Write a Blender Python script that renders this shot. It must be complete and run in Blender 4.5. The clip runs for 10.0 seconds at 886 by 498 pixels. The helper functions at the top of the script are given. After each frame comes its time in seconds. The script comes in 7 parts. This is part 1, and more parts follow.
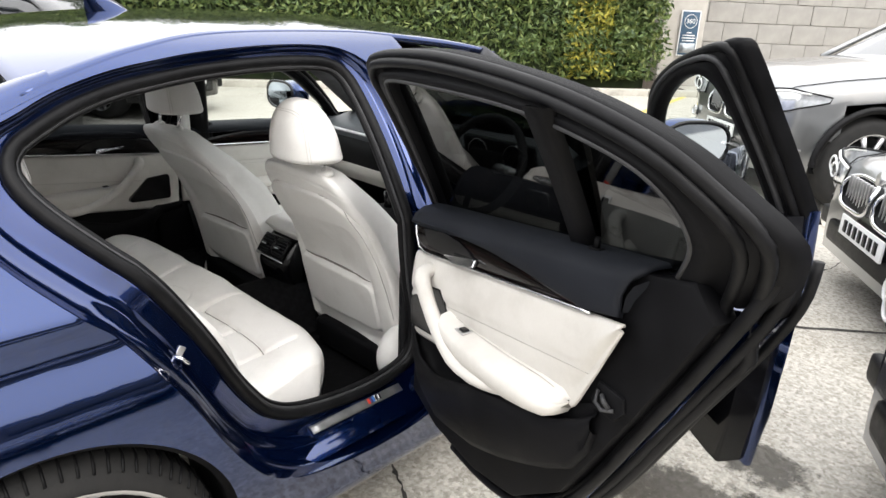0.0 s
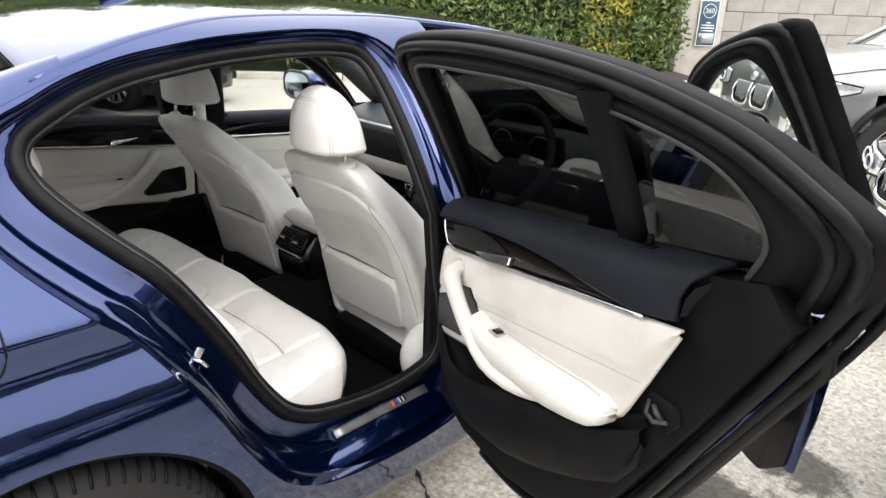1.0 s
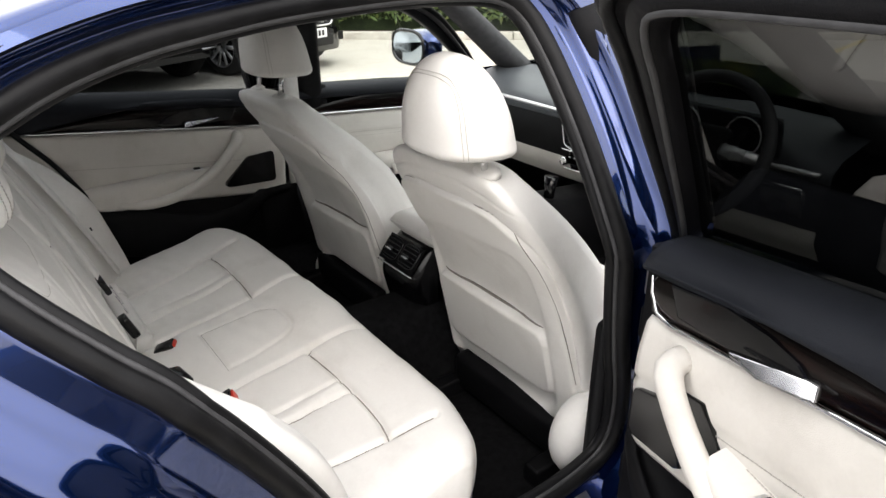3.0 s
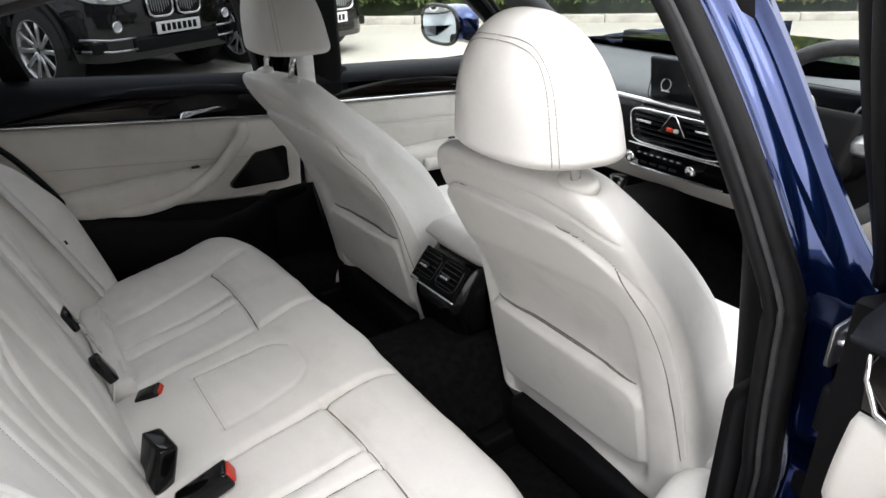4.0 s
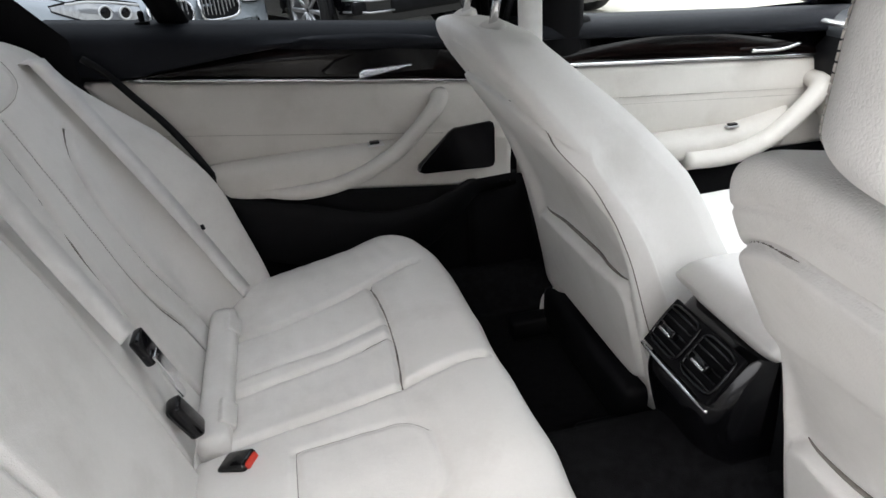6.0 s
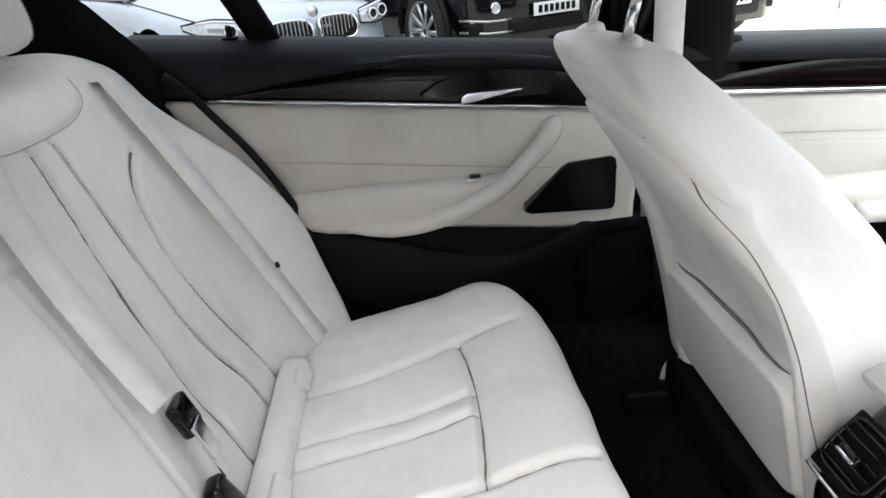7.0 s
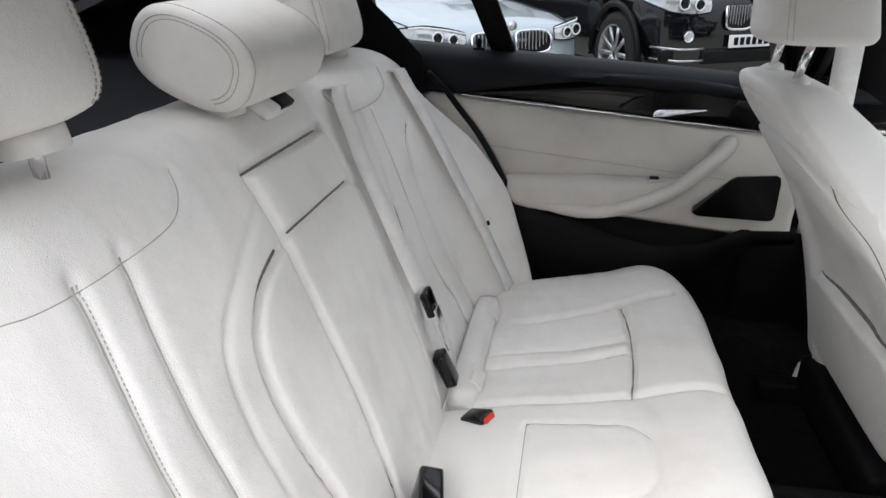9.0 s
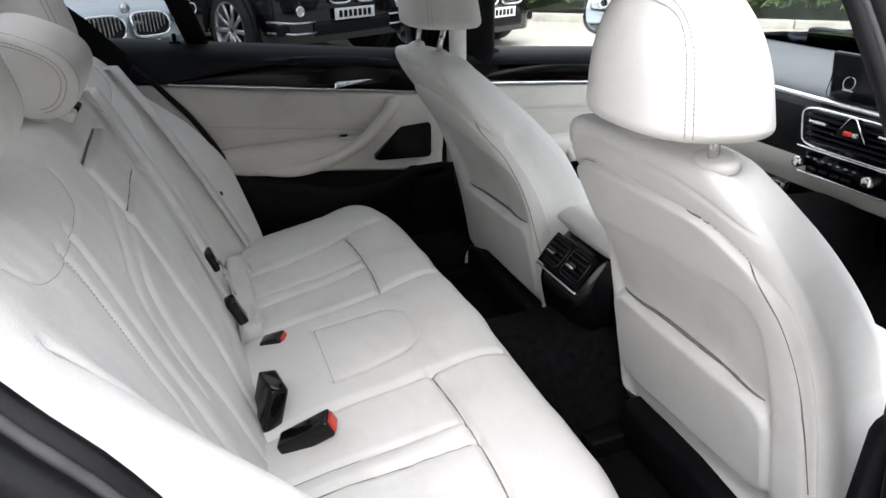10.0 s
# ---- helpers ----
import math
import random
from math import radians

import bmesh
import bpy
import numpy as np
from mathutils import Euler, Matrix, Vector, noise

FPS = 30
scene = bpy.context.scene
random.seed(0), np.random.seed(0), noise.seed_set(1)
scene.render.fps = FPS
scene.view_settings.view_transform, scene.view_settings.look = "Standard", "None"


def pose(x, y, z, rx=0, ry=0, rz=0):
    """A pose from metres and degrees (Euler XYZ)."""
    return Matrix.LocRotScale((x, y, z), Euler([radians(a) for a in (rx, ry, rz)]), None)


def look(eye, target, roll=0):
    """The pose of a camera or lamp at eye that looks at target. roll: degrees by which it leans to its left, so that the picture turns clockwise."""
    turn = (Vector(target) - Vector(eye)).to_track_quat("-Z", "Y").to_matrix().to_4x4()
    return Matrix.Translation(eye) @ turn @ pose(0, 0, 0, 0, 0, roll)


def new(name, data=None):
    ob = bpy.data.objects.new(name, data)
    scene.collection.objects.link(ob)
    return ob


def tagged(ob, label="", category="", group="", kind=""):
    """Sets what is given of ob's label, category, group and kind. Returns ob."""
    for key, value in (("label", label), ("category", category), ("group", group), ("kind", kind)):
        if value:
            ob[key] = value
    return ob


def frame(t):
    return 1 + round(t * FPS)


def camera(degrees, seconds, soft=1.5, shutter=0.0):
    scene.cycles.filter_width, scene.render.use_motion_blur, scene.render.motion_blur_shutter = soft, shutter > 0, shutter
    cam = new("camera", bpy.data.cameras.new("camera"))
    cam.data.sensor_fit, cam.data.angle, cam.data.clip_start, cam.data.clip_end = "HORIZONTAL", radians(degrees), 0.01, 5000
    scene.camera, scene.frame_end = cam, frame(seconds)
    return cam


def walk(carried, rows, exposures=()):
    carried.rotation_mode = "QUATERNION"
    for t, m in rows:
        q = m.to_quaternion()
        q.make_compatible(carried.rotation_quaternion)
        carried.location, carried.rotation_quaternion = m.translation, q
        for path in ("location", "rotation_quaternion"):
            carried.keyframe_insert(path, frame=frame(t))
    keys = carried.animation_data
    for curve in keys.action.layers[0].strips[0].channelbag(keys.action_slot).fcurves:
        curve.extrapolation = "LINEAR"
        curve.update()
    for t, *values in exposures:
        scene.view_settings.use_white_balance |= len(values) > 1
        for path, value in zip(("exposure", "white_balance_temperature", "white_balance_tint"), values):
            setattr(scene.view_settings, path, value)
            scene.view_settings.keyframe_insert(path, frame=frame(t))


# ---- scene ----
cam = camera(67.1, 10.0)
PATH = [
    (0, (0.13, -2.05, 1.509), (1.508, -0.775, 0.818), 2.5),
    (0.5, (0.142, -2.023, 1.498), (1.503, -0.74, 0.791), 2.4),
    (1, (0.163, -1.962, 1.484), (1.509, -0.667, 0.772), 2.2),
    (1.5, (0.185, -1.872, 1.463), (1.523, -0.567, 0.751), 0.5),
    (2, (0.246, -1.771, 1.441), (1.55, -0.445, 0.703), 1.2),
    (2.5, (0.381, -1.605, 1.433), (1.576, -0.204, 0.653), 0.1),
    (2.7, (0.43, -1.534, 1.429), (1.565, -0.095, 0.628), 0.6),
    (3.8, (0.639, -1.153, 1.347), (1.672, 0.333, 0.494), -1.3),
    (4, (0.657, -1.106, 1.331), (1.687, 0.378, 0.473), -0.9),
    (4.5, (0.745, -0.998, 1.296), (1.648, 0.545, 0.4), -1.0),
    (5, (0.833, -0.894, 1.265), (1.522, 0.754, 0.367), -1.3),
    (5.2, (0.865, -0.856, 1.251), (1.435, 0.837, 0.352), -2.1),
    (6.5, (0.966, -0.52, 1.165), (1.267, 1.241, 0.266), -4.1),
    (7, (0.984, -0.458, 1.156), (1.058, 1.359, 0.324), -4.6),
    (7.5, (0.968, -0.473, 1.163), (0.7, 1.353, 0.393), -3.5),
    (8, (0.979, -0.529, 1.171), (0.458, 1.255, 0.433), -3.0),
    (8.5, (0.979, -0.639, 1.179), (0.39, 1.123, 0.437), -1.4),
    (9, (0.92, -0.794, 1.203), (0.554, 1.013, 0.426), -1.0),
    (9.5, (0.848, -0.963, 1.229), (0.929, 0.871, 0.434), -2.8),
    (10, (0.695, -1.121, 1.282), (1.346, 0.565, 0.426), -0.2),
]
EXPOSURES = [(0.0, 1.33, 6450, 10), (1.5, 1.39, 6500, 11), (2.5, 1.45, 6600, 11), (4.0, 1.52, 6350, 11), (4.5, 1.62, 6250, 11), (5.0, 1.71, 6250, 11), (6.5, 2.28, 6250, 12), (7.0, 2.55, 6250, 12), (7.5, 2.69, 6250, 13), (8.0, 2.71, 6250, 13), (8.5, 2.59, 6250, 13), (9.0, 2.27, 6250, 12), (9.5, 1.97, 6200, 12), (10.0, 1.67, 6150, 11)]
walk(cam, [(t, look(eye, target, roll)) for t, eye, target, roll in PATH], EXPOSURES)

# ---- world and light: a bright overcast sky with a soft, broad sun ----
world = bpy.data.worlds.new("overcast_sky")
scene.world = world
world.use_nodes = True
wn = world.node_tree
wn.nodes.clear()
sky = wn.nodes.new("ShaderNodeTexSky")
sky.sky_type = "NISHITA"
sky.sun_disc = False
sky.sun_elevation = radians(43)
sky.sun_rotation = radians(202)
sky.air_density, sky.dust_density, sky.ozone_density = 1.6, 6.0, 1.0
cloud_map = wn.nodes.new("ShaderNodeTexCoord")
cloud = wn.nodes.new("ShaderNodeTexNoise")
cloud.inputs["Scale"].default_value = 2.2
cloud.inputs["Detail"].default_value = 5
cloud_ramp = wn.nodes.new("ShaderNodeMapRange")
cloud_ramp.inputs["From Min"].default_value, cloud_ramp.inputs["From Max"].default_value = 0.3, 0.75
cloud_ramp.inputs["To Min"].default_value, cloud_ramp.inputs["To Max"].default_value = 0.75, 1.0
grey = wn.nodes.new("ShaderNodeMix")
grey.data_type = "RGBA"
grey.inputs["B"].default_value = (13.7, 13.6, 13.5, 1)
bg = wn.nodes.new("ShaderNodeBackground")
wout = wn.nodes.new("ShaderNodeOutputWorld")
wn.links.new(cloud_map.outputs["Generated"], cloud.inputs["Vector"])
wn.links.new(cloud.outputs["Fac"], cloud_ramp.inputs["Value"])
wn.links.new(cloud_ramp.outputs["Result"], grey.inputs["Factor"])
wn.links.new(sky.outputs["Color"], grey.inputs["A"])
wn.links.new(grey.outputs["Result"], bg.inputs["Color"])
# an overcast dome is about three times brighter overhead than at the skyline
height = wn.nodes.new("ShaderNodeSeparateXYZ")
dome = wn.nodes.new("ShaderNodeMapRange")
dome.inputs["To Min"].default_value, dome.inputs["To Max"].default_value = 0.042, 0.138
wn.links.new(cloud_map.outputs["Generated"], height.inputs["Vector"])
wn.links.new(height.outputs["Z"], dome.inputs["Value"])
wn.links.new(dome.outputs["Result"], bg.inputs["Strength"])
wn.links.new(bg.outputs["Background"], wout.inputs["Surface"])

sun_data = bpy.data.lights.new("sun", "SUN")
sun_data.energy, sun_data.angle, sun_data.color = 0.45, radians(40), (1.0, 0.97, 0.93)
sun = new("sun", sun_data)
sun.matrix_world = look((-4, -10, 14), (0, 0, 0))


# ---- materials ----
def nodes_of(name):
    m = bpy.data.materials.new(name)
    m.use_nodes = True
    t = m.node_tree
    return m, t, t.nodes["Principled BSDF"]


def noise_tex(t, scale, detail=3.0, rough=0.55, coord="Object"):
    c = t.nodes.new("ShaderNodeTexCoord")
    n = t.nodes.new("ShaderNodeTexNoise")
    n.inputs["Scale"].default_value, n.inputs["Detail"].default_value, n.inputs["Roughness"].default_value = scale, detail, rough
    t.links.new(c.outputs[coord], n.inputs["Vector"])
    return n


def two_tone(t, src, a, b, lo=0.35, hi=0.65):
    r = t.nodes.new("ShaderNodeValToRGB")
    r.color_ramp.elements[0].position, r.color_ramp.elements[0].color = lo, (*a, 1)
    r.color_ramp.elements[1].position, r.color_ramp.elements[1].color = hi, (*b, 1)
    t.links.new(src, r.inputs["Fac"])
    return r.outputs["Color"]


def mixed(t, fac, a, b, mode="MIX", amount=None):
    m = t.nodes.new("ShaderNodeMix")
    m.data_type, m.blend_type = "RGBA", mode
    for sock, v in (("Factor", fac), ("A", a), ("B", b)):
        if hasattr(v, "is_output"):
            t.links.new(v, m.inputs[sock])
        else:
            m.inputs[sock].default_value = v if sock == "Factor" else (*v, 1)
    return m.outputs["Result"]


def bumped(t, p, src, strength, distance):
    b = t.nodes.new("ShaderNodeBump")
    b.inputs["Strength"].default_value, b.inputs["Distance"].default_value = strength, distance
    t.links.new(src, b.inputs["Height"])
    t.links.new(b.outputs["Normal"], p.inputs["Normal"])
    return b


def ranged(t, src, lo, hi):
    r = t.nodes.new("ShaderNodeMapRange")
    r.inputs["To Min"].default_value, r.inputs["To Max"].default_value = lo, hi
    t.links.new(src, r.inputs["Value"])
    return r.outputs["Result"]


def surface(name, a, b, scale, rough=(0.4, 0.6), bump=0.0, bump_scale=None, metal=0.0, coat=0.0, spec=0.5, fine=None, dist=0.002):
    """A surface in two near tones with rough wear and an optional fine relief."""
    m, t, p = nodes_of(name)
    n = noise_tex(t, scale, 4)
    col = two_tone(t, n.outputs["Fac"], a, b)
    if fine:
        f = noise_tex(t, fine, 2)
        col = mixed(t, 0.25, col, two_tone(t, f.outputs["Fac"], tuple(v * 0.7 for v in a), tuple(min(1, v * 1.25) for v in b)))
    t.links.new(col, p.inputs["Base Color"])
    t.links.new(ranged(t, n.outputs["Fac"], *rough), p.inputs["Roughness"])
    p.inputs["Metallic"].default_value, p.inputs["Coat Weight"].default_value = metal, coat
    p.inputs["Specular IOR Level"].default_value = spec
    if bump:
        g = noise_tex(t, bump_scale or scale * 8, 3)
        bumped(t, p, g.outputs["Fac"], bump, dist)
    return m


def leather(name, a, b):
    """Grained hide: soft tone shifts, faint handling marks, pores and fine creases."""
    m, t, p = nodes_of(name)
    n = noise_tex(t, 3.0, 5)
    col = two_tone(t, n.outputs["Fac"], a, b, 0.3, 0.7)
    smudge = noise_tex(t, 7.0, 6, 0.62)
    mark = t.nodes.new("ShaderNodeMapRange")
    mark.inputs["From Min"].default_value, mark.inputs["From Max"].default_value, mark.inputs["To Max"].default_value = 0.50, 0.80, 0.42
    t.links.new(smudge.outputs["Fac"], mark.inputs["Value"])
    col = mixed(t, mark.outputs["Result"], col, (a[0] * 0.66, a[1] * 0.64, a[2] * 0.61))
    speck = noise_tex(t, 160.0, 3, 0.6)
    col = mixed(t, ranged(t, speck.outputs["Fac"], 0.0, 0.14), col, tuple(v * 0.6 for v in a))
    t.links.new(col, p.inputs["Base Color"])
    t.links.new(ranged(t, smudge.outputs["Fac"], 0.50, 0.72), p.inputs["Roughness"])
    p.inputs["Specular IOR Level"].default_value = 0.3
    c = t.nodes.new("ShaderNodeTexCoord")
    v = t.nodes.new("ShaderNodeTexVoronoi")
    v.feature, v.inputs["Scale"].default_value = "DISTANCE_TO_EDGE", 420.0
    t.links.new(c.outputs["Object"], v.inputs["Vector"])
    w = noise_tex(t, 9.0, 4)
    crease = noise_tex(t, 38.0, 6, 0.6)
    crease.inputs["Distortion"].default_value = 0.8
    add = t.nodes.new("ShaderNodeMath")
    add.operation, add.inputs[1].default_value = "MULTIPLY_ADD", 0.12
    t.links.new(v.outputs["Distance"], add.inputs[0])
    t.links.new(w.outputs["Fac"], add.inputs[2])
    add2 = t.nodes.new("ShaderNodeMath")
    add2.operation, add2.inputs[1].default_value = "MULTIPLY_ADD", 0.16
    t.links.new(crease.outputs["Fac"], add2.inputs[0])
    t.links.new(add.outputs["Value"], add2.inputs[2])
    bumped(t, p, add2.outputs["Value"], 0.45, 0.007)
    return m


def car_paint(name, col, flake, metal=0.55, rough=0.3, spec=0.5, coat=1.0):
    m, t, p = nodes_of(name)
    n = noise_tex(t, 900.0, 1)
    big = noise_tex(t, 2.0, 3)
    c = mixed(t, n.outputs["Fac"], col, flake)
    t.links.new(c, p.inputs["Base Color"])
    p.inputs["Metallic"].default_value, p.inputs["Roughness"].default_value = metal, rough
    p.inputs["Specular IOR Level"].default_value = spec
    p.inputs["Coat Weight"].default_value, p.inputs["Coat IOR"].default_value = coat, 1.6
    t.links.new(ranged(t, big.outputs["Fac"], 0.015, 0.06), p.inputs["Coat Roughness"])
    orange = noise_tex(t, 60.0, 2)
    b = bumped(t, p, orange.outputs["Fac"], 0.02, 0.002)
    t.links.new(b.outputs["Normal"], p.inputs["Coat Normal"])
    return m


def glass(name, tint=(1, 1, 1), clear=0.85, gloss=0.07):
    m, t, p = nodes_of(name)
    tr = t.nodes.new("ShaderNodeBsdfTransparent")
    tr.inputs["Color"].default_value = (*[clear * v for v in tint], 1)
    gl = t.nodes.new("ShaderNodeBsdfGlossy")
    gl.inputs["Roughness"].default_value = 0.02
    fr = t.nodes.new("ShaderNodeLayerWeight")
    fr.inputs["Blend"].default_value = 0.5
    pw = t.nodes.new("ShaderNodeMath")
    pw.operation, pw.inputs[1].default_value = "POWER", 5.0
    ma = t.nodes.new("ShaderNodeMath")
    ma.operation, ma.inputs[1].default_value, ma.inputs[2].default_value = "MULTIPLY_ADD", 0.90, gloss
    mx = t.nodes.new("ShaderNodeMixShader")
    t.links.new(fr.outputs["Facing"], pw.inputs[0])
    t.links.new(pw.outputs["Value"], ma.inputs[0])
    t.links.new(ma.outputs["Value"], mx.inputs["Fac"])
    t.links.new(tr.outputs["BSDF"], mx.inputs[1])
    t.links.new(gl.outputs["BSDF"], mx.inputs[2])
    t.links.new(mx.outputs["Shader"], t.nodes["Material Output"].inputs["Surface"])
    return m


LEATHER = leather("ivory_leather", (0.722, 0.706, 0.682), (0.790, 0.776, 0.754))
# same hide as LEATHER, base colour darkened in place of weaker light on doors
LEATHER_DIM = leather("ivory_leather_dimmed", (0.575, 0.550, 0.512), (0.655, 0.630, 0.592))
# dark tone that paints the shade in seams and joints
SEAM_SHADE = surface("seam_shade", (0.15, 0.135, 0.12), (0.22, 0.20, 0.18), 80, (0.8, 0.9))
STITCH = surface("grey_stitching", (0.34, 0.32, 0.29), (0.43, 0.41, 0.38), 60, (0.7, 0.85))
WEBBING = surface("ivory_webbing", (0.68, 0.665, 0.645), (0.76, 0.745, 0.725), 30, (0.7, 0.85), 0.3, 700, dist=0.001)
BLUE = car_paint("dark_blue_metallic", (0.0018, 0.017, 0.085), (0.0035, 0.024, 0.118), 0.95, 0.09, coat=1.0)
BLUE_INNER = car_paint("dark_blue_inner", (0.003, 0.016, 0.085), (0.006, 0.026, 0.13), 0.9, 0.14)
RUBBER = surface("black_rubber", (0.0035, 0.0035, 0.004), (0.0075, 0.0075, 0.0085), 25, (0.35, 0.6), 0.15, 300, spec=0.16)
RUBBER_GREY = surface("grey_rubber", (0.028, 0.028, 0.030), (0.045, 0.045, 0.048), 40, (0.45, 0.65), 0.1, 300, spec=0.35)
TRIM_BLACK = surface("black_grained_plastic", (0.0022, 0.0022, 0.0028), (0.0048, 0.0048, 0.0058), 12, (0.45, 0.7), 0.35, 600, spec=0.12)
TRIM_PAD = surface("charcoal_soft_pad", (0.0075, 0.0088, 0.0125), (0.0115, 0.0132, 0.018), 10, (0.55, 0.7), 0.35, 500, spec=0.2)
GLOSS_BLACK = surface("gloss_black", (0.002, 0.002, 0.0025), (0.004, 0.004, 0.005), 6, (0.12, 0.22), coat=0.1, spec=0.3)
CARPET = surface("black_carpet", (0.003, 0.003, 0.0035), (0.008, 0.008, 0.009), 60, (0.9, 1.0), 0.8, 500, spec=0.1, dist=0.004)
CHROME = surface("brushed_chrome", (0.72, 0.72, 0.73), (0.82, 0.82, 0.83), 20, (0.12, 0.25), metal=1.0)
SILVER = surface("satin_silver", (0.55, 0.55, 0.56), (0.66, 0.66, 0.67), 20, (0.28, 0.42), metal=0.9)
HEADLINING = surface("anthracite_headlining", (0.030, 0.030, 0.032), (0.045, 0.045, 0.048), 14, (0.85, 0.95), 0.3, 500)
PILLAR_CLOTH = surface("dark_pillar_cloth", (0.045, 0.046, 0.05), (0.065, 0.066, 0.07), 30, (0.8, 0.95), 0.4, 600)
TREAD = surface("satin_tread_metal", (0.20, 0.20, 0.205), (0.28, 0.28, 0.285), 24, (0.35, 0.5), 0.1, 200, metal=0.8)
DASH = surface("dash_charcoal", (0.035, 0.040, 0.046), (0.052, 0.058, 0.065), 12, (0.38, 0.5), 0.2, 500, spec=0.6)
RED = surface("red_plastic", (0.55, 0.03, 0.015), (0.65, 0.05, 0.02), 30, (0.35, 0.5))
GLASS = glass("clear_glass", (0.95, 1.0, 0.98), 0.93)
# same glass as GLASS_TINT, made clearer to brighten the view through left windows
GLASS_TINT_BRIGHT = glass("tinted_glass_bright", (0.88, 0.95, 1.0), 0.24, 0.018)
GLASS_TINT = glass("tinted_glass", (0.88, 0.94, 0.94), 0.048)
MIRROR = surface("mirror_glass", (0.85, 0.87, 0.88), (0.88, 0.9, 0.91), 3, (0.01, 0.03), metal=1.0)
SCREEN = surface("dark_screen", (0.006, 0.007, 0.009), (0.010, 0.011, 0.014), 5, (0.10, 0.18), spec=0.15)


def wood_mat():
    m, t, p = nodes_of("dark_wood_veneer")
    c = t.nodes.new("ShaderNodeTexCoord")
    mp = t.nodes.new("ShaderNodeMapping")
    mp.inputs["Scale"].default_value = (2.0, 2.0, 26.0)
    n = t.nodes.new("ShaderNodeTexNoise")
    n.inputs["Scale"].default_value, n.inputs["Detail"].default_value, n.inputs["Distortion"].default_value = 4.0, 5.0, 0.6
    t.links.new(c.outputs["Object"], mp.inputs["Vector"])
    t.links.new(mp.outputs["Vector"], n.inputs["Vector"])
    col = two_tone(t, n.outputs["Fac"], (0.0018, 0.0012, 0.0011), (0.014, 0.0052, 0.0042), 0.48, 0.82)
    t.links.new(col, p.inputs["Base Color"])
    p.inputs["Roughness"].default_value = 0.16
    p.inputs["Specular IOR Level"].default_value = 0.22
    p.inputs["Coat Weight"].default_value = 0.06
    return m


WOOD = wood_mat()


def concrete_mat():
    m, t, p = nodes_of("exposed_concrete_yard")
    grain = noise_tex(t, 42.0, 5, 0.75)
    patch = noise_tex(t, 0.7, 6, 0.6)
    mid = noise_tex(t, 5.5, 5, 0.65)
    col = two_tone(t, grain.outputs["Fac"], (0.24, 0.225, 0.19), (0.60, 0.575, 0.52), 0.37, 0.63)
    col = mixed(t, ranged(t, patch.outputs["Fac"], 0.0, 0.45), col, (0.36, 0.33, 0.27))
    col = mixed(t, two_tone(t, mid.outputs["Fac"], (0, 0, 0), (0.5, 0.5, 0.5), 0.50, 0.72), col, (0.24, 0.215, 0.17))
    c = t.nodes.new("ShaderNodeTexCoord")
    v = t.nodes.new("ShaderNodeTexVoronoi")
    v.inputs["Scale"].default_value = 70.0
    t.links.new(c.outputs["Object"], v.inputs["Vector"])
    col = mixed(t, 0.32, col, two_tone(t, v.outputs["Color"], (0.15, 0.13, 0.10), (0.75, 0.72, 0.66), 0.15, 0.85))
    t.links.new(col, p.inputs["Base Color"])
    p.inputs["Roughness"].default_value = 0.85
    bumped(t, p, grain.outputs["Fac"], 0.6, 0.01)
    return m


CONCRETE = concrete_mat()
KERB = surface("kerb_stone", (0.36, 0.34, 0.30), (0.5, 0.48, 0.43), 6, (0.8, 0.95), 0.4, 60)
WALL_BLOCK = surface("buff_stone_block", (0.26, 0.25, 0.235), (0.38, 0.365, 0.345), 1.6, (0.8, 0.95), 0.5, 40, dist=0.01)
WALL_RENDER = surface("cream_render", (0.42, 0.395, 0.36), (0.50, 0.475, 0.44), 4, (0.8, 0.95), 0.3, 60)


def stain_mat():
    """Damp film whose cover fades out in patches towards the rim of its sheet."""
    m, t, p = nodes_of("damp_oil_stain")
    p.inputs["Base Color"].default_value, p.inputs["Roughness"].default_value = (0.055, 0.048, 0.036, 1), 0.55
    c = t.nodes.new("ShaderNodeTexCoord")
    n = noise_tex(t, 7.0, 9, 0.78)
    d = t.nodes.new("ShaderNodeVectorMath")
    d.operation = "DISTANCE"
    d.inputs[1].default_value = (0.5, 0.5, 0.0)
    t.links.new(c.outputs["UV"], d.inputs[0])
    a = t.nodes.new("ShaderNodeMath")
    a.operation, a.inputs[1].default_value = "MULTIPLY_ADD", -1.05
    t.links.new(d.outputs["Value"], a.inputs[0])
    t.links.new(n.outputs["Fac"], a.inputs[2])
    r = t.nodes.new("ShaderNodeMapRange")
    r.inputs["From Min"].default_value, r.inputs["From Max"].default_value, r.inputs["To Max"].default_value = 0.20, 0.30, 0.72
    t.links.new(a.outputs["Value"], r.inputs["Value"])
    t.links.new(r.outputs["Result"], p.inputs["Alpha"])
    return m


STAIN = stain_mat()
JOINT = surface("tar_joint", (0.03, 0.028, 0.025), (0.06, 0.055, 0.05), 20, (0.8, 0.9))
YELLOW = surface("worn_yellow_line", (0.55, 0.40, 0.06), (0.62, 0.50, 0.14), 9, (0.7, 0.9))
SOIL = surface("dark_soil", (0.03, 0.022, 0.015), (0.07, 0.05, 0.035), 12, (0.9, 1.0), 0.6, 40, dist=0.02)


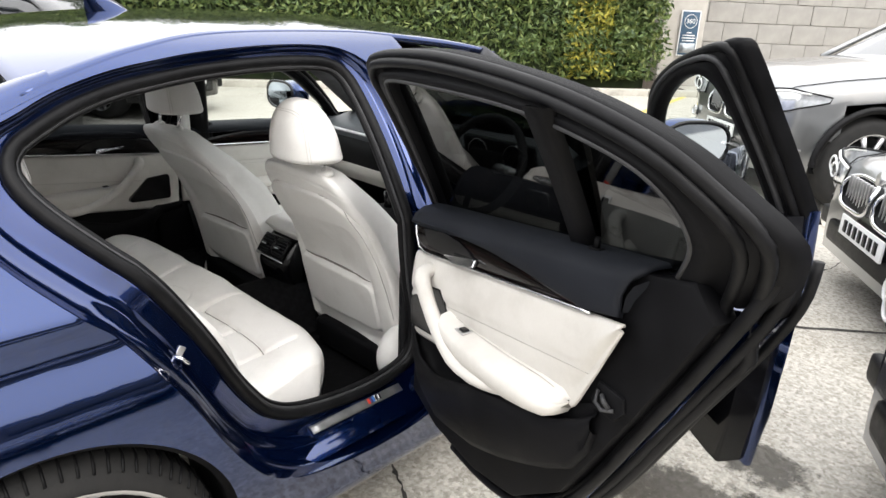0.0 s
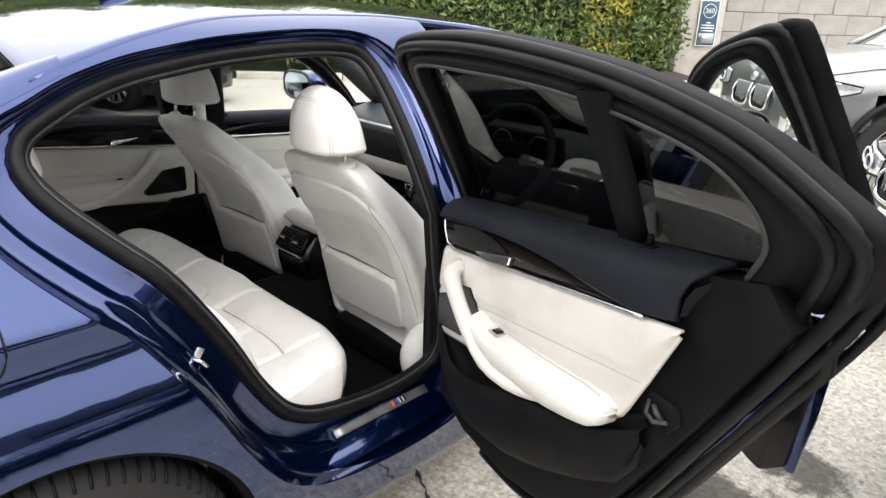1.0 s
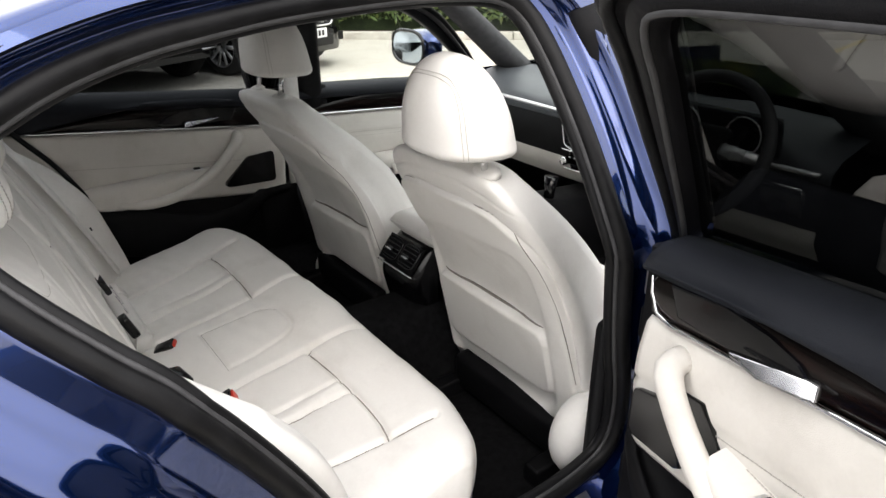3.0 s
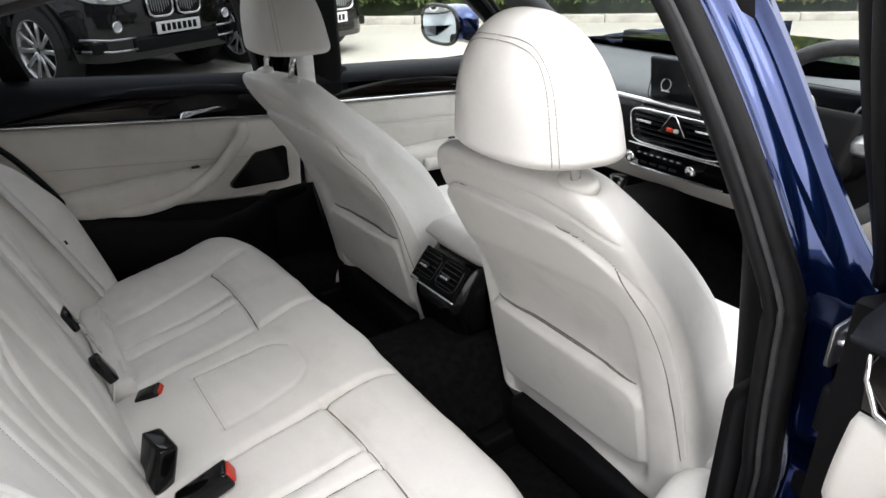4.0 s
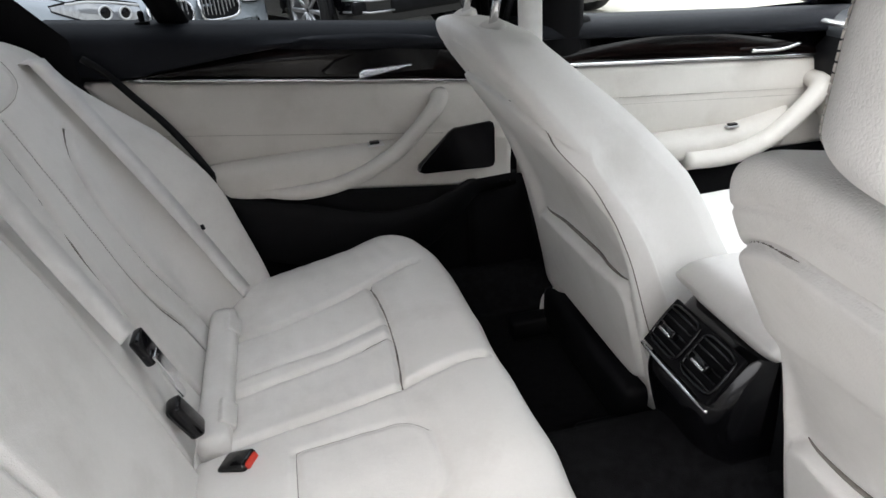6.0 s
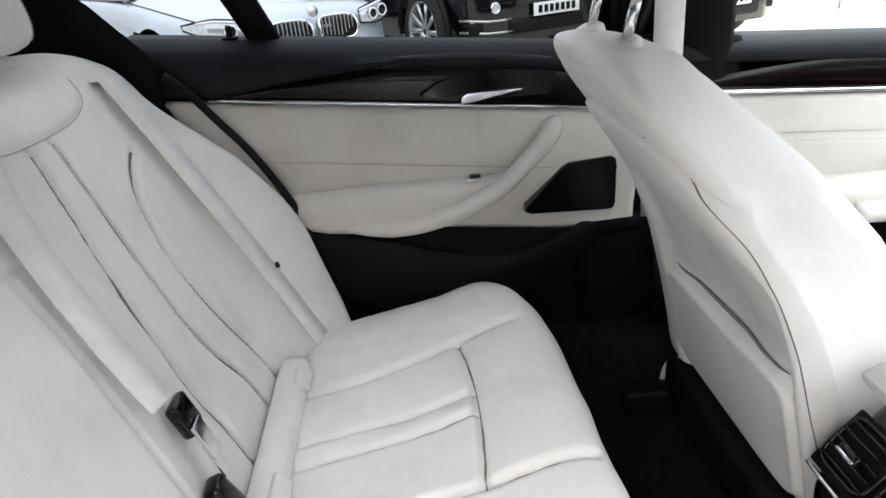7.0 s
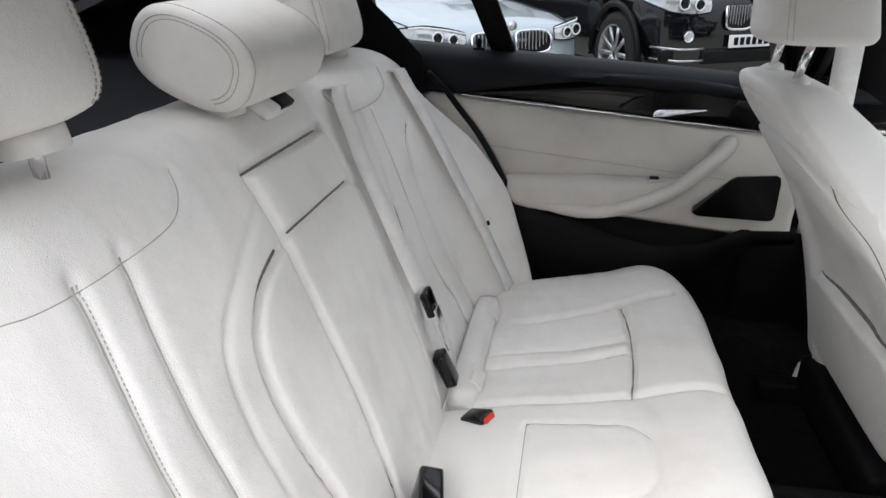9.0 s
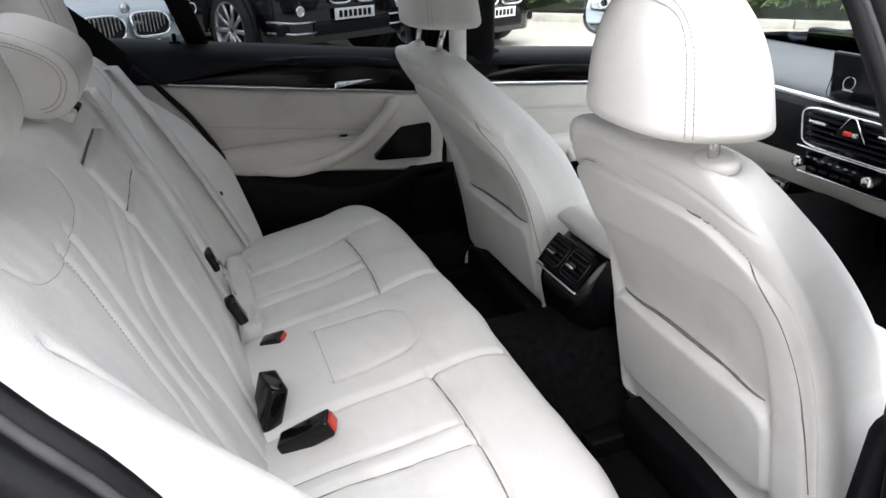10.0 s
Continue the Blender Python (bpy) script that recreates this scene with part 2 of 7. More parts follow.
def leaf_mat(name, cols):
    m, t, p = nodes_of(name)
    g = t.nodes.new("ShaderNodeNewGeometry")
    r = t.nodes.new("ShaderNodeValToRGB")
    r.color_ramp.elements[0].color = (*cols[0], 1)
    r.color_ramp.elements[1].color = (*cols[-1], 1)
    for i, c in enumerate(cols[1:-1]):
        e = r.color_ramp.elements.new((i + 1) / (len(cols) - 1))
        e.color = (*c, 1)
    t.links.new(g.outputs["Random Per Island"], r.inputs["Fac"])
    t.links.new(r.outputs["Color"], p.inputs["Base Color"])
    p.inputs["Roughness"].default_value = 0.5
    p.inputs["Transmission Weight"].default_value = 0.0
    return m


LEAF_GREEN = leaf_mat("laurel_leaf", [(0.035, 0.066, 0.018), (0.070, 0.112, 0.03), (0.115, 0.165, 0.045), (0.19, 0.225, 0.07)])
LEAF_YELLOW = leaf_mat("yellow_leaf", [(0.04, 0.08, 0.018), (0.10, 0.13, 0.02), (0.27, 0.26, 0.03), (0.40, 0.35, 0.05), (0.12, 0.15, 0.03)])
SIGN_BLUE = surface("sign_navy", (0.03, 0.07, 0.12), (0.04, 0.09, 0.15), 4, (0.4, 0.5))
SIGN_WHITE = surface("sign_white", (0.75, 0.76, 0.76), (0.8, 0.8, 0.8), 4, (0.4, 0.5))
TYRE = surface("tyre_rubber", (0.006, 0.006, 0.0065), (0.014, 0.0135, 0.013), 15, (0.7, 0.9), 0.3, 120)
ALLOY = surface("silver_alloy", (0.5, 0.5, 0.51), (0.62, 0.62, 0.63), 12, (0.25, 0.4), metal=0.85)
PAINT_SILVER = car_paint("silver_blue_paint", (0.36, 0.40, 0.435), (0.44, 0.48, 0.515), 0.4)
PAINT_GREY = car_paint("grey_silver_paint", (0.17, 0.175, 0.18), (0.23, 0.235, 0.24), 0.7)
PAINT_BLACK = car_paint("black_paint", (0.0015, 0.0015, 0.002), (0.003, 0.003, 0.004), 0.0, 0.4, 0.05)
PAINT_NAVY = car_paint("navy_paint", (0.008, 0.013, 0.035), (0.014, 0.024, 0.06), 0.5)
LAMP_GLASS = surface("lamp_lens", (0.55, 0.57, 0.6), (0.75, 0.77, 0.8), 30, (0.05, 0.12), metal=0.6, coat=1.0)
PLATE = surface("white_plate", (0.72, 0.73, 0.74), (0.78, 0.78, 0.78), 6, (0.3, 0.45))


# ---- mesh tools ----
def part(name, bm, material, parent=None, label="", smooth=True):
    me = bpy.data.meshes.new(name)
    bmesh.ops.recalc_face_normals(bm, faces=bm.faces)
    bm.to_mesh(me)
    bm.free()
    me.materials.append(material)
    if smooth:
        me.shade_smooth()
    ob = new(name, me)
    if parent:
        ob.parent = parent
    if label:
        ob["label"] = label
    return ob


def smooth_by_angle(ob, deg=35):
    ob.data.set_sharp_from_angle(angle=radians(deg))
    return ob


def thing(name, label, category, group="", kind="", at=(0, 0, 0)):
    e = new(name)
    e.location = at
    e.empty_display_size = 0.1
    return tagged(e, label, category, group, kind)


def spline(pts, n, closed=False):
    """Catmull-Rom points through pts, evenly spaced."""
    p = [np.array(q, float) for q in pts]
    k = len(p)
    out = []
    segs = k if closed else k - 1
    for i in range(segs):
        a, b, c, d = (p[(i + j) % k] if closed else p[min(max(i + j, 0), k - 1)] for j in (-1, 0, 1, 2))
        for s in np.linspace(0, 1, 24, endpoint=False):
            out.append(0.5 * (2 * b + (c - a) * s + (2 * a - 5 * b + 4 * c - d) * s**2 + (3 * b - a - 3 * c + d) * s**3))
    if not closed:
        out.append(p[-1])
    else:
        out.append(out[0])
    out = np.array(out)
    lens = np.r_[0, np.cumsum(np.linalg.norm(np.diff(out, axis=0), axis=1))]
    want = np.linspace(0, lens[-1], n + 1)[:-1] if closed else np.linspace(0, lens[-1], n)
    return np.stack([np.interp(want, lens, out[:, j]) for j in range(out.shape[1])], 1)


def lerp(x, xs, ys):
    return float(np.interp(x, xs, ys))


def grid_bm(points, wrap_u=False, wrap_v=False, caps=False):
    """A sheet over points[u][v]."""
    bm = bmesh.new()
    vs = [[bm.verts.new(tuple(map(float, q))) for q in row] for row in points]
    nu, nv = len(vs), len(vs[0])
    for i in range(nu if wrap_u else nu - 1):
        for j in range(nv if wrap_v else nv - 1):
            a, b = (i + 1) % nu, (j + 1) % nv
            bm.faces.new((vs[i][j], vs[a][j], vs[a][b], vs[i][b]))
    if caps:
        for row in (vs[0], vs[-1]):
            c = bm.verts.new(sum((v.co for v in row), Vector()) / len(row))
            for j in range(len(row)):
                bm.faces.new((row[j], row[(j + 1) % len(row)], c))
    return bm


def tube_bm(pts, radius, sides=10, closed=False, flat=1.0, up=(0, 0, 1), caps=True):
    """A round or flattened tube along points; radius may be a number or one a point."""
    p = [Vector(map(float, q)) for q in pts]
    n = len(p)
    rings = []
    for i, c in enumerate(p):
        a = p[(i - 1) % n] if closed or i else p[i]
        b = p[(i + 1) % n] if closed or i < n - 1 else p[i]
        d = (b - a).normalized()
        u = Vector(up)
        s = d.cross(u)
        s = s.normalized() if s.length > 1e-4 else d.cross(Vector((1, 0, 0))).normalized()
        w = s.cross(d).normalized()
        r = radius[i] if hasattr(radius, "__len__") else radius
        rings.append([c + s * (r * math.cos(k)) + w * (r * flat * math.sin(k)) for k in np.linspace(0, 2 * math.pi, sides, endpoint=False)])
    return grid_bm(rings, wrap_u=closed, wrap_v=True, caps=caps and not closed)


def box_bm(size, at=(0, 0, 0), bevel=0.0, turn=None, segments=2):
    bm = bmesh.new()
    bmesh.ops.create_cube(bm, size=1)
    bmesh.ops.scale(bm, vec=size, verts=bm.verts)
    if bevel:
        bmesh.ops.bevel(bm, geom=bm.edges[:], offset=bevel, segments=segments, affect="EDGES", profile=0.6)
    if turn is not None:
        bmesh.ops.transform(bm, matrix=turn, verts=bm.verts)
    bmesh.ops.translate(bm, vec=at, verts=bm.verts)
    return bm


def slab_bm(outline, fn, depth0, depth1, bevel=0.0):
    """A plate with a flat outline in (u, z), from depth0 to depth1; fn(u, depth, z) gives the place."""
    bm = bmesh.new()
    lo = [bm.verts.new(fn(u, depth0, z)) for u, z in outline]
    hi = [bm.verts.new(fn(u, depth1, z)) for u, z in outline]
    k = len(lo)
    bm.faces.new(lo)
    bm.faces.new(hi[::-1])
    for i in range(k):
        bm.faces.new((lo[i], hi[i], hi[(i + 1) % k], lo[(i + 1) % k]))
    if bevel:
        edge = [e for e in bm.edges if all(len(f.verts) > 4 or True for f in e.link_faces) and any(len(f.verts) == k for f in e.link_faces)]
        bmesh.ops.bevel(bm, geom=edge, offset=bevel, segments=2, affect="EDGES", profile=0.6)
    bmesh.ops.triangulate(bm, faces=[f for f in bm.faces if len(f.verts) > 4])
    return bm


def join_bm(parts):
    out = bmesh.new()
    for b in parts:
        me = bpy.data.meshes.new("tmp")
        b.to_mesh(me)
        b.free()
        out.from_mesh(me)
        bpy.data.meshes.remove(me)
    return out


def solid(ob, thickness, offset=-1.0):
    mod = ob.modifiers.new("thickness", "SOLIDIFY")
    mod.thickness, mod.offset = thickness, offset
    return ob


def bump1(d, w):
    return math.exp(-((d / w) ** 2))


# ---- the yard: ground, kerb, hedge, wall ----
gb = bmesh.new()
bmesh.ops.create_grid(gb, x_segments=40, y_segments=40, size=400)
tagged(part("ground", gb, CONCRETE), "pale exposed-aggregate concrete yard", "ground", kind="structure")

K0, KD = Vector((6.3, 8.6, 0)), Vector((0.79, -0.613, 0))
KN = Vector((0.613, 0.79, 0))


def along(s, off, z):
    return K0 + KD * s + KN * off + Vector((0, 0, z))


kerb = thing("kerb", "weathered stone kerb along the hedge", "kerb", kind="structure")
kerb_turn = Matrix.Rotation(math.atan2(KD.y, KD.x), 4, "Z")
kb = box_bm((0.985, 0.16, 0.14), (0, 0, 0.05), 0.015)
kerb_mesh = part("kerb_stone", kb, KERB, kerb).data
kerb.children[0].matrix_basis = Matrix.Translation(along(-14, 0.08, 0)) @ kerb_turn
for i in range(1, 40):
    k = new("kerb_stone", kerb_mesh)
    k.parent = kerb
    k.matrix_basis = Matrix.Translation(along(-14 + i, 0.08, 0)) @ kerb_turn

bed = bmesh.new()
bed_pts = [along(-15, 0.16, 0.05), along(8.6, 0.16, 0.05), along(8.6, 2.6, 0.12), along(-15, 2.6, 0.12)]
bed.faces.new([bed.verts.new(q) for q in bed_pts])
tagged(part("planting_bed", bed, SOIL), "dark soil bed under the hedge", "flower bed", kind="structure")


def hedge(s0, s1, height, material, label, seed, density=900):
    rng = np.random.default_rng(seed)
    verts, faces = [], []
    n = int((s1 - s0) * density)
    for _ in range(n):
        s = rng.uniform(s0, s1)
        top = height * (0.9 + 0.16 * noise.noise((s * 1.1, seed, 0)) + 0.10 * noise.noise((s * 3.7, seed, 4)))
        z = top * rng.uniform(0.02, 1.0) ** 0.8
        face = 0.45 + 0.30 * noise.noise((s * 1.3, z * 1.6, seed)) + 0.12 * noise.noise((s * 5, z * 5, seed)) + 0.25 * (z / top) ** 3
        depth = face + abs(rng.normal(0, 0.16))
        # the outline narrows and wanders with height
        mid, reach = (s0 + s1) / 2, min(1.0, (s1 - s0) / 2)
        s += reach * (-0.22 * (z / top) ** 2 * math.copysign(1, s - mid) * abs((s - mid) / (s1 - mid)) ** 3 + 0.30 * noise.noise((z * 1.7, seed, math.copysign(3, s - mid))) + 0.12 * rng.normal())
        c = np.array(along(s, depth, z + 0.08))
        a, b = rng.normal(size=3), rng.normal(size=3)
        a /= np.linalg.norm(a)
        b -= a * (a @ b)
        b /= np.linalg.norm(b)
        l, w = rng.uniform(0.05, 0.095), rng.uniform(0.018, 0.034)
        k = len(verts)
        fold = np.cross(a, b) * w * 0.4
        verts += [c - a * l, c + b * w + fold, c + a * l, c - b * w + fold]
        faces += [(k, k + 1, k + 2), (k, k + 2, k + 3)]
    me = bpy.data.meshes.new("hedge")
    me.from_pydata([tuple(map(float, v)) for v in verts], [], faces)
    me.materials.append(material)
    ob = new("hedge", me)
    return tagged(ob, label, "hedge", kind="stuff")


hedge(-15, 7.6, 4.6, LEAF_GREEN, "dense dark green laurel hedge behind the kerb", 3, 3200)
hedge(5.95, 6.85, 4.2, LEAF_YELLOW, "yellow variegated shrub in the hedge", 5, 4200)
hedge(6.8, 7.9, 4.0, LEAF_GREEN, "light green shrub at the hedge end", 9, 4800)
# plain sheet behind the leaves, coloured dark as the shade inside the hedge
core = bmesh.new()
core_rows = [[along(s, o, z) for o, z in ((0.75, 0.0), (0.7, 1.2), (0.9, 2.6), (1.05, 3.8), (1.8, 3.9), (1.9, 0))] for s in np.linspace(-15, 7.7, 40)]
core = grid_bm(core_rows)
tagged(part("hedge_core", core, surface("hedge_shade", (0.012, 0.02, 0.008), (0.03, 0.045, 0.015), 5, (0.9, 1.0)), label=""), "dark sheet for the shade inside the hedge", "hedge", kind="stuff")

# the wall behind, of large buff blocks, and a rendered pier with a sign on it
wall = tagged(thing("wall_yard", "buff stone block wall round the yard", "wall"), kind="structure")
wb = box_bm((30, 0.3, 4.4), (0, 0, 2.2))
part("wall_core", wb, WALL_RENDER, wall).matrix_basis = Matrix.Translation(along(6, 3.3, 0)) @ kerb_turn
blk = part("block", box_bm((0.872, 0.06, 0.434), (0, 0, 0), 0.008), WALL_BLOCK, wall)
blk.matrix_basis = Matrix.Translation(along(8.4, 3.13, 0.24)) @ kerb_turn
for r in range(9):
    for c in range(13):
        if r or c:
            o = new("block", blk.data)
            o.parent = wall
            o.matrix_basis = Matrix.Translation(along(8.4 + c * 0.885 + 0.44 * (r % 2), 3.13 + random.uniform(-0.008, 0.008), 0.24 + r * 0.445)) @ kerb_turn
pier = tagged(part("wall_pier", box_bm((0.95, 0.5, 4.2), (0, 0, 2.1), 0.02), WALL_RENDER), "cream rendered pier beside the hedge", "pier", kind="structure")
pier.matrix_basis = Matrix.Translation(along(9.02, 2.2, 0)) @ kerb_turn


# ---- the blue car: shell ----
OPEN = spline([(0.455, 1.19), (0.475, 1.225), (0.53, 1.255), (0.60, 1.285), (0.69, 1.31), (0.78, 1.325), (0.87, 1.337), (0.97, 1.345), (1.07, 1.35),
               (1.18, 1.35), (1.255, 1.342), (1.294, 1.315), (1.312, 1.25), (1.320, 1.15), (1.322, 1.07), (1.326, 0.98), (1.350, 0.77), (1.388, 0.61),
               (1.388, 0.53), (1.35, 0.485), (1.24, 0.462), (1.10, 0.468), (0.97, 0.495), (0.89, 0.54), (0.84, 0.60), (0.79, 0.68), (0.745, 0.77),
               (0.70, 0.85), (0.65, 0.93), (0.61, 0.985), (0.57, 1.025), (0.50, 1.10), (0.465, 1.15)], 180, True)


def seal_y(z):
    return -0.80 + 0.27 * max(0, (z - 0.95) / 0.43) ** 1.2 + 0.04 * max(0, (0.7 - z) / 0.3)


SKIN_Z = [0.18, 0.24, 0.32, 0.45, 0.55, 0.62, 0.70, 0.76, 0.81, 0.85, 0.888, 0.902, 0.935, 0.955, 0.961, 0.985, 1.03, 1.10, 1.20, 1.30, 1.37, 1.42, 1.46]
SKIN_Y = [0.80, 0.865, 0.888, 0.918, 0.932, 0.936, 0.936, 0.931, 0.919, 0.900, 0.8805, 0.8765, 0.876, 0.884, 0.881, 0.862, 0.824, 0.775, 0.715, 0.650, 0.600, 0.535, 0.42]


SKIN = spline(list(zip(SKIN_Z, SKIN_Y)), 700)


def skin_y(x, z):
    taper = 0.0 if x > 0.1 else 0.10 * ((0.1 - x) / 0.85) ** 2
    return -(float(np.interp(z, SKIN[:, 0], SKIN[:, 1])) - taper)


def normals2(loop):
    t = np.roll(loop, -1, 0) - np.roll(loop, 1, 0)
    t /= np.linalg.norm(t, axis=1)[:, None]
    n = np.stack([t[:, 1], -t[:, 0]], 1)
    c = loop.mean(0)
    return n * np.sign(((loop - c) * n).sum(1).mean())


car = thing("car", "dark blue metallic saloon with its doors open", "car")
ON = -normals2(OPEN) if ((OPEN + 0.01 * normals2(OPEN) - OPEN.mean(0)) ** 2).sum() < ((OPEN - OPEN.mean(0)) ** 2).sum() else normals2(OPEN)


def ring(off, y_of):
    return [(float(p[0] + n[0] * off), y_of(float(p[0] + n[0] * off), float(p[1] + n[1] * off)), float(p[1] + n[1] * off)) for p, n in zip(OPEN, ON)]


WHEEL_X, WHEEL_Z, ARCH_R = 0.338, 0.366, 0.388


def shut_off(p, n):
    """How wide the painted door frame is between seal and outer edge."""
    return 0.082 + 0.03 * max(0, -n[0]) * (1 - max(0, n[1])) + 0.015 * max(0, -n[1]) - 0.036 * max(0, n[1])


def frame_ring(f, y_in, y_mix):
    out = []
    for p, n in zip(OPEN, ON):
        o = f * shut_off(p, n)
        x, z = float(p[0] + n[0] * o), float(p[1] + n[1] * o)
        ys, yk = seal_y(float(p[1])) + y_in, skin_y(x, z)
        out.append((x, ys * (1 - y_mix) + yk * y_mix, z))
    return out


rows = [frame_ring(-0.05, 0.014, 0.0), frame_ring(0.0, 0.0, 0.0), frame_ring(0.22, -0.004, 0.02), frame_ring(0.48, -0.004, 0.05), frame_ring(0.58, 0.0, 0.12),
        frame_ring(0.64, 0.0, 0.36), frame_ring(0.74, 0.0, 0.46), frame_ring(0.90, 0, 0.60), frame_ring(0.95, 0, 0.80), frame_ring(0.985, 0, 0.96), frame_ring(1.0, 0, 1.0)]
part("door_frame", grid_bm([list(r) for r in rows], wrap_v=True), BLUE_INNER, car, "dark blue painted door opening")


def side_panel():
    """The outer skin round the rear door opening, from the tail to the front edge of the middle pillar."""
    edge = frame_ring(1.0, 0, 1.0)
    c = OPEN.mean(0)
    lo_x, hi_x, lo_z, hi_z = -0.72, 1.50, 0.20, 1.44
    rows = []
    for x, _, z in edge:
        dx, dz = x - c[0], z - c[1]
        k = min(((hi_x if dx > 0 else lo_x) - c[0]) / dx if abs(dx) > 1e-6 else 99, ((hi_z if dz > 0 else lo_z) - c[1]) / dz if abs(dz) > 1e-6 else 99)
        ex, ez = c[0] + k * dx, c[1] + k * dz
        if dz > 0 and ex < 1.5:
            ez = min(ez, rail_z(ex))
        if dx > 0 and ex > 1.38 and ez < 1.33:
            ex = max(x + 0.006, min(ex, lerp(z, [0.45, 0.8, 0.95, 1.1, 1.4], [1.50, 1.47, 1.42, 1.395, 1.39])))
        row = []
        for s in np.linspace(0, 1, 110):
            px, pz = x + (ex - x) * s, z + (ez - z) * s
            row.append((px, skin_y(px, pz), pz))
        rows.append(row)
    return rows


RAIL_X = [-0.8, -0.2, 0.1, 0.35, 0.47, 0.58, 0.75, 0.94, 1.26, 1.5, 1.9, 2.2, 2.6]
RAIL_Z = [1.00, 1.065, 1.152, 1.262, 1.312, 1.352, 1.397, 1.425, 1.43, 1.42, 1.37, 1.25, 1.02]


RAIL = spline(list(zip(RAIL_X, RAIL_Z)), 400)


def rail_z(x):
    return float(np.interp(x, RAIL[:, 0], RAIL[:, 1]))


bm = grid_bm(side_panel(), wrap_u=True)
hub = Vector((WHEEL_X, WHEEL_Z))
kill = [f for f in bm.faces if (Vector((f.calc_center_median().x, f.calc_center_median().z)) - hub).length < ARCH_R]
bmesh.ops.delete(bm, geom=kill, context="FACES")
for v in bm.verts:
    d = Vector((v.co.x, v.co.z)) - hub
    if v.is_boundary and d.length < ARCH_R * 1.08:
        q = hub + d.normalized() * ARCH_R
        v.co = (q.x, skin_y(q.x, q.y), q.y)
part("rear_wing", bm, BLUE, car, "dark blue wing and sill round the door opening")
flap = [(0.255 + 0.088 * math.copysign(abs(math.cos(a)) ** 0.5, math.cos(a)), 0.985 + 0.085 * math.copysign(abs(math.sin(a)) ** 0.5, math.sin(a))) for a in np.linspace(0, 2 * math.pi, 80, endpoint=False)]
part("fuel_flap_gap", tube_bm([(x, skin_y(x, z) + 0.0008, z) for x, z in flap], 0.0024, 6, True), RUBBER, car, "dark gap round the fuel flap")
arch = []
for k in np.linspace(-0.25 * math.pi, 1.15 * math.pi, 60):
    x, z = WHEEL_X + ARCH_R * math.cos(k), WHEEL_Z + ARCH_R * math.sin(k)
    arch.append([(x, skin_y(x, z), z), (x + 0.006 * math.cos(k), skin_y(x, z) + 0.002, z), (WHEEL_X + (ARCH_R - 0.012) * math.cos(k), skin_y(x, z) + 0.012, WHEEL_Z + (ARCH_R - 0.012) * math.sin(k)),
                 (WHEEL_X + (ARCH_R - 0.012) * math.cos(k), skin_y(x, z) + 0.05, WHEEL_Z + (ARCH_R - 0.012) * math.sin(k)), (x, -0.45, z)])
part("arch_liner", grid_bm(arch), RUBBER, car, "black wheel arch lining")

# seals round the opening
part("door_seal", tube_bm(ring(0.004, lambda x, z: seal_y(z) - 0.006), 0.015, 10, True), RUBBER, car, "black rubber door seal")
# grey tube paints the thin highlight along the near-black seal
part("seal_lip", tube_bm(ring(-0.010, lambda x, z: seal_y(z) + 0.000), 0.005, 8, True), RUBBER_GREY, car, "grey lip for the highlight on the door seal")
part("seal_inner", tube_bm(ring(-0.012, lambda x, z: seal_y(z) + 0.010), 0.010, 8, True), RUBBER, car)

# roof with a soft crown, front to back
roof_rows = []
for x in np.linspace(0.50, 1.90, 50):
    e = rail_z(x) - 0.004
    top = lerp(x, [0.5, 0.7, 0.95, 1.3, 1.7, 1.9], [1.40, 1.43, 1.452, 1.46, 1.446, 1.41])
    row = []
    for s in np.linspace(-1, 1, 41):
        y = s * (abs(skin_y(x, e)) + 0.004)
        row.append((x, y, e + (max(top, e + 0.01) - e) * (1 - abs(s) ** 2.6)))
    roof_rows.append(row)
solid(part("roof", grid_bm(roof_rows), BLUE, car, "dark blue roof with rain drops on it"), 0.02, -1)
part("headliner", grid_bm([[(q[0], q[1] * 0.90, q[2] - 0.045) for q in r] for r in roof_rows]), HEADLINING, car, "anthracite cloth headliner")
# rear window and boot
rg = []
for x in np.linspace(0.495, -0.35, 24):
    s = (0.495 - x) / 0.845
    e, top = 1.352 - 0.27 * s ** 1.1, 1.398 - 0.30 * s ** 1.1
    rg.append([(x - 0.05 * (1 - abs(k) ** 2), k * (0.50 + 0.10 * s), e + (top - e) * (1 - abs(k) ** 2.4)) for k in np.linspace(-1, 1, 21)])
part("rear_window", grid_bm(rg), GLASS_TINT, car, "tinted rear window")
for sgn in (1, -1):
    cp = []
    for x in np.linspace(0.56, -0.72, 30):
        s = max(0, (0.495 - x) / 0.845)
        zi = 1.35 - 0.27 * min(s, 1) ** 1.1 - 0.02
        yi = 0.498 + 0.10 * min(s, 1)
        zo = rail_z(x)
        yo = abs(skin_y(x, zo)) + 0.0012
        reach = math.hypot(yo - yi, zo - zi)
        lean_out = (abs(skin_y(x, zo - 0.02)) - abs(skin_y(x, zo))) / 0.02
        foot = Vector((lean_out, -1)).normalized() * reach
        row = []
        # rolls from the window edge over into the flank
        for k in np.linspace(0, 1, 14):
            a, b, c, d = 2 * k**3 - 3 * k**2 + 1, k**3 - 2 * k**2 + k, 3 * k**2 - 2 * k**3, k**3 - k**2
            row.append((x, sgn * (a * yi + b * reach + c * yo + d * foot.x), a * zi - 0.10 * b * reach + c * zo + d * foot.y))
        cp.append(row + [(x, sgn * (abs(skin_y(x, zo - q)) + 0.0012), zo - q) for q in (0.008, 0.018)])
    part("rear_pillar", grid_bm(cp), BLUE, car)
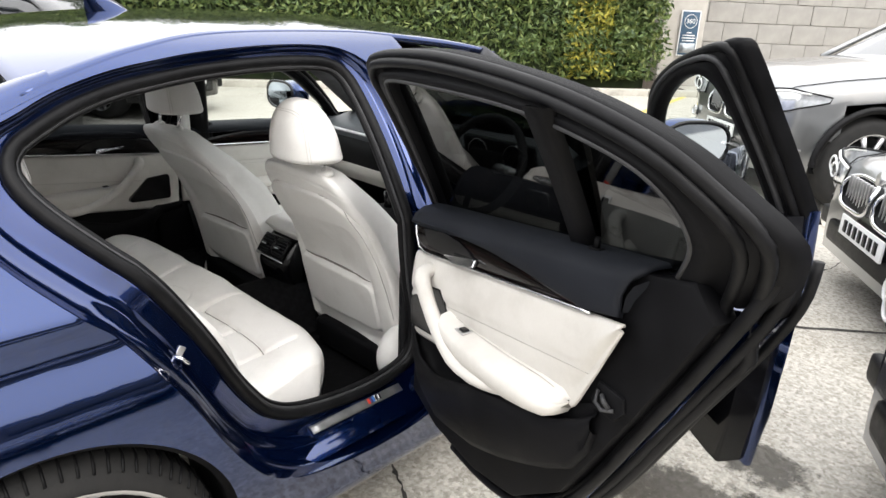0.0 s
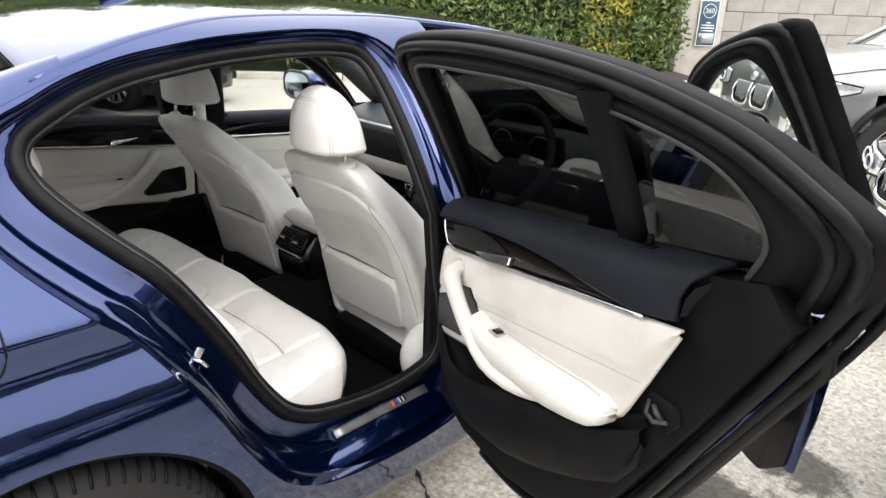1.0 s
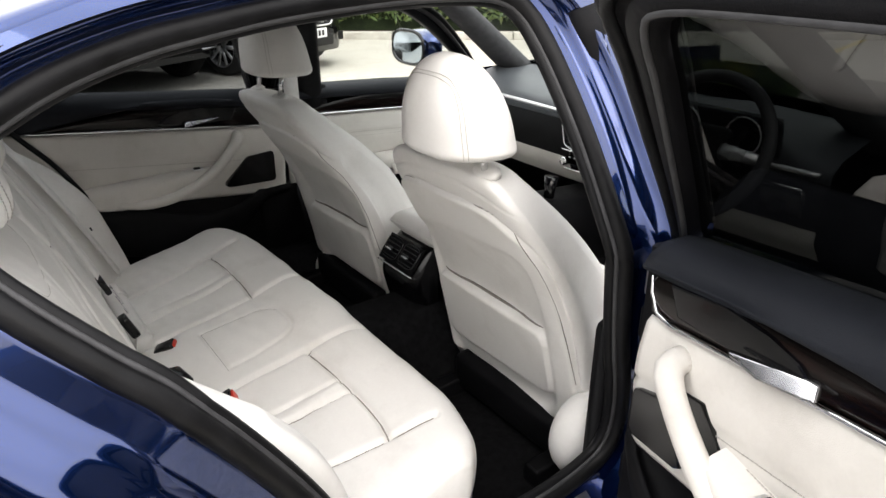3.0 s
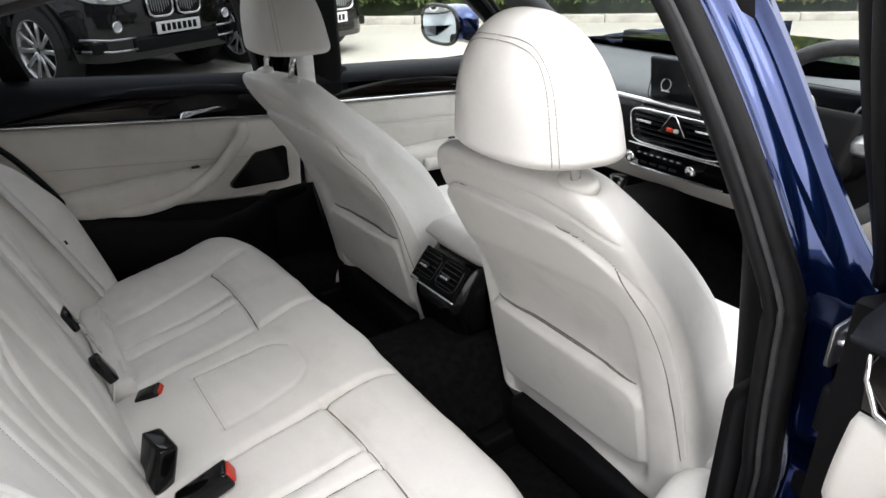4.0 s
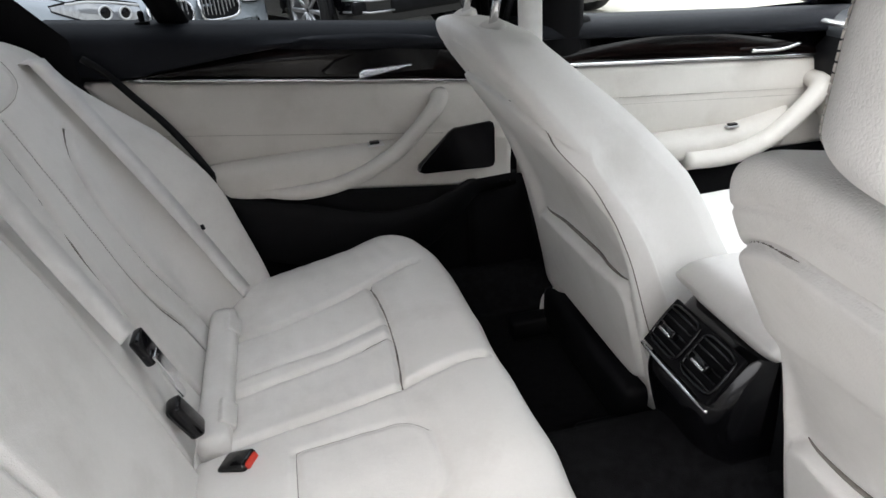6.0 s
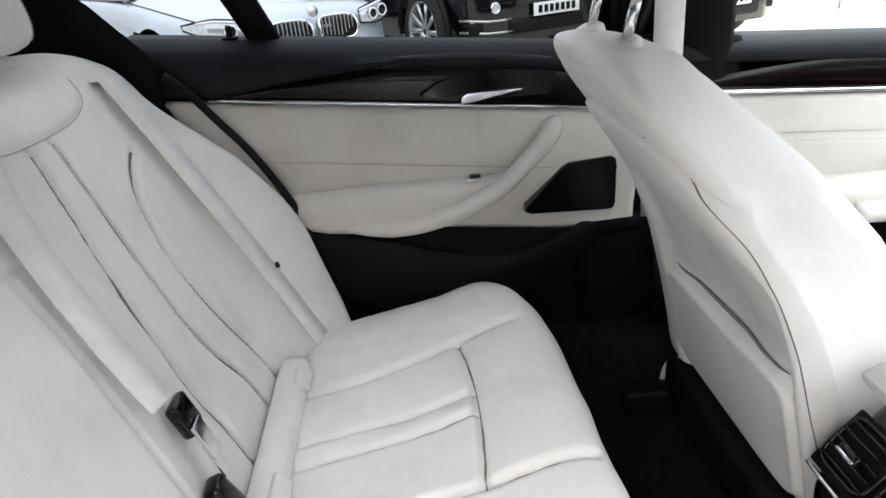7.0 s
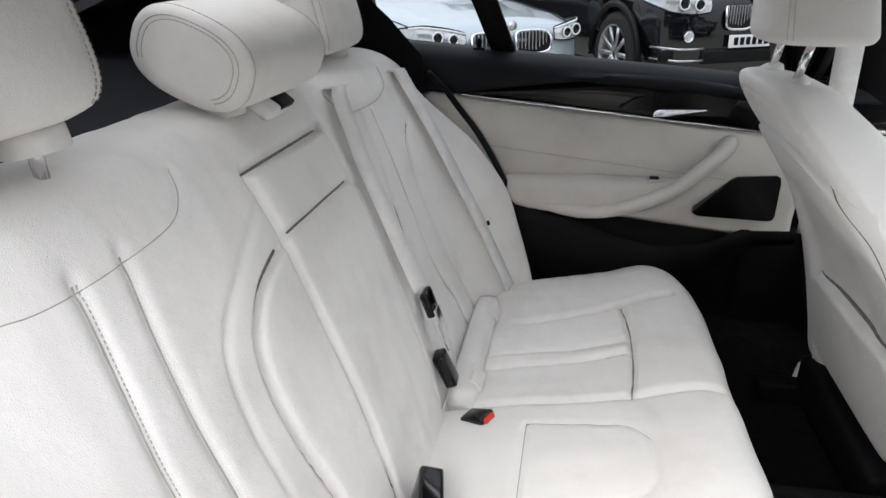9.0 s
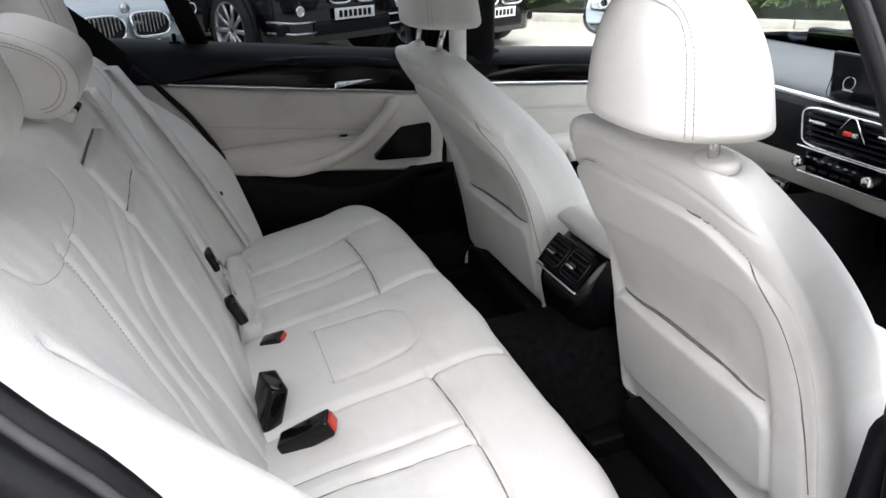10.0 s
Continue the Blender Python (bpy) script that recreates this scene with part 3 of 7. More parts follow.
boot = []
for x in np.linspace(-0.33, -0.78, 14):
    s = (-0.33 - x) / 0.45
    z = 1.085 - 0.02 * s - 0.10 * s**4
    boot.append([(x, k * 0.615, z - 0.022 * abs(k) ** 4) for k in np.linspace(-1, 1, 21)])
part("boot_lid", grid_bm(boot), BLUE, car)
tail = [[(-0.78 - 0.05 * math.sin(k * math.pi), y * (0.74 + 0.08 * math.sin(k * math.pi)), 0.97 - 0.75 * k) for y in np.linspace(-1, 1, 9)] for k in np.linspace(0, 1, 10)]
part("rear_bumper", grid_bm(tail), BLUE, car)
# roof aerial
fin = []
for s in np.linspace(0, 1, 12):
    w, h = 0.013 * (1 - s) ** 0.6 + 0.001, 0.055 * (math.sin(s * math.pi * 0.5))
    fin.append([(0.99 - 0.13 * s, -w, 1.445), (0.99 - 0.13 * s, -w * 0.5, 1.445 + h * 0.7), (0.985 - 0.13 * s, 0, 1.445 + h), (0.99 - 0.13 * s, w * 0.5, 1.445 + h * 0.7), (0.99 - 0.13 * s, w, 1.445)])
part("roof_aerial", grid_bm(fin), BLUE, car, "shark-fin aerial")

# left flank: belt line, lower skin and roof rail; the doors carry the rest
lf = []
for x in np.linspace(-0.75, 3.9, 90):
    lf.append([(x, -skin_y(x, z) if x < 2.9 else 0.9 - 0.25 * ((x - 2.9)) ** 2, z) for z in np.linspace(0.2, 0.93, 12)])
part("left_flank", grid_bm(lf), BLUE, car)
for y in (1, -1):
    rail = [(x, y * (abs(skin_y(x, rail_z(x))) - 0.015), rail_z(x) - 0.022) for x in np.linspace(0.3, 1.9, 40)]
    if y > 0:
        part("roof_rail", tube_bm(rail, 0.028, 10), TRIM_BLACK, car)
    pil = spline([(1.84, y * 0.585, 1.355), (2.085, y * 0.635, 1.215), (2.32, y * 0.685, 1.06), (2.50, y * 0.725, 0.94)], 18)
    part("front_pillar", tube_bm(pil, [0.046 + 0.022 * k / 17 for k in range(18)], 12, flat=0.75), PILLAR_CLOTH, car, "dark grey front pillar trim")
# middle pillar of the left side, and rear quarter
bp = spline([(1.535, 0.80, 0.40), (1.525, 0.77, 0.95), (1.48, 0.68, 1.20), (1.44, 0.585, 1.40)], 20)
part("middle_pillar", tube_bm(bp, 0.062, 12, flat=0.55), TRIM_BLACK, car, "black middle pillar trim")
bp2 = spline([(1.480, -0.735, 0.42), (1.470, -0.722, 0.75), (1.448, -0.700, 1.0), (1.428, -0.668, 1.15), (1.395, -0.612, 1.32)], 20)
part("middle_pillar", tube_bm(bp2, 0.042, 12, flat=0.8), TRIM_BLACK, car, "black middle pillar trim")
# trim between the seal and the pillar
front_edge = sorted((float(z), float(x)) for x, z in OPEN if x > 1.2 and 0.50 < z < 1.335)
ez, ex = [q[0] for q in front_edge], [q[1] for q in front_edge]
cover = []
for z in np.linspace(0.50, 1.33, 30):
    c = [float(np.interp(z, bp2[:, 2], bp2[:, k])) for k in (0, 1)]
    a = (lerp(z, ez, ex) - 0.004, seal_y(z) + 0.012)
    cover.append([(a[0] + (c[0] - 0.02 - a[0]) * k, a[1] + (c[1] - a[1]) * k ** 1.4, z) for k in (0, 0.25, 0.5, 0.75, 1.0)])
part("pillar_cover", grid_bm(cover), TRIM_BLACK, car, "black trim along the door seal")
cq = [[(x, 0.70 - 0.12 * max(0, (z - 0.95)), z) for z in np.linspace(0.45, 1.35, 12)] for x in np.linspace(-0.3, 0.58, 10)]
cq = [[(min(p[0], 0.60 - 1.05 * max(0, p[2] - 1.02)), p[1], p[2]) for p in r] for r in cq]
part("quarter_trim", grid_bm(cq), TRIM_BLACK, car, "black rear quarter trim")
# black tube painting the shade in the gap between bench and door
seal = spline([(0.585, 0.722, 0.985), (0.62, 0.716, 0.955), (0.66, 0.712, 0.905), (0.70, 0.708, 0.855), (0.74, 0.706, 0.79), (0.77, 0.704, 0.73), (0.79, 0.706, 0.67), (0.80, 0.71, 0.60)], 40)
part("jamb_seal", tube_bm(seal, 0.0075, 8), RUBBER, car, "black tube for the dark gap behind the rear door")
cqr = [[(p[0] - 0.10, -p[1], p[2]) for p in r] for r in cq]
part("quarter_trim", grid_bm(cqr), TRIM_BLACK, car)

part("pillar_lining", box_bm((0.30, 0.05, 0.62), (1.46, 0.775, 0.66), 0.02), TRIM_BLACK, car, "black lower pillar lining")
part("pillar_lining", box_bm((0.20, 0.04, 0.40), (1.47, -0.745, 0.58), 0.02), TRIM_BLACK, car)
belt = [(1.440 - 0.02 * s, 0.685 - 0.03 * s, 0.80 + 0.52 * s) for s in np.linspace(0, 1, 10)]
solid(part("front_belt", grid_bm([[(x - 0.024, y, z), (x + 0.024, y - 0.008, z)] for x, y, z in belt]), WEBBING, car, "ivory front seat belt"), 0.002)

# floor, tunnel and inner sills
fl = []
for x in np.linspace(0.2, 2.9, 40):
    fl.append([(x, y, 0.30 + 0.20 * bump1(abs(y) ** 1.5, 0.06) + (0.10 if abs(y) > 0.70 else 0)) for y in np.linspace(-0.78, 0.80, 60)])
part("carpet", grid_bm(fl), CARPET, car, "black carpet")
part("bulkhead", box_bm((0.06, 1.5, 0.7), (2.86, 0, 0.62), 0.01), TRIM_BLACK, car)
part("parcel_shelf", box_bm((0.75, 1.32, 0.03), (0.10, 0, 1.015), 0.008), TRIM_PAD, car, "dark parcel shelf under the rear window")
part("underbody", box_bm((4.3, 1.5, 0.06), (1.55, 0, 0.21), 0.01), RUBBER, car)
sill = []
for x in np.linspace(0.86, 1.42, 24):
    sill.append([(x, -0.760, 0.455), (x, -0.775, 0.448), (x, -0.80, 0.425), (x, -0.845, 0.408), (x, -0.875, 0.395)])
part("sill_tread", grid_bm(sill), BLUE_INNER, car)
plate = [[(x, y, z + 0.004) for y, z in ((-0.791, 0.438), (-0.798, 0.433), (-0.806, 0.428), (-0.812, 0.4245))] for x in np.linspace(1.0, 1.32, 12)]
tread = part("tread_plate", grid_bm(plate), TREAD, car, "brushed metal sill plate with a tricolour badge")
solid(tread, 0.003)
slope = Matrix.Rotation(radians(42), 4, "X")
for i, (c, w) in enumerate(((surface("badge_blue", (0.02, 0.10, 0.35), (0.03, 0.14, 0.42), 30), 0.007), (surface("badge_violet", (0.03, 0.03, 0.10), (0.05, 0.04, 0.14), 30), 0.007), (RED, 0.007))):
    b = box_bm((w, 0.016, 0.003), (1.205 - i * 0.0085 + 0.008, -0.8025, 0.4385), 0.0008, slope)
    part("badge_stripe", b, c, tread)
for i in range(2):
    b = box_bm((0.008, 0.016, 0.003), (1.222 + i * 0.013, -0.8025, 0.4385), 0.0008, slope)
    part("badge_mark", b, CHROME, tread)

# striker on the rear frame
st = spline([(0.640, -0.812, 0.80), (0.652, -0.845, 0.803), (0.668, -0.847, 0.785), (0.678, -0.815, 0.772)], 20)
striker = part("striker", tube_bm(st, 0.0045, 8), CHROME, car, "bright steel door striker")
part("striker_plate", box_bm((0.016, 0.004, 0.056), (0.660, -0.811, 0.785), 0.002, Matrix.Rotation(radians(35), 4, "Y")), SILVER, striker)


# rear wheel
def wheel(parent, at, radius=0.34, width=0.245, side=-1, spokes=10, mat=ALLOY, rim_r=0.70, grooves=False):
    tyre = []
    prof = [(-0.5, rim_r - 0.02), (-0.5, 0.84), (-0.46, 0.93), (-0.36, 0.985), (-0.2, 1.0), (0.2, 1.0), (0.36, 0.985), (0.46, 0.93), (0.5, 0.84), (0.5, rim_r - 0.02)]
    for a in np.linspace(0, 2 * math.pi, 72, endpoint=False):
        tyre.append([(at[0] + radius * r * math.cos(a), at[1] + w * width, at[2] + radius * r * math.sin(a)) for w, r in prof])
    w = part("wheel", grid_bm(tyre, wrap_u=True), TYRE, parent, "black road tyre on a silver alloy wheel")
    rim = []
    if grooves:
        cuts = []
        for a in np.linspace(0, 2 * math.pi, 76, endpoint=False):
            pts = [(at[0] + radius * r * math.cos(a + o), at[1] + q * width, at[2] + radius * r * math.sin(a + o)) for q, r, o in ((-0.475, 0.925, 0.012), (-0.36, 0.987, 0.006), (-0.20, 1.001, -0.008), (0.20, 1.001, 0.008), (0.36, 0.987, -0.006), (0.475, 0.925, -0.012))]
            cuts += [tube_bm(pts[:3], 0.0034, 5), tube_bm(pts[3:], 0.0034, 5)]
        tagged(part("tread_pattern", join_bm(cuts), RUBBER, w), kind="stuff")
        for q in (-0.18, -0.06, 0.06, 0.18):
            part("tread_groove", tube_bm([(at[0] + radius * 1.0 * math.cos(a), at[1] + q * width, at[2] + radius * 1.0 * math.sin(a)) for a in np.linspace(0, 2 * math.pi, 72, endpoint=False)], 0.0045, 5, True), RUBBER, w)
    rp = [(0.515, rim_r + 0.005), (0.51, rim_r - 0.02), (0.46, rim_r - 0.03), (0.40, rim_r - 0.045), (-0.3, rim_r - 0.07)]
    for a in np.linspace(0, 2 * math.pi, 48, endpoint=False):
        rim.append([(at[0] + radius * r * math.cos(a), at[1] + side * q * width, at[2] + radius * r * math.sin(a)) for q, r in rp])
    part("rim", grid_bm(rim, wrap_u=True), mat, w)
    sp = []
    for k in range(spokes):
        a = 2 * math.pi * k / spokes
        pts = [(at[0] + radius * r * math.cos(a), at[1] + side * width * q, at[2] + radius * r * math.sin(a)) for r, q in ((0.08, 0.36), (0.35, 0.40), (rim_r - 0.035, 0.44))]
        sp.append(tube_bm(pts, [0.03, 0.022, 0.026], 6, flat=0.6, up=(0, 1, 0)))
    part("spokes", join_bm(sp), mat, w)
    disc = [[(at[0] + radius * r * math.cos(a), at[1] + side * width * 0.1, at[2] + radius * r * math.sin(a)) for r in (0.02, rim_r - 0.09)] for a in np.linspace(0, 2 * math.pi, 32, endpoint=False)]
    part("brake_disc", grid_bm(disc, wrap_u=True), RUBBER, w)
    return w


wheel(car, (WHEEL_X, -0.790, 0.356), 0.356, 0.26, -1, 10, ALLOY, 0.83, True)
wheel(car, (WHEEL_X, 0.790, 0.356), 0.356, 0.26, 1, 10, ALLOY, 0.83, True)
wheel(car, (WHEEL_X + 2.975, -0.790, 0.356), 0.356, 0.26, -1, 10, ALLOY, 0.83, True)
wheel(car, (WHEEL_X + 2.975, 0.790, 0.356), 0.356, 0.26, 1, 10, ALLOY, 0.83, True)
# front end: bonnet and wings, mostly out of view behind the open doors
hood = []
for x in np.linspace(2.56, 4.15, 22):
    s = (x - 2.56) / 1.59
    z = 1.0 - 0.10 * s - 0.22 * s**5
    hood.append([(x, k * (0.90 - 0.2 * s**3), z - 0.10 * abs(k) ** 5) for k in np.linspace(-1, 1, 25)])
part("bonnet", grid_bm(hood), BLUE, car, "dark blue bonnet")
wing = [[(x, -(0.905 - 0.22 * max(0, (x - 3.4) / 0.75) ** 2), z) for z in np.linspace(0.25 if abs(x - 3.305) > 0.38 else 0.74, 0.92, 8)] for x in np.linspace(2.5, 4.15, 34)]
part("front_wing", grid_bm(wing), BLUE, car)
nose = [[(4.15 + 0.06 * math.sin(k * math.pi), y * 0.70, 0.72 - 0.5 * k) for y in np.linspace(-1, 1, 9)] for k in np.linspace(0, 1, 8)]
part("front_bumper", grid_bm(nose), BLUE, car)
ws = []
for k in np.linspace(0, 1, 14):
    x, z, w = 1.865 + 0.665 * k, 1.380 - 0.415 * k, 0.575 + 0.15 * k
    ws.append([(x + 0.07 * (1 - abs(s) ** 2), s * w, z + 0.028 * (1 - abs(s) ** 2)) for s in np.linspace(-1, 1, 17)])
wsob = part("windscreen", grid_bm(ws), GLASS, car, "windscreen")
wsob.visible_shadow = False

# between the doors: striker for the front door, hinges and check strap of the rear one
bolt = part("front_striker", tube_bm(spline([(1.352, -0.850, 0.925), (1.366, -0.885, 0.926), (1.388, -0.888, 0.922), (1.400, -0.852, 0.918)], 18), 0.0045, 8), CHROME, car, "bright steel door striker")
part("striker_plate", box_bm((0.075, 0.006, 0.050), (1.376, -0.850, 0.921), 0.006), SILVER, bolt)
strap_arm = part("check_strap", box_bm((0.16, 0.012, 0.030), (1.345, -0.905, 0.700), 0.004, Matrix.Rotation(radians(62), 4, "Z")), TRIM_BLACK, car, "black steel door check strap")
part("strap_roller", tube_bm([(1.36, -0.875, 0.672), (1.36, -0.875, 0.728)], 0.016, 12), SILVER, strap_arm)
for z in (0.56, 0.86):
    hinge = part("door_hinge", box_bm((0.060, 0.016, 0.058), (1.345, -0.868, z), 0.005), TRIM_BLACK, car, "black steel door hinge")
    part("hinge_pin", tube_bm([(1.315, -0.905, z - 0.035), (1.315, -0.905, z + 0.035)], 0.011, 12), RUBBER_GREY, hinge)
    part("hinge_arm", box_bm((0.075, 0.012, 0.050), (1.300, -0.928, z), 0.004, Matrix.Rotation(radians(62), 4, "Z")), TRIM_BLACK, hinge)
    for dx in (-0.018, 0.018):
        part("hinge_bolt", tube_bm([(1.345 + dx, -0.875, z), (1.345 + dx, -0.883, z)], 0.009, 6), RUBBER_GREY, hinge)

rvm = part("interior_mirror", box_bm((0.022, 0.235, 0.066), (1.90, 0.0, 1.265), 0.010, segments=3), TRIM_BLACK, car, "black interior mirror")
part("mirror_glass", box_bm((0.004, 0.215, 0.050), (1.8875, 0.0, 1.265), 0.001), MIRROR, rvm)
part("mirror_stem", tube_bm([(1.91, 0.0, 1.275), (1.95, 0.0, 1.32), (1.98, 0.0, 1.345)], 0.012, 8), TRIM_BLACK, rvm)


# ---- doors: u runs back from the front end of the trim, n outward, z up ----
def lean(z, base=0.16):
    return base - 0.25 * max(0, (z - 0.95) / 0.38) ** 1.1


def sheet(name, rows, fn, mat, parent, label="", thick=0.0):
    ob = part(name, grid_bm([[fn(*q) for q in r] for r in rows]), mat, parent, label)
    return solid(ob, thick) if thick else ob


def chrome_z(u):
    return 0.870 + 0.105 * u


def sill_z(u):
    return 0.975 + 0.09 * u


def stitch_line(name, pts, parent, r=0.0008):
    """A row of short stitches along a line of places."""
    pts = [Vector(p) for p in pts]
    out = []
    for i in range(0, len(pts) - 1, 1):
        a, b = pts[i], pts[i + 1]
        out.append(tube_bm([a.lerp(b, 0.12), a.lerp(b, 0.88)], r, 5))
    return part(name, join_bm(out), STITCH, parent, "grey double stitching")


def rear_door(fn, parent, tint, u0=-0.035):
    near = u0 > -0.1

    def veneer_top(u):
        return wood_top(u) + (0.0 if near else 0.016 * math.sin(math.pi * min(1, max(0, (u + 0.06) / 0.66))))

    door = part("rear_door", slab_bm([(-0.10, 0.37), (0.0, 0.335), (0.10, 0.325), (0.26, 0.33), (0.44, 0.37), (0.60, 0.496), (0.76, 0.776), (0.88, 0.998), (0.74, 1.0), (0.4, 0.985), (-0.115, 0.945)],
                                     lambda u, n, z: fn(u, n, z), 0.07, 0.165, 0.02), BLUE, parent, "dark blue rear door with ivory and black lining")
    smooth_by_angle(door, 50)
    # window frame
    A = spline([(-0.145, 0.94), (-0.115, 1.12), (-0.075, 1.26), (-0.035, 1.338), (0.28, 1.357), (0.60, 1.316), (0.79, 1.254), (0.88, 1.188), (0.925, 1.145), (0.93, 1.105), (0.88, 0.998)], 90)
    B = spline([(-0.075, 0.96), (-0.02, 1.10), (0.03, 1.213), (0.055, 1.27), (0.10, 1.291), (0.25, 1.289), (0.52, 1.271), (0.71, 1.229), (0.79, 1.184), (0.81, 1.112), (0.76, 1.04)], 90)
    sect = [(0.0, 0.0), (0.0, -0.028), (0.08, -0.045), (0.26, -0.050), (0.30, -0.066), (0.44, -0.070), (0.50, -0.062), (0.66, -0.066), (0.72, -0.082), (0.94, -0.086), (1.0, -0.078), (1.0, -0.045), (0.6, -0.012), (0.0, 0.0)]

    def at(i, t, dn):
        p = A[i] * (1 - t) + B[i] * t
        return fn(p[0], lean(p[1]) + dn, p[1])

    part("window_frame", grid_bm([[at(i, t, dn) for t, dn in sect] for i in range(len(A))]), TRIM_BLACK, door, "black window frame")
    shut = spline([(0.84, 0.93), (0.745, 0.765), (0.60, 0.512), (0.45, 0.378), (0.28, 0.330), (0.08, 0.322)], 40)
    part("frame_seal", tube_bm([at(i, 0.17, -0.052) for i in range(len(A))] + [fn(u + 0.018, 0.095, z - 0.004) for u, z in shut], 0.011, 8), RUBBER, door, "black rubber seal")
    part("frame_seal", tube_bm([at(i, 0.40, -0.070) for i in range(len(A))] + [fn(u - 0.012, 0.060, z + 0.012) for u, z in shut], 0.010, 8), RUBBER, door)
    part("glass_seal", tube_bm([at(i, 0.97, -0.084) for i in range(len(A))], 0.0045, 8), RUBBER_GREY, door, "grey lip of the window seal")
    top_u, top_z = B[:, 0], B[:, 1]
    rows = []
    for u in np.linspace(-0.07, 0.81, 36):
        zs = sill_z(u) - 0.03
        zt = np.interp(u, top_u[:70], top_z[:70]) + 0.004 if u < 0.79 else 1.13
        rows.append([fn(u, lean(z) - 0.055, z) for z in np.linspace(zs, max(zt, zs + 0.01), 8)])
    part("window_pane", grid_bm(rows), tint, door, "tinted window glass")
    bar = [(0.520 + 0.085 * s, lean(1.0 + 0.30 * s) - 0.062, 1.005 + 0.275 * s) for s in np.linspace(0, 1, 8)]
    part("window_divider", grid_bm([[fn(u - 0.028, n, z), fn(u - 0.026, n - 0.02, z), fn(u + 0.026, n - 0.02, z), fn(u + 0.028, n, z)] for u, n, z in bar]), TRIM_BLACK, door, "black bar between the two panes")
    # inner face of the shell behind the lining
    liner = slab_bm([(-0.09, 0.42), (0.05, 0.37), (0.25, 0.36), (0.42, 0.395), (0.57, 0.51), (0.73, 0.78), (0.845, 0.99), (0.80, 1.045), (0.74, 1.03), (0.3, 0.99), (-0.09, 0.955)], fn, 0.02, 0.075, 0.012)
    smooth_by_angle(part("door_carrier", liner, TRIM_BLACK, door, "black door carrier"), 40)
    for dn, rr, off in ((0.055, 0.012, 0.0), (0.085, 0.010, 0.016), (0.125, 0.008, 0.026)):
        edge = spline([(0.10 , 0.325), (0.27 + off, 0.325), (0.435 + off, 0.372), (0.585 + off, 0.502), (0.745 + off, 0.778), (0.862 + off, 0.995), (0.905, 1.09)], 50)
        part("edge_seal", tube_bm([fn(u, dn, z) for u, z in edge], rr, 8), RUBBER, door)
    # soft top of the lining
    rows = []
    for u in np.linspace(u0 - 0.02, 0.738 if near else 0.755, 44):
        s, w = sill_z(u), veneer_top(u) - (0.004 * min(1, max(0, (u - 0.60) / 0.06)) if near else 0)
        row = [(u, 0.095, s - 0.004), (u, 0.06, s + 0.006), (u, 0.02, s + 0.002), (u, -0.004, s - 0.014), (u, -0.012, s - 0.030), (u, -0.0135, (s + w) / 2 - 0.01), (u, -0.0130, w + 0.005), (u, -0.0115, w + 0.002), (u, 0.0, w - 0.003)]
        # the rear end leans forward towards its foot
        e = max(0, (u - 0.45) / 0.305) if near else 0
        rows.append([(q[0] - e * 0.058 * min(1, k / 5), q[1] + e ** 6 * 0.012, q[2]) for k, q in enumerate(row)])
    sheet("soft_top", rows, fn, TRIM_PAD, door, "charcoal soft top of the lining", 0.01)
    part("end_cap", grid_bm([[fn(u, n, z) for u, n, z in r] for r in ([(0.705, 0.0, 1.008), (0.742, 0.06, 1.040)], [(0.690, 0.002, 0.985), (0.730, 0.06, 1.00)], [(0.678, 0.010, 0.950), (0.700, 0.06, 0.958)])]), TRIM_PAD, door)
    # wood inlay, chrome line, leather
    rows = [[(u, -0.003, veneer_top(u) + 0.001), (u, -0.010, veneer_top(u) * 0.8 + chrome_z(u) * 0.2), (u, -0.011, (veneer_top(u) + chrome_z(u)) / 2), (u, -0.006, chrome_z(u) + 0.004)] for u in np.linspace(u0 + 0.005, 0.63, 44)]
    sheet("wood_inlay", rows, fn, WOOD, door, "dark glossy wood inlay")
    line = [fn(u0 + 0.001, -0.008, 0.930), fn(u0 + 0.005, -0.010, 0.905), fn(u0 + 0.023, -0.011, chrome_z(u0) + 0.012)] + [fn(u, -0.011, chrome_z(u)) for u in np.linspace(u0 + 0.055, 0.628, 24)]
    part("chrome_strip", tube_bm(line, 0.0032, 8), CHROME, door, "thin chrome strip")
    rows = []
    for u in np.linspace(u0, 0.70, 66):
        top = chrome_z(u) - 0.003
        bot = lerp(u, [-0.14, 0.2, 0.5, 0.56, 0.612, 0.655, 0.70], [0.612, 0.65, 0.68, 0.70, 0.742, 0.830, 0.926])
        row = []
        for s in np.linspace(0, 1, 26):
            z = top + (bot - top) * s
            dz = z - (0.762 + 0.115 * u)
            n = -0.006 - 0.012 * math.sin(math.pi * min(1, s * 1.3)) + 0.004 * bump1(dz, 0.005) * (u < 0.655)
            if s > 0.985 or s < 0.01:
                n += 0.006
            row.append((u, n, z))
        rows.append(row)
    sheet("leather_panel", rows, fn, LEATHER_DIM, door, "ivory leather panel", 0.004)
    stitch_line("stitching", [fn(u, -0.017, 0.756 + 0.115 * u) for u in np.linspace(0.02, 0.65, 90)], door)
    # armrest, grip and switch
    rows = []
    for u in spline([(0.595, 0), (0.57, 0), (0.45, 0), (0.3, 0), (0.17, 0), (0.075, 0)], 44)[:, 0]:
        top = lerp(u, [0.075, 0.12, 0.18, 0.3, 0.48, 0.56, 0.6], [0.752, 0.757, 0.757, 0.757, 0.752, 0.742, 0.728])
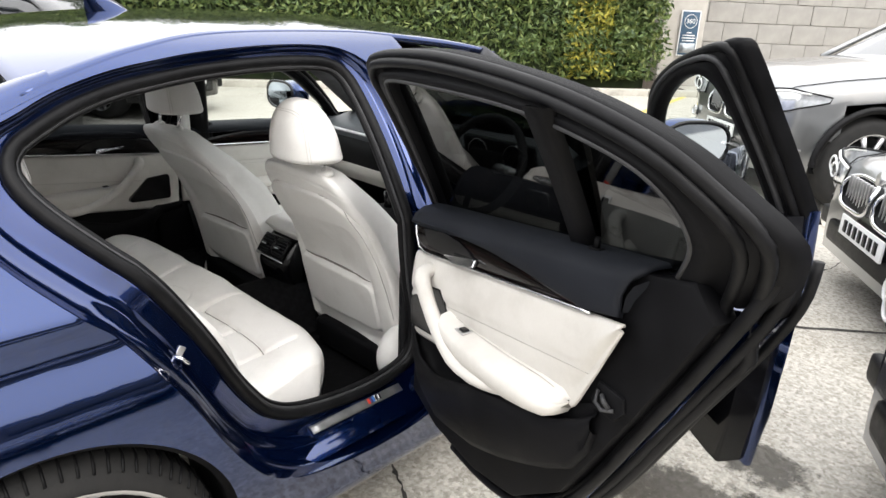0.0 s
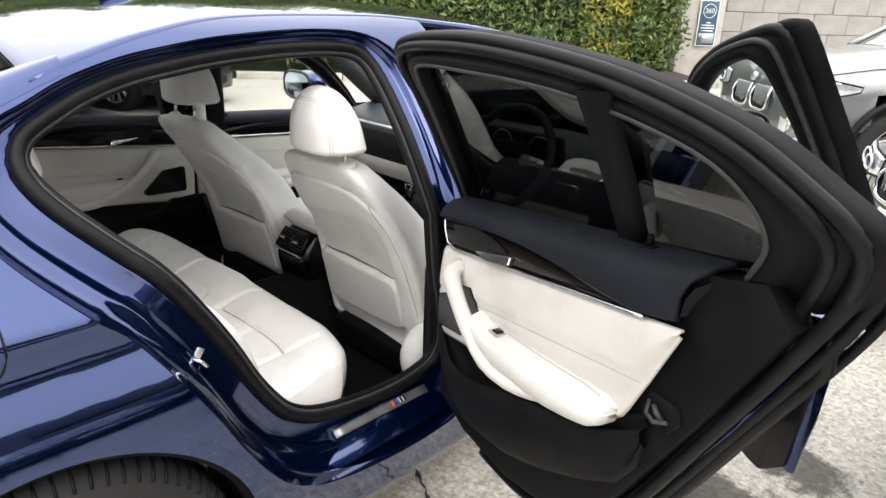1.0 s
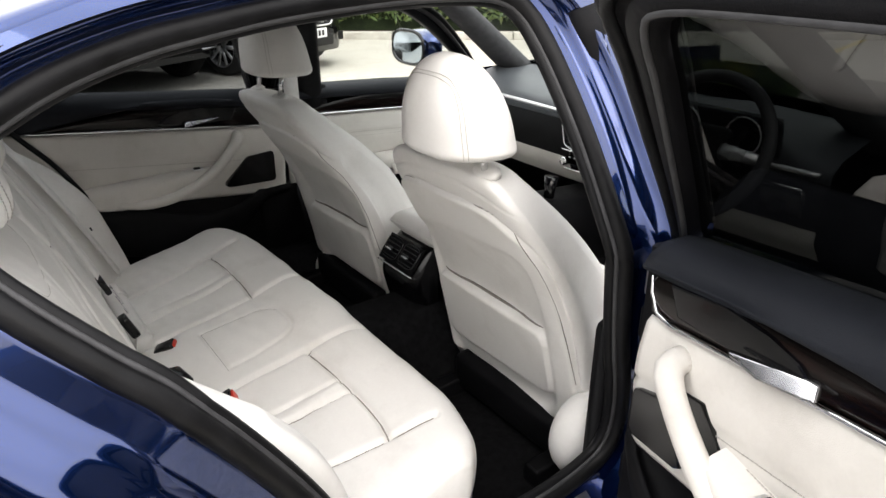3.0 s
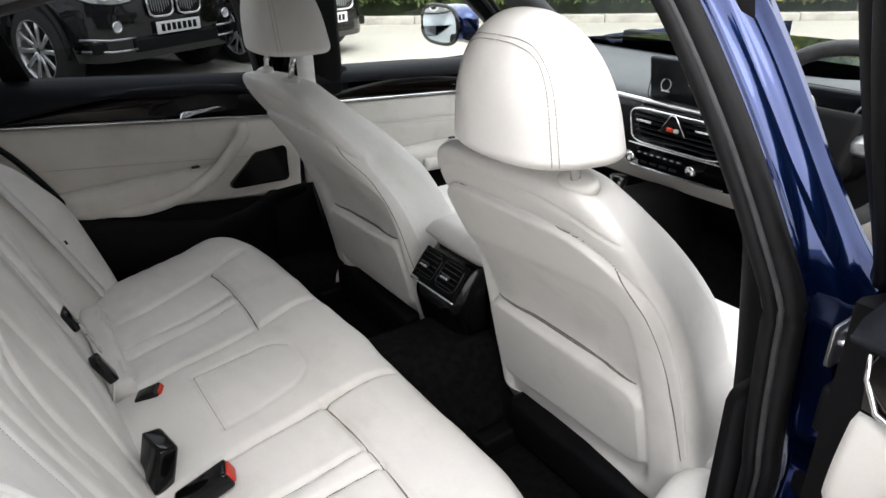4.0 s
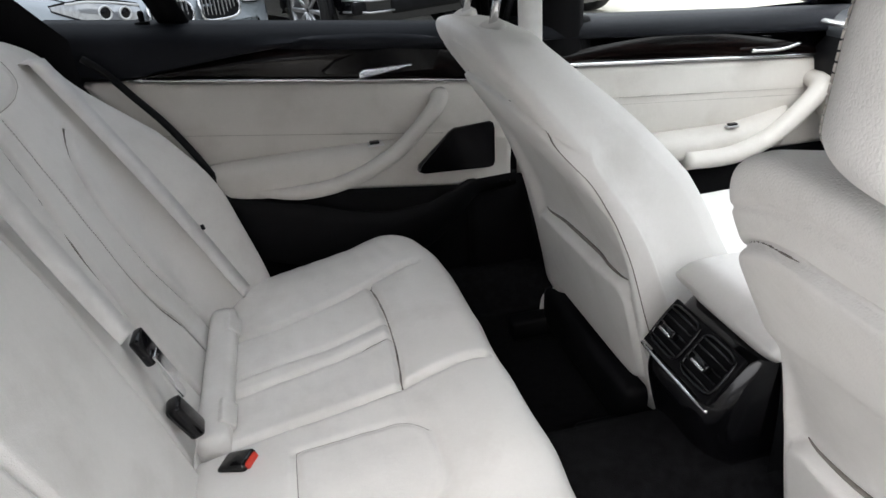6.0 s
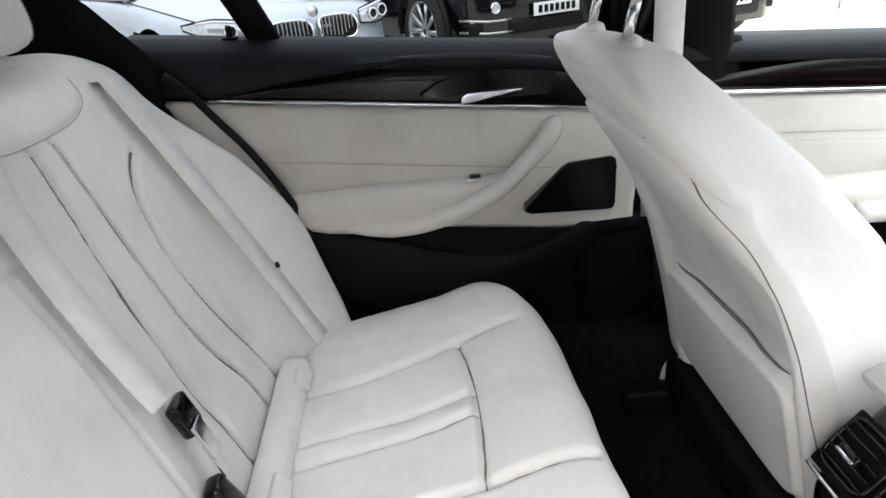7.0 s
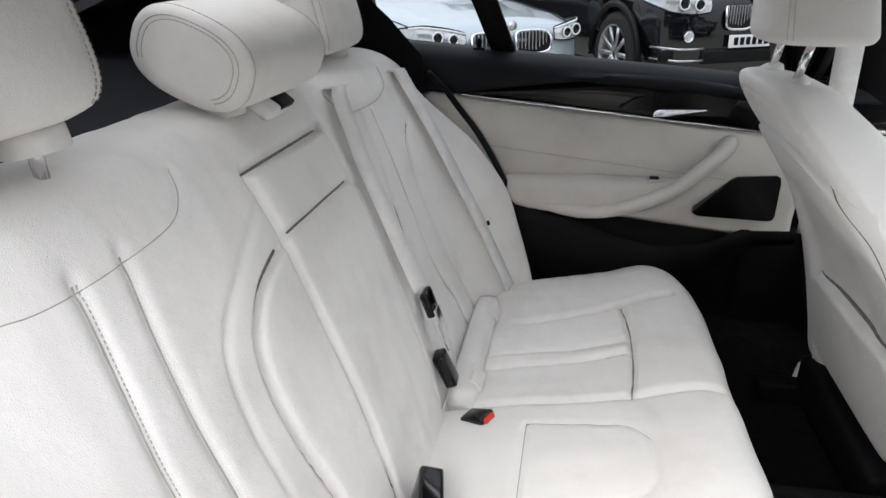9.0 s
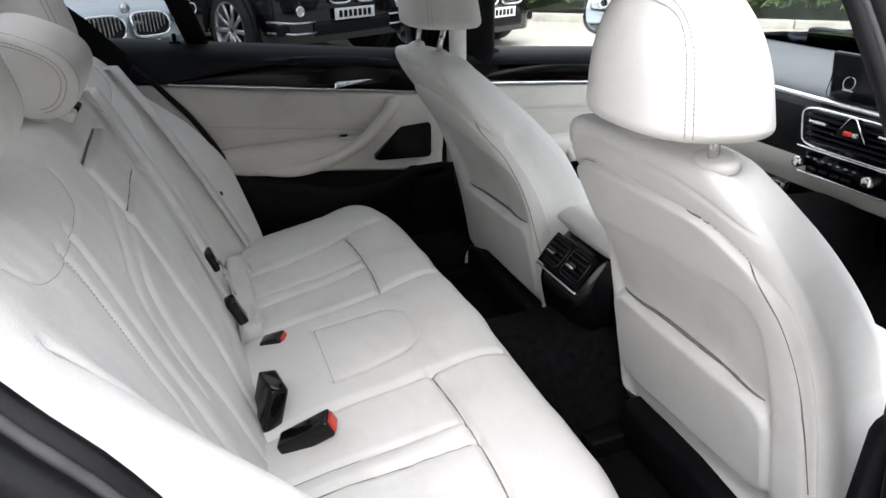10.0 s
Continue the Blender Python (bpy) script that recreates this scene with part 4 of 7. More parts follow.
        bot = lerp(u, [0.075, 0.12, 0.18, 0.3, 0.45, 0.56, 0.6], [0.745, 0.722, 0.692, 0.662, 0.672, 0.698, 0.724])
        w = lerp(u, [0.075, 0.12, 0.2, 0.45, 0.55, 0.6], [0.006, 0.038, 0.056, 0.058, 0.042, 0.012])
        c = ((top + bot) / 2, (top - bot) / 2 + 0.002)
        rows.append([(u, 0.004 - w * max(0, math.sin(a)) ** 0.55, c[0] + c[1] * math.copysign(abs(math.cos(a)) ** 0.75, math.cos(a))) for a in np.linspace(0, math.pi, 18)])
    if near:
        # a flat-topped rest with a rolled edge, dying away towards the rear
        rows = []
        for u in spline([(0.165, 0), (0.40, 0), (0.54, 0), (0.585, 0), (0.597, 0), (0.600, 0)], 56)[:, 0]:
            top = lerp(u, [0.16, 0.20, 0.26, 0.42, 0.53, 0.58, 0.60], [0.772, 0.764, 0.757, 0.759, 0.765, 0.760, 0.748])
            bot = lerp(u, [0.16, 0.22, 0.30, 0.47, 0.56, 0.585, 0.60], [0.712, 0.690, 0.676, 0.685, 0.700, 0.714, 0.742])
            w = lerp(u, [0.16, 0.20, 0.30, 0.45, 0.53, 0.565, 0.585, 0.596, 0.60], [0.050, 0.060, 0.066, 0.066, 0.062, 0.054, 0.042, 0.024, 0.003])
            h = top - bot
            rows.append([(u, 0.0, top + 0.006), (u, -0.012, top + 0.003), (u, -0.35 * w, top - 0.003), (u, -0.72 * w, top - 0.009), (u, -0.90 * w, top - 0.016), (u, -w, top - 0.30 * h), (u, -0.98 * w, top - 0.6 * h), (u, -0.86 * w, bot + 0.16 * h), (u, -0.62 * w, bot + 0.03 * h), (u, -0.2 * w, bot), (u, 0.006, bot)])
    sheet("armrest", rows, fn, LEATHER_DIM, door, "ivory leather armrest", 0.0 if near else 0.004)
    gu = -0.030 if u0 < -0.1 else 0.0
    pts = spline([(0.50, -0.030, 0.712), (0.38, -0.046, 0.684), (0.26, -0.051, 0.688), (0.17 + gu, -0.051, 0.735), (0.095 + gu, -0.048, 0.800), (0.062 + gu, -0.036, 0.832), (0.055 + gu, -0.005, 0.838)], 34)
    part("grip", tube_bm([fn(*p) for p in pts], [lerp(i, [0, 10, 28, 33], [0.004, 0.017, 0.0155, 0.018]) for i in range(34)], 12, flat=1.25, up=(0, 1, 0)), LEATHER_DIM, door, "ivory leather pull grip")
    if near:
        stitch_line("stitching", [fn(u, -0.020, lerp(u, [0.2, 0.26, 0.42, 0.53, 0.57], [0.767, 0.760, 0.762, 0.768, 0.765])) for u in np.linspace(0.205, 0.57, 60)], door)
        su, sn, sz = 0.256, -0.030, 0.7550
    else:
        su, sn, sz = 0.172, -0.030, 0.7575
    part("switch_plate", box_from(fn, su, sn, sz, 0.034, 0.026, 0.004), SILVER, door)
    part("window_switch", box_from(fn, su + 0.002, sn, sz + 0.003, 0.020, 0.016, 0.006), GLOSS_BLACK, door, "black window switch")
    ue = max(u0 + 0.01, -0.094)
    spk = slab_bm([(0.082, 0.678), (0.080, 0.689), (0.012, 0.757), (-0.004, 0.767), (ue + 0.010, 0.773), (ue + 0.002, 0.768), (ue, 0.755), (ue, 0.680), (ue + 0.004, 0.670), (ue + 0.014, 0.667), (0.070, 0.672)] if not near else
                  [(0.098, 0.680), (0.096, 0.692), (0.062, 0.752), (0.052, 0.763), (0.040, 0.765), (ue + 0.014, 0.750), (ue + 0.003, 0.744), (ue, 0.732), (ue, 0.676), (ue + 0.004, 0.666), (ue + 0.014, 0.662), (0.088, 0.673)], fn, -0.024, 0.0, 0.003)
    part("speaker_grille", spk, GLOSS_BLACK, door, "black triangular speaker grille", smooth=False)
    if near:
        part("grip_recess", slab_bm([(0.078, 0.800), (0.118, 0.806), (0.152, 0.766), (0.178, 0.728), (0.160, 0.722), (0.118, 0.748)], fn, -0.0205, -0.004, 0.003), GLOSS_BLACK, door, "dark recess behind the grip", smooth=False)
    # handle in its bowl
    bowl = slab_bm([(0.012, 0.936), (0.035, 0.893), (0.14, 0.898), (0.255, 0.905), (0.262, 0.915), (0.235, 0.934), (0.19, 0.944), (0.12, 0.948)], fn, -0.0145, 0.0, 0.004)
    part("handle_bowl", bowl, GLOSS_BLACK, door, smooth=False)
    hu, hk = (0.0, 1.0) if near else (-0.070, 0.62)
    blade = [(0.148, 0.9065), (0.21, 0.9155), (0.252, 0.923), (0.264, 0.923), (0.272, 0.910), (0.260, 0.9065), (0.203, 0.899), (0.155, 0.9025)] if near else [(0.105, 0.9155), (0.17, 0.9135), (0.225, 0.9125), (0.258, 0.9125), (0.272, 0.906), (0.277, 0.890), (0.262, 0.8895), (0.236, 0.8935), (0.18, 0.902), (0.105, 0.9115)]
    part("door_handle", slab_bm([((u if near else 0.15 + (u - 0.105) * 0.65) + hu, 0.905 + (z - 0.905) * hk + (0.0 if near else 0.002)) for u, z in blade], lambda u, n, z: fn(u, n + 0.8 * (z - 0.905), z), -0.031, -0.022, 0.003), CHROME, door, "chrome door handle", smooth=False)
    # lower lining with its pocket
    rows = []
    for u in np.linspace(u0 - 0.015, 0.652, 60):
        back = lerp(u, [-0.05, 0.2, 0.5, 0.56, 0.612, 0.65], [0.650, 0.660, 0.690, 0.708, 0.745, 0.765])
        lip = lerp(u, [-0.15, -0.05, 0.0, 0.06, 0.16, 0.25, 0.34, 0.47, 0.56, 0.62, 0.652], [0.648, 0.645, 0.630, 0.612, 0.608, 0.630, 0.660, 0.684, 0.694, 0.720, 0.742])
        bulge = lerp(u, [-0.15, -0.05, 0.0, 0.08, 0.20, 0.36, 0.50, 0.60, 0.652], [0.0, 0.0, 0.022, 0.046, 0.057, 0.054, 0.036, 0.008, -0.004])
        bot = lerp(u, [-0.15, -0.05, 0.0, 0.06, 0.15, 0.30, 0.42, 0.53, 0.605, 0.640, 0.652], [0.60, 0.585, 0.525, 0.482, 0.446, 0.462, 0.500, 0.548, 0.595, 0.65, 0.70])
        inner = 0.012 if bulge > 0.03 else 0.012 - bulge * 0.2
        hollow = min(0.055, bulge)
        rows.append([(u, 0.012, back), (u, inner, back - 0.006), (u, inner, min(back - 0.008, lip - hollow)), (u, -bulge + 0.010, min(back - 0.010, lip - hollow + 0.004)), (u, -bulge + 0.007, lip - 0.004), (u, -bulge + 0.002, lip), (u, -bulge - 0.004, lip - 0.004),
                     (u, -bulge - 0.008, lip * 0.8 + bot * 0.2), (u, -bulge * 0.94 - 0.006, lip * 0.5 + bot * 0.5), (u, -bulge * 0.70, lip * 0.2 + bot * 0.8), (u, -bulge * 0.35, bot + 0.012), (u, 0.012, bot), (u, 0.05, bot + 0.004)])
    sheet("lower_lining", rows, fn, TRIM_BLACK, door, "black lower lining with a door pocket")
    # lock pin and latch
    part("lock_pin", tube_bm([fn(0.58, 0.03, sill_z(0.58)), fn(0.58, 0.03, sill_z(0.58) + 0.022), fn(0.58, 0.03, sill_z(0.58) + 0.026)], [0.005, 0.006, 0.004], 10), TRIM_BLACK, door, "black lock pin")
    part("pin_collar", box_from(fn, 0.58, 0.03, sill_z(0.58) + 0.004, 0.026, 0.016, 0.006), TRIM_BLACK, door)
    latch = part("latch", box_from(fn, 0.668, 0.030, 0.778, 0.056, 0.030, 0.040), TRIM_BLACK, door, "dark steel door latch")
    part("latch_hook", tube_bm([fn(0.648, 0.012, 0.792), fn(0.650, 0.006, 0.770), fn(0.668, 0.006, 0.762), fn(0.690, 0.012, 0.770)], 0.004, 8), RUBBER_GREY, latch)
    part("latch_catch", tube_bm([fn(0.660, 0.010, 0.788), fn(0.672, 0.004, 0.782), fn(0.680, 0.010, 0.770)], 0.0045, 8), RUBBER_GREY, latch)
    part("latch_plate", slab_bm([(0.630, 0.765), (0.640, 0.750), (0.690, 0.748), (0.712, 0.775), (0.705, 0.800), (0.645, 0.806)], fn, 0.014, 0.022, 0.002), RUBBER, latch, smooth=False)
    return door


def wood_top(u):
    return lerp(u, [-0.06, 0.0, 0.12, 0.30, 0.45, 0.63, 0.8], [0.930, 0.938, 0.950, 0.955, 0.948, 0.9375, 0.957])


def box_from(fn, u, n, z, du, dn, dz):
    """A small bevelled block in door coordinates."""
    bm = box_bm((du, dn, dz), (0, 0, 0), min(du, dn, dz) * 0.22)
    for v in bm.verts:
        v.co = Vector(fn(u + v.co.x, n + v.co.y, z + v.co.z))
    return bm


DU, DN = Vector((-0.3123, -0.95, 0)), Vector((0.95, -0.3123, 0))


def right_rear(u, n, z):
    p = Vector((1.254, -0.950, 0)) + DU * u + DN * n
    return (p.x, p.y, z + 0.055 + 0.065 * u)


def left_rear(u, n, z):
    return (1.275 - u, 0.742 + n, z)


rear_door(right_rear, car, GLASS_TINT)
rear_door(left_rear, car, GLASS_TINT_BRIGHT, -0.135)


def front_door(fn, parent, mirror=0.42):
    """u runs back from the hinge at the front, over 1.06 m."""
    door = part("front_door", slab_bm([(0.0, 0.30), (0.5, 0.275), (0.95, 0.255), (1.02, 0.25), (1.04, 0.42), (1.05, 0.60), (1.06, 0.86), (1.05, 0.985), (0.6, 0.93), (0.0, 0.90)], fn, 0.118, 0.15, 0.012), BLUE, parent, "dark blue front door")
    smooth_by_angle(door, 50)
    A = spline([(0.0, 0.90), (0.12, 1.02), (0.36, 1.195), (0.60, 1.281), (0.86, 1.337), (1.00, 1.360), (1.029, 1.333), (1.03, 1.20), (1.035, 1.08), (1.045, 0.95)], 90)
    B = spline([(0.10, 0.93), (0.20, 1.01), (0.42, 1.15), (0.62, 1.235), (0.78, 1.268), (0.86, 1.255), (0.89, 1.21), (0.915, 1.10), (0.93, 0.96)], 90)
    sect = [(0.0, 0.0), (0.0, -0.028), (0.1, -0.045), (0.3, -0.05), (0.34, -0.066), (0.6, -0.07), (0.7, -0.084), (1.0, -0.078), (1.0, -0.045), (0.5, -0.012), (0.0, 0.0)]

    def at(i, t, dn):
        p = A[i] * (1 - t) + B[i] * t
        return fn(p[0], lean(p[1]) + dn, p[1])

    part("window_frame", grid_bm([[at(i, t, dn) for t, dn in sect] for i in range(90)]), TRIM_BLACK, door, "black window frame")
    part("frame_seal", tube_bm([at(i, 0.22, -0.056) for i in range(90)], 0.012, 8), RUBBER, door)
    part("frame_seal", tube_bm([at(i, 0.5, -0.074) for i in range(90)], 0.008, 8), RUBBER_GREY, door)
    rows = []
    for u in np.linspace(0.11, 0.925, 24):
        zt = np.interp(u, B[:62, 0], B[:62, 1])
        rows.append([fn(u, lean(z) - 0.055, z) for z in np.linspace(0.90, max(zt, 0.92), 8)])
    g = part("window_pane", grid_bm(rows), GLASS, door, "window glass")
    g.visible_shadow = False
    # black colour stands in for dark reflections on the navy inner metal
    part("door_carrier", slab_bm([(0.03, 0.312), (0.5, 0.287), (0.95, 0.267), (1.008, 0.264), (1.028, 0.42), (1.038, 0.60), (1.048, 0.86), (1.04, 0.97), (0.5, 0.94), (0.03, 0.90)], fn, 0.03, 0.120, 0.012), GLOSS_BLACK, door, "navy inner metal of the door, blackened for its dark reflections", smooth=False)
    part("edge_seal", tube_bm([fn(u, 0.045, z) for u, z in spline([(0.5, 0.325), (0.90, 0.315), (0.955, 0.36), (0.98, 0.52), (1.002, 0.80), (1.0, 0.95)], 40)], 0.011, 8), RUBBER, door)
    cz = lambda u: 0.815 + 0.065 * u
    sz = lambda u: 0.915 + 0.055 * u
    rows = [[(u, 0.095, sz(u) - 0.004), (u, 0.06, sz(u) + 0.006), (u, 0.02, sz(u) + 0.002), (u, -0.006, sz(u) - 0.014), (u, -0.012, sz(u) - 0.035), (u, -0.008, cz(u) + 0.055), (u, 0.01, cz(u) + 0.05)] for u in np.linspace(0.03, 0.98, 40)]
    sheet("soft_top", rows, fn, TRIM_PAD, door, "charcoal soft top of the lining", 0.01)
    rows = [[(u, -0.004, cz(u) + 0.052 * math.sin(math.pi * min(1, (0.96 - u) / 0.8 + 0.02)) + 0.004), (u, -0.012, cz(u) + 0.028 * math.sin(math.pi * min(1, (0.96 - u) / 0.8 + 0.02))), (u, -0.008, cz(u) + 0.003)] for u in np.linspace(0.1, 0.95, 40)]
    sheet("wood_inlay", rows, fn, WOOD, door, "dark glossy wood inlay")
    part("chrome_strip", tube_bm([fn(u, -0.011, cz(u)) for u in np.linspace(0.05, 0.95, 30)], 0.0045, 8), CHROME, door, "thin chrome strip")
    rows = []
    for u in np.linspace(0.03, 0.99, 60):
        top, bot = cz(u) - 0.003, 0.60 + 0.08 * max(0, u - 0.6)
        rows.append([(u, -0.006 - 0.014 * math.sin(math.pi * min(1, s * 1.3)) + (0.012 if s > 0.97 or s < 0.01 else 0) + 0.004 * bump1(top + (bot - top) * s - (cz(u) - 0.085), 0.005), top + (bot - top) * s) for s in np.linspace(0, 1, 26)])
    sheet("leather_panel", rows, fn, LEATHER_DIM, door, "ivory leather panel", 0.012)
    for gap in (-0.008, 0.008):
        stitch_line("stitching", [fn(u, -0.019, cz(u) - 0.085 + gap) for u in np.linspace(0.06, 0.95, 100)], door)
    rows = []
    for u in np.linspace(0.30, 0.86, 36):
        e = min(1, (0.87 - u) / 0.08) * min(1, (u - 0.29) / 0.05)
        top, bot, w = 0.69 + 0.03 * (u < 0.45) * (0.45 - u) / 0.15, 0.62, 0.075 * max(0.05, e) ** 0.5
        rows.append([(u, 0.004 - w * max(0, math.sin(a)) ** 0.55, (top + bot) / 2 + (top - bot) / 2 * math.copysign(abs(math.cos(a)) ** 0.75, math.cos(a))) for a in np.linspace(0, math.pi, 18)])
    sheet("armrest", rows, fn, LEATHER_DIM, door, "ivory leather armrest", 0.004)
    pts = spline([(0.60, -0.072, 0.632), (0.48, -0.082, 0.635), (0.38, -0.082, 0.67), (0.30, -0.078, 0.73), (0.25, -0.06, 0.77), (0.24, -0.01, 0.775)], 30)
    part("grip", tube_bm([fn(*p) for p in pts], 0.021, 12, flat=1.25, up=(0, 1, 0)), LEATHER_DIM, door, "ivory leather pull grip")
    if mirror < 0.3:
        sw = part("switch_panel", box_from(fn, 0.46, -0.05, 0.697, 0.14, 0.045, 0.008), GLOSS_BLACK, door, "black window switch panel")
        for i in range(4):
            part("switch", box_from(fn, 0.42 + 0.028 * i, -0.05, 0.703, 0.018, 0.03, 0.008), SILVER, sw)
    else:
        sw = part("switch_panel", box_from(fn, 0.47, -0.05, 0.694, 0.030, 0.016, 0.005), SILVER, door, "small window switch plate")
        part("switch", box_from(fn, 0.47, -0.05, 0.698, 0.022, 0.012, 0.006), GLOSS_BLACK, sw)
    hp = spline([(0.30, -0.022, cz(0.3) + 0.03), (0.36, -0.030, cz(0.36) + 0.02), (0.43, -0.028, cz(0.43) + 0.018)], 14)
    part("door_handle", tube_bm([fn(*p) for p in hp], 0.009, 10, flat=0.5), CHROME, door, "chrome door handle")
    rows = [[(u, 0.012, 0.605 + 0.08 * max(0, u - 0.6)), (u, -0.01, 0.59), (u, -0.045, 0.52), (u, -0.04, 0.42), (u, 0.02, 0.36)] for u in np.linspace(0.05, 0.97, 30)]
    sheet("lower_lining", rows, fn, TRIM_BLACK, door, "black lower lining")
    part("lock_pin", tube_bm([fn(0.86, 0.03, sz(0.86)), fn(0.86, 0.03, sz(0.86) + 0.024)], 0.005, 8), TRIM_BLACK, door)
    if mirror:
        rows = []
        for s in np.linspace(0, 1, 12):
            w = math.sin(math.pi * (0.04 + 0.5 * s)) ** 0.6
            rows.append([fn(0.165 - 0.10 * s + 0.02, mirror + 0.125 * w * math.copysign(abs(math.cos(a)) ** 0.7, math.cos(a)), 1.0 + 0.075 * w * math.copysign(abs(math.sin(a)) ** 0.7, math.sin(a))) for a in np.linspace(0, 2 * math.pi, 28, endpoint=False)])
        rows = rows[::-1]
        m = part("door_mirror", grid_bm(rows, wrap_v=True, caps=True), BLUE, door, "dark blue door mirror with black rim")
        ringp = [fn(0.187, mirror + 0.122 * math.copysign(abs(math.cos(a)) ** 0.7, math.cos(a)), 1.0 + 0.072 * math.copysign(abs(math.sin(a)) ** 0.7, math.sin(a))) for a in np.linspace(0, 2 * math.pi, 40, endpoint=False)]
        part("mirror_rim", tube_bm(ringp, 0.008, 8, True), GLOSS_BLACK, m)
        disc = bmesh.new()
        disc.faces.new([disc.verts.new(fn(0.189, mirror + 0.118 * math.copysign(abs(math.cos(a)) ** 0.7, math.cos(a)), 1.0 + 0.068 * math.copysign(abs(math.sin(a)) ** 0.7, math.sin(a)))) for a in np.linspace(0, 2 * math.pi, 40, endpoint=False)])
        part("mirror_glass", disc, MIRROR, m, smooth=False)
        part("mirror_foot", tube_bm([fn(0.13, 0.10, 0.935), fn(0.12, mirror - 0.10, 0.955)], 0.03, 10, flat=0.7), GLOSS_BLACK, m)
    return door


FU, FN = Vector((-0.5878, -0.8090, 0)), Vector((0.8090, -0.5878, 0))


def right_front(u, n, z):
    p = Vector((2.36, -0.86, 0)) + FU * (u * 0.85) + FN * (n - 0.03)
    return (p.x, p.y, 0.34 + (z - 0.3) * 1.06)


def left_front(u, n, z):
    return (2.42 - u, 0.745 + n, z)


front_door(left_front, car)
front_door(right_front, car, 0.228)


# ---- seats ----
def front_seat(yc, drift, side, label):
    seat = thing("front_seat", label, "car seat", "front seats", at=(1.62, yc, 0.30))
    inv = Matrix.Translation((-1.62, -yc, -0.30))

    def put(name, bm, mat, lab="", parent=None):
        for v in bm.verts:
            if side > 0:
                v.co.z -= 0.022 * min(1, max(0, (v.co.z - 0.80) / 0.22))
            v.co.y += drift * min(1, max(0, (v.co.z - 0.70) / 0.34))
        bmesh.ops.transform(bm, matrix=inv, verts=bm.verts)
        return part(name, bm, mat, parent or seat, lab)

    Z = [0.412, 0.43, 0.50, 0.60, 0.70, 0.80, 0.90, 0.975, 1.02, 1.044, 1.054]
    XB = [1.468, 1.456, 1.442, 1.418, 1.390, 1.347, 1.287, 1.238, 1.214, 1.210, 1.225]
    W = [0.222, 0.234, 0.240, 0.239, 0.231, 0.219, 0.204, 0.187, 0.166, 0.136, 0.09]
    D = [0.05, 0.07, 0.085, 0.095, 0.095, 0.090, 0.082, 0.070, 0.060, 0.048, 0.02]
    SQ, SQR = 0.46, 0.24
    prof = spline(list(zip(Z, XB, W, D)), 170)
    off = -0.030 * side
    drop = 0.0 if side < 0 else 0.030

    def shell_gap(y, z, half, top, low, r):
        """Signed distance to a rounded panel on the back: minus inside it."""
        qx, qz = abs(y) - half + r, abs(z - (top + low) / 2) - (top - low) / 2 + r
        return math.hypot(max(qx, 0), max(qz, 0)) + min(max(qx, qz), 0) - r

    def step(d, w):
        return 1 / (1 + math.exp(max(-40, min(40, d / w))))

    def rear_x(y, z, x):
        z = z + drop
        shell = shell_gap(y - 0.3 * off, z, lerp(z, [0.5, 0.7, 0.85, 0.97], [0.240, 0.230, 0.216, 0.196]), 0.978, 0.20, 0.10)
        x -= 0.010 * step(shell, 0.0025)
        x += 0.006 * bump1(shell - 0.004, 0.0035)
        rec = shell_gap(y - off, z + 0.10 * (y - off) * -side, 0.200, 0.868, 0.40, 0.060)
        x += 0.022 * step(rec + 0.010, 0.0045) * (0.35 + 0.65 * min(1, max(0, (0.87 - z) / 0.16)))
        bowl = shell_gap(y - off * 0.6, z, 0.115, 0.80, 0.58, 0.07)
        x += 0.009 * step(bowl + 0.01, 0.012)
        panel = shell_gap(y - off, z, 0.190, 0.668 - 0.02 * (y / 0.2) * side * 0.4, 0.478, 0.035)
        x -= (0.023 + 0.009 * step(bowl + 0.01, 0.012)) * step(panel, 0.0025)
        x += 0.003 * bump1(panel - 0.004, 0.003) * (z < 0.655)
        return x

    def seat_skin(z, xb, w, d, k):
        cs, sn = math.cos(k), math.sin(k)
        q = SQR if sn > 0 else SQ
        y = (w + 0.008) * math.copysign(abs(cs) ** q, cs)
        x = xb + d - d * math.copysign(abs(sn) ** q, sn)
        # the bolsters narrow towards the front
        y *= 1 - 0.26 * min(1, max(0, (x - xb - 0.45 * d) / (1.55 * d))) * min(1, max(0, (z - 0.5) / 0.2))
        if sn < 0:
            x += 0.05 * abs(y / w) ** 2 * min(1, max(0, (1.02 - z) / 0.22))
        else:
            x = rear_x(y, z, x)
        top = z - 1.022 + 0.035 * abs(y / w) ** 4
        x += 0.003 * bump1(top, 0.003) * (sn > 0)
        return x, y

    rows = []
    n = 260
    for z, xb, w, d in prof:
        row = []
        for k in np.linspace(0, 2 * math.pi, n, endpoint=False):
            x, y = seat_skin(z, xb, w, d, k)
            row.append((x + 0.0016 * noise.noise((y * 9, z * 9, yc)), yc + y, z + 0.0012 * noise.noise((y * 14, x * 14, yc + 3))))
        rows.append(row)
    back = put("backrest", grid_bm(rows, wrap_v=True, caps=True), LEATHER, "ivory leather backrest with a hard shell and rear pocket")

    def on_rear(y, z):
        xb, w, d = (float(np.interp(z, prof[:, 0], prof[:, q])) for q in (1, 2, 3))
        cs = min(1, abs(y) / (w + 0.008)) ** (1 / SQR)
        return Vector((rear_x(y, z, xb + d - d * max(0, 1 - cs * cs) ** (SQR / 2)), yc + y, z))

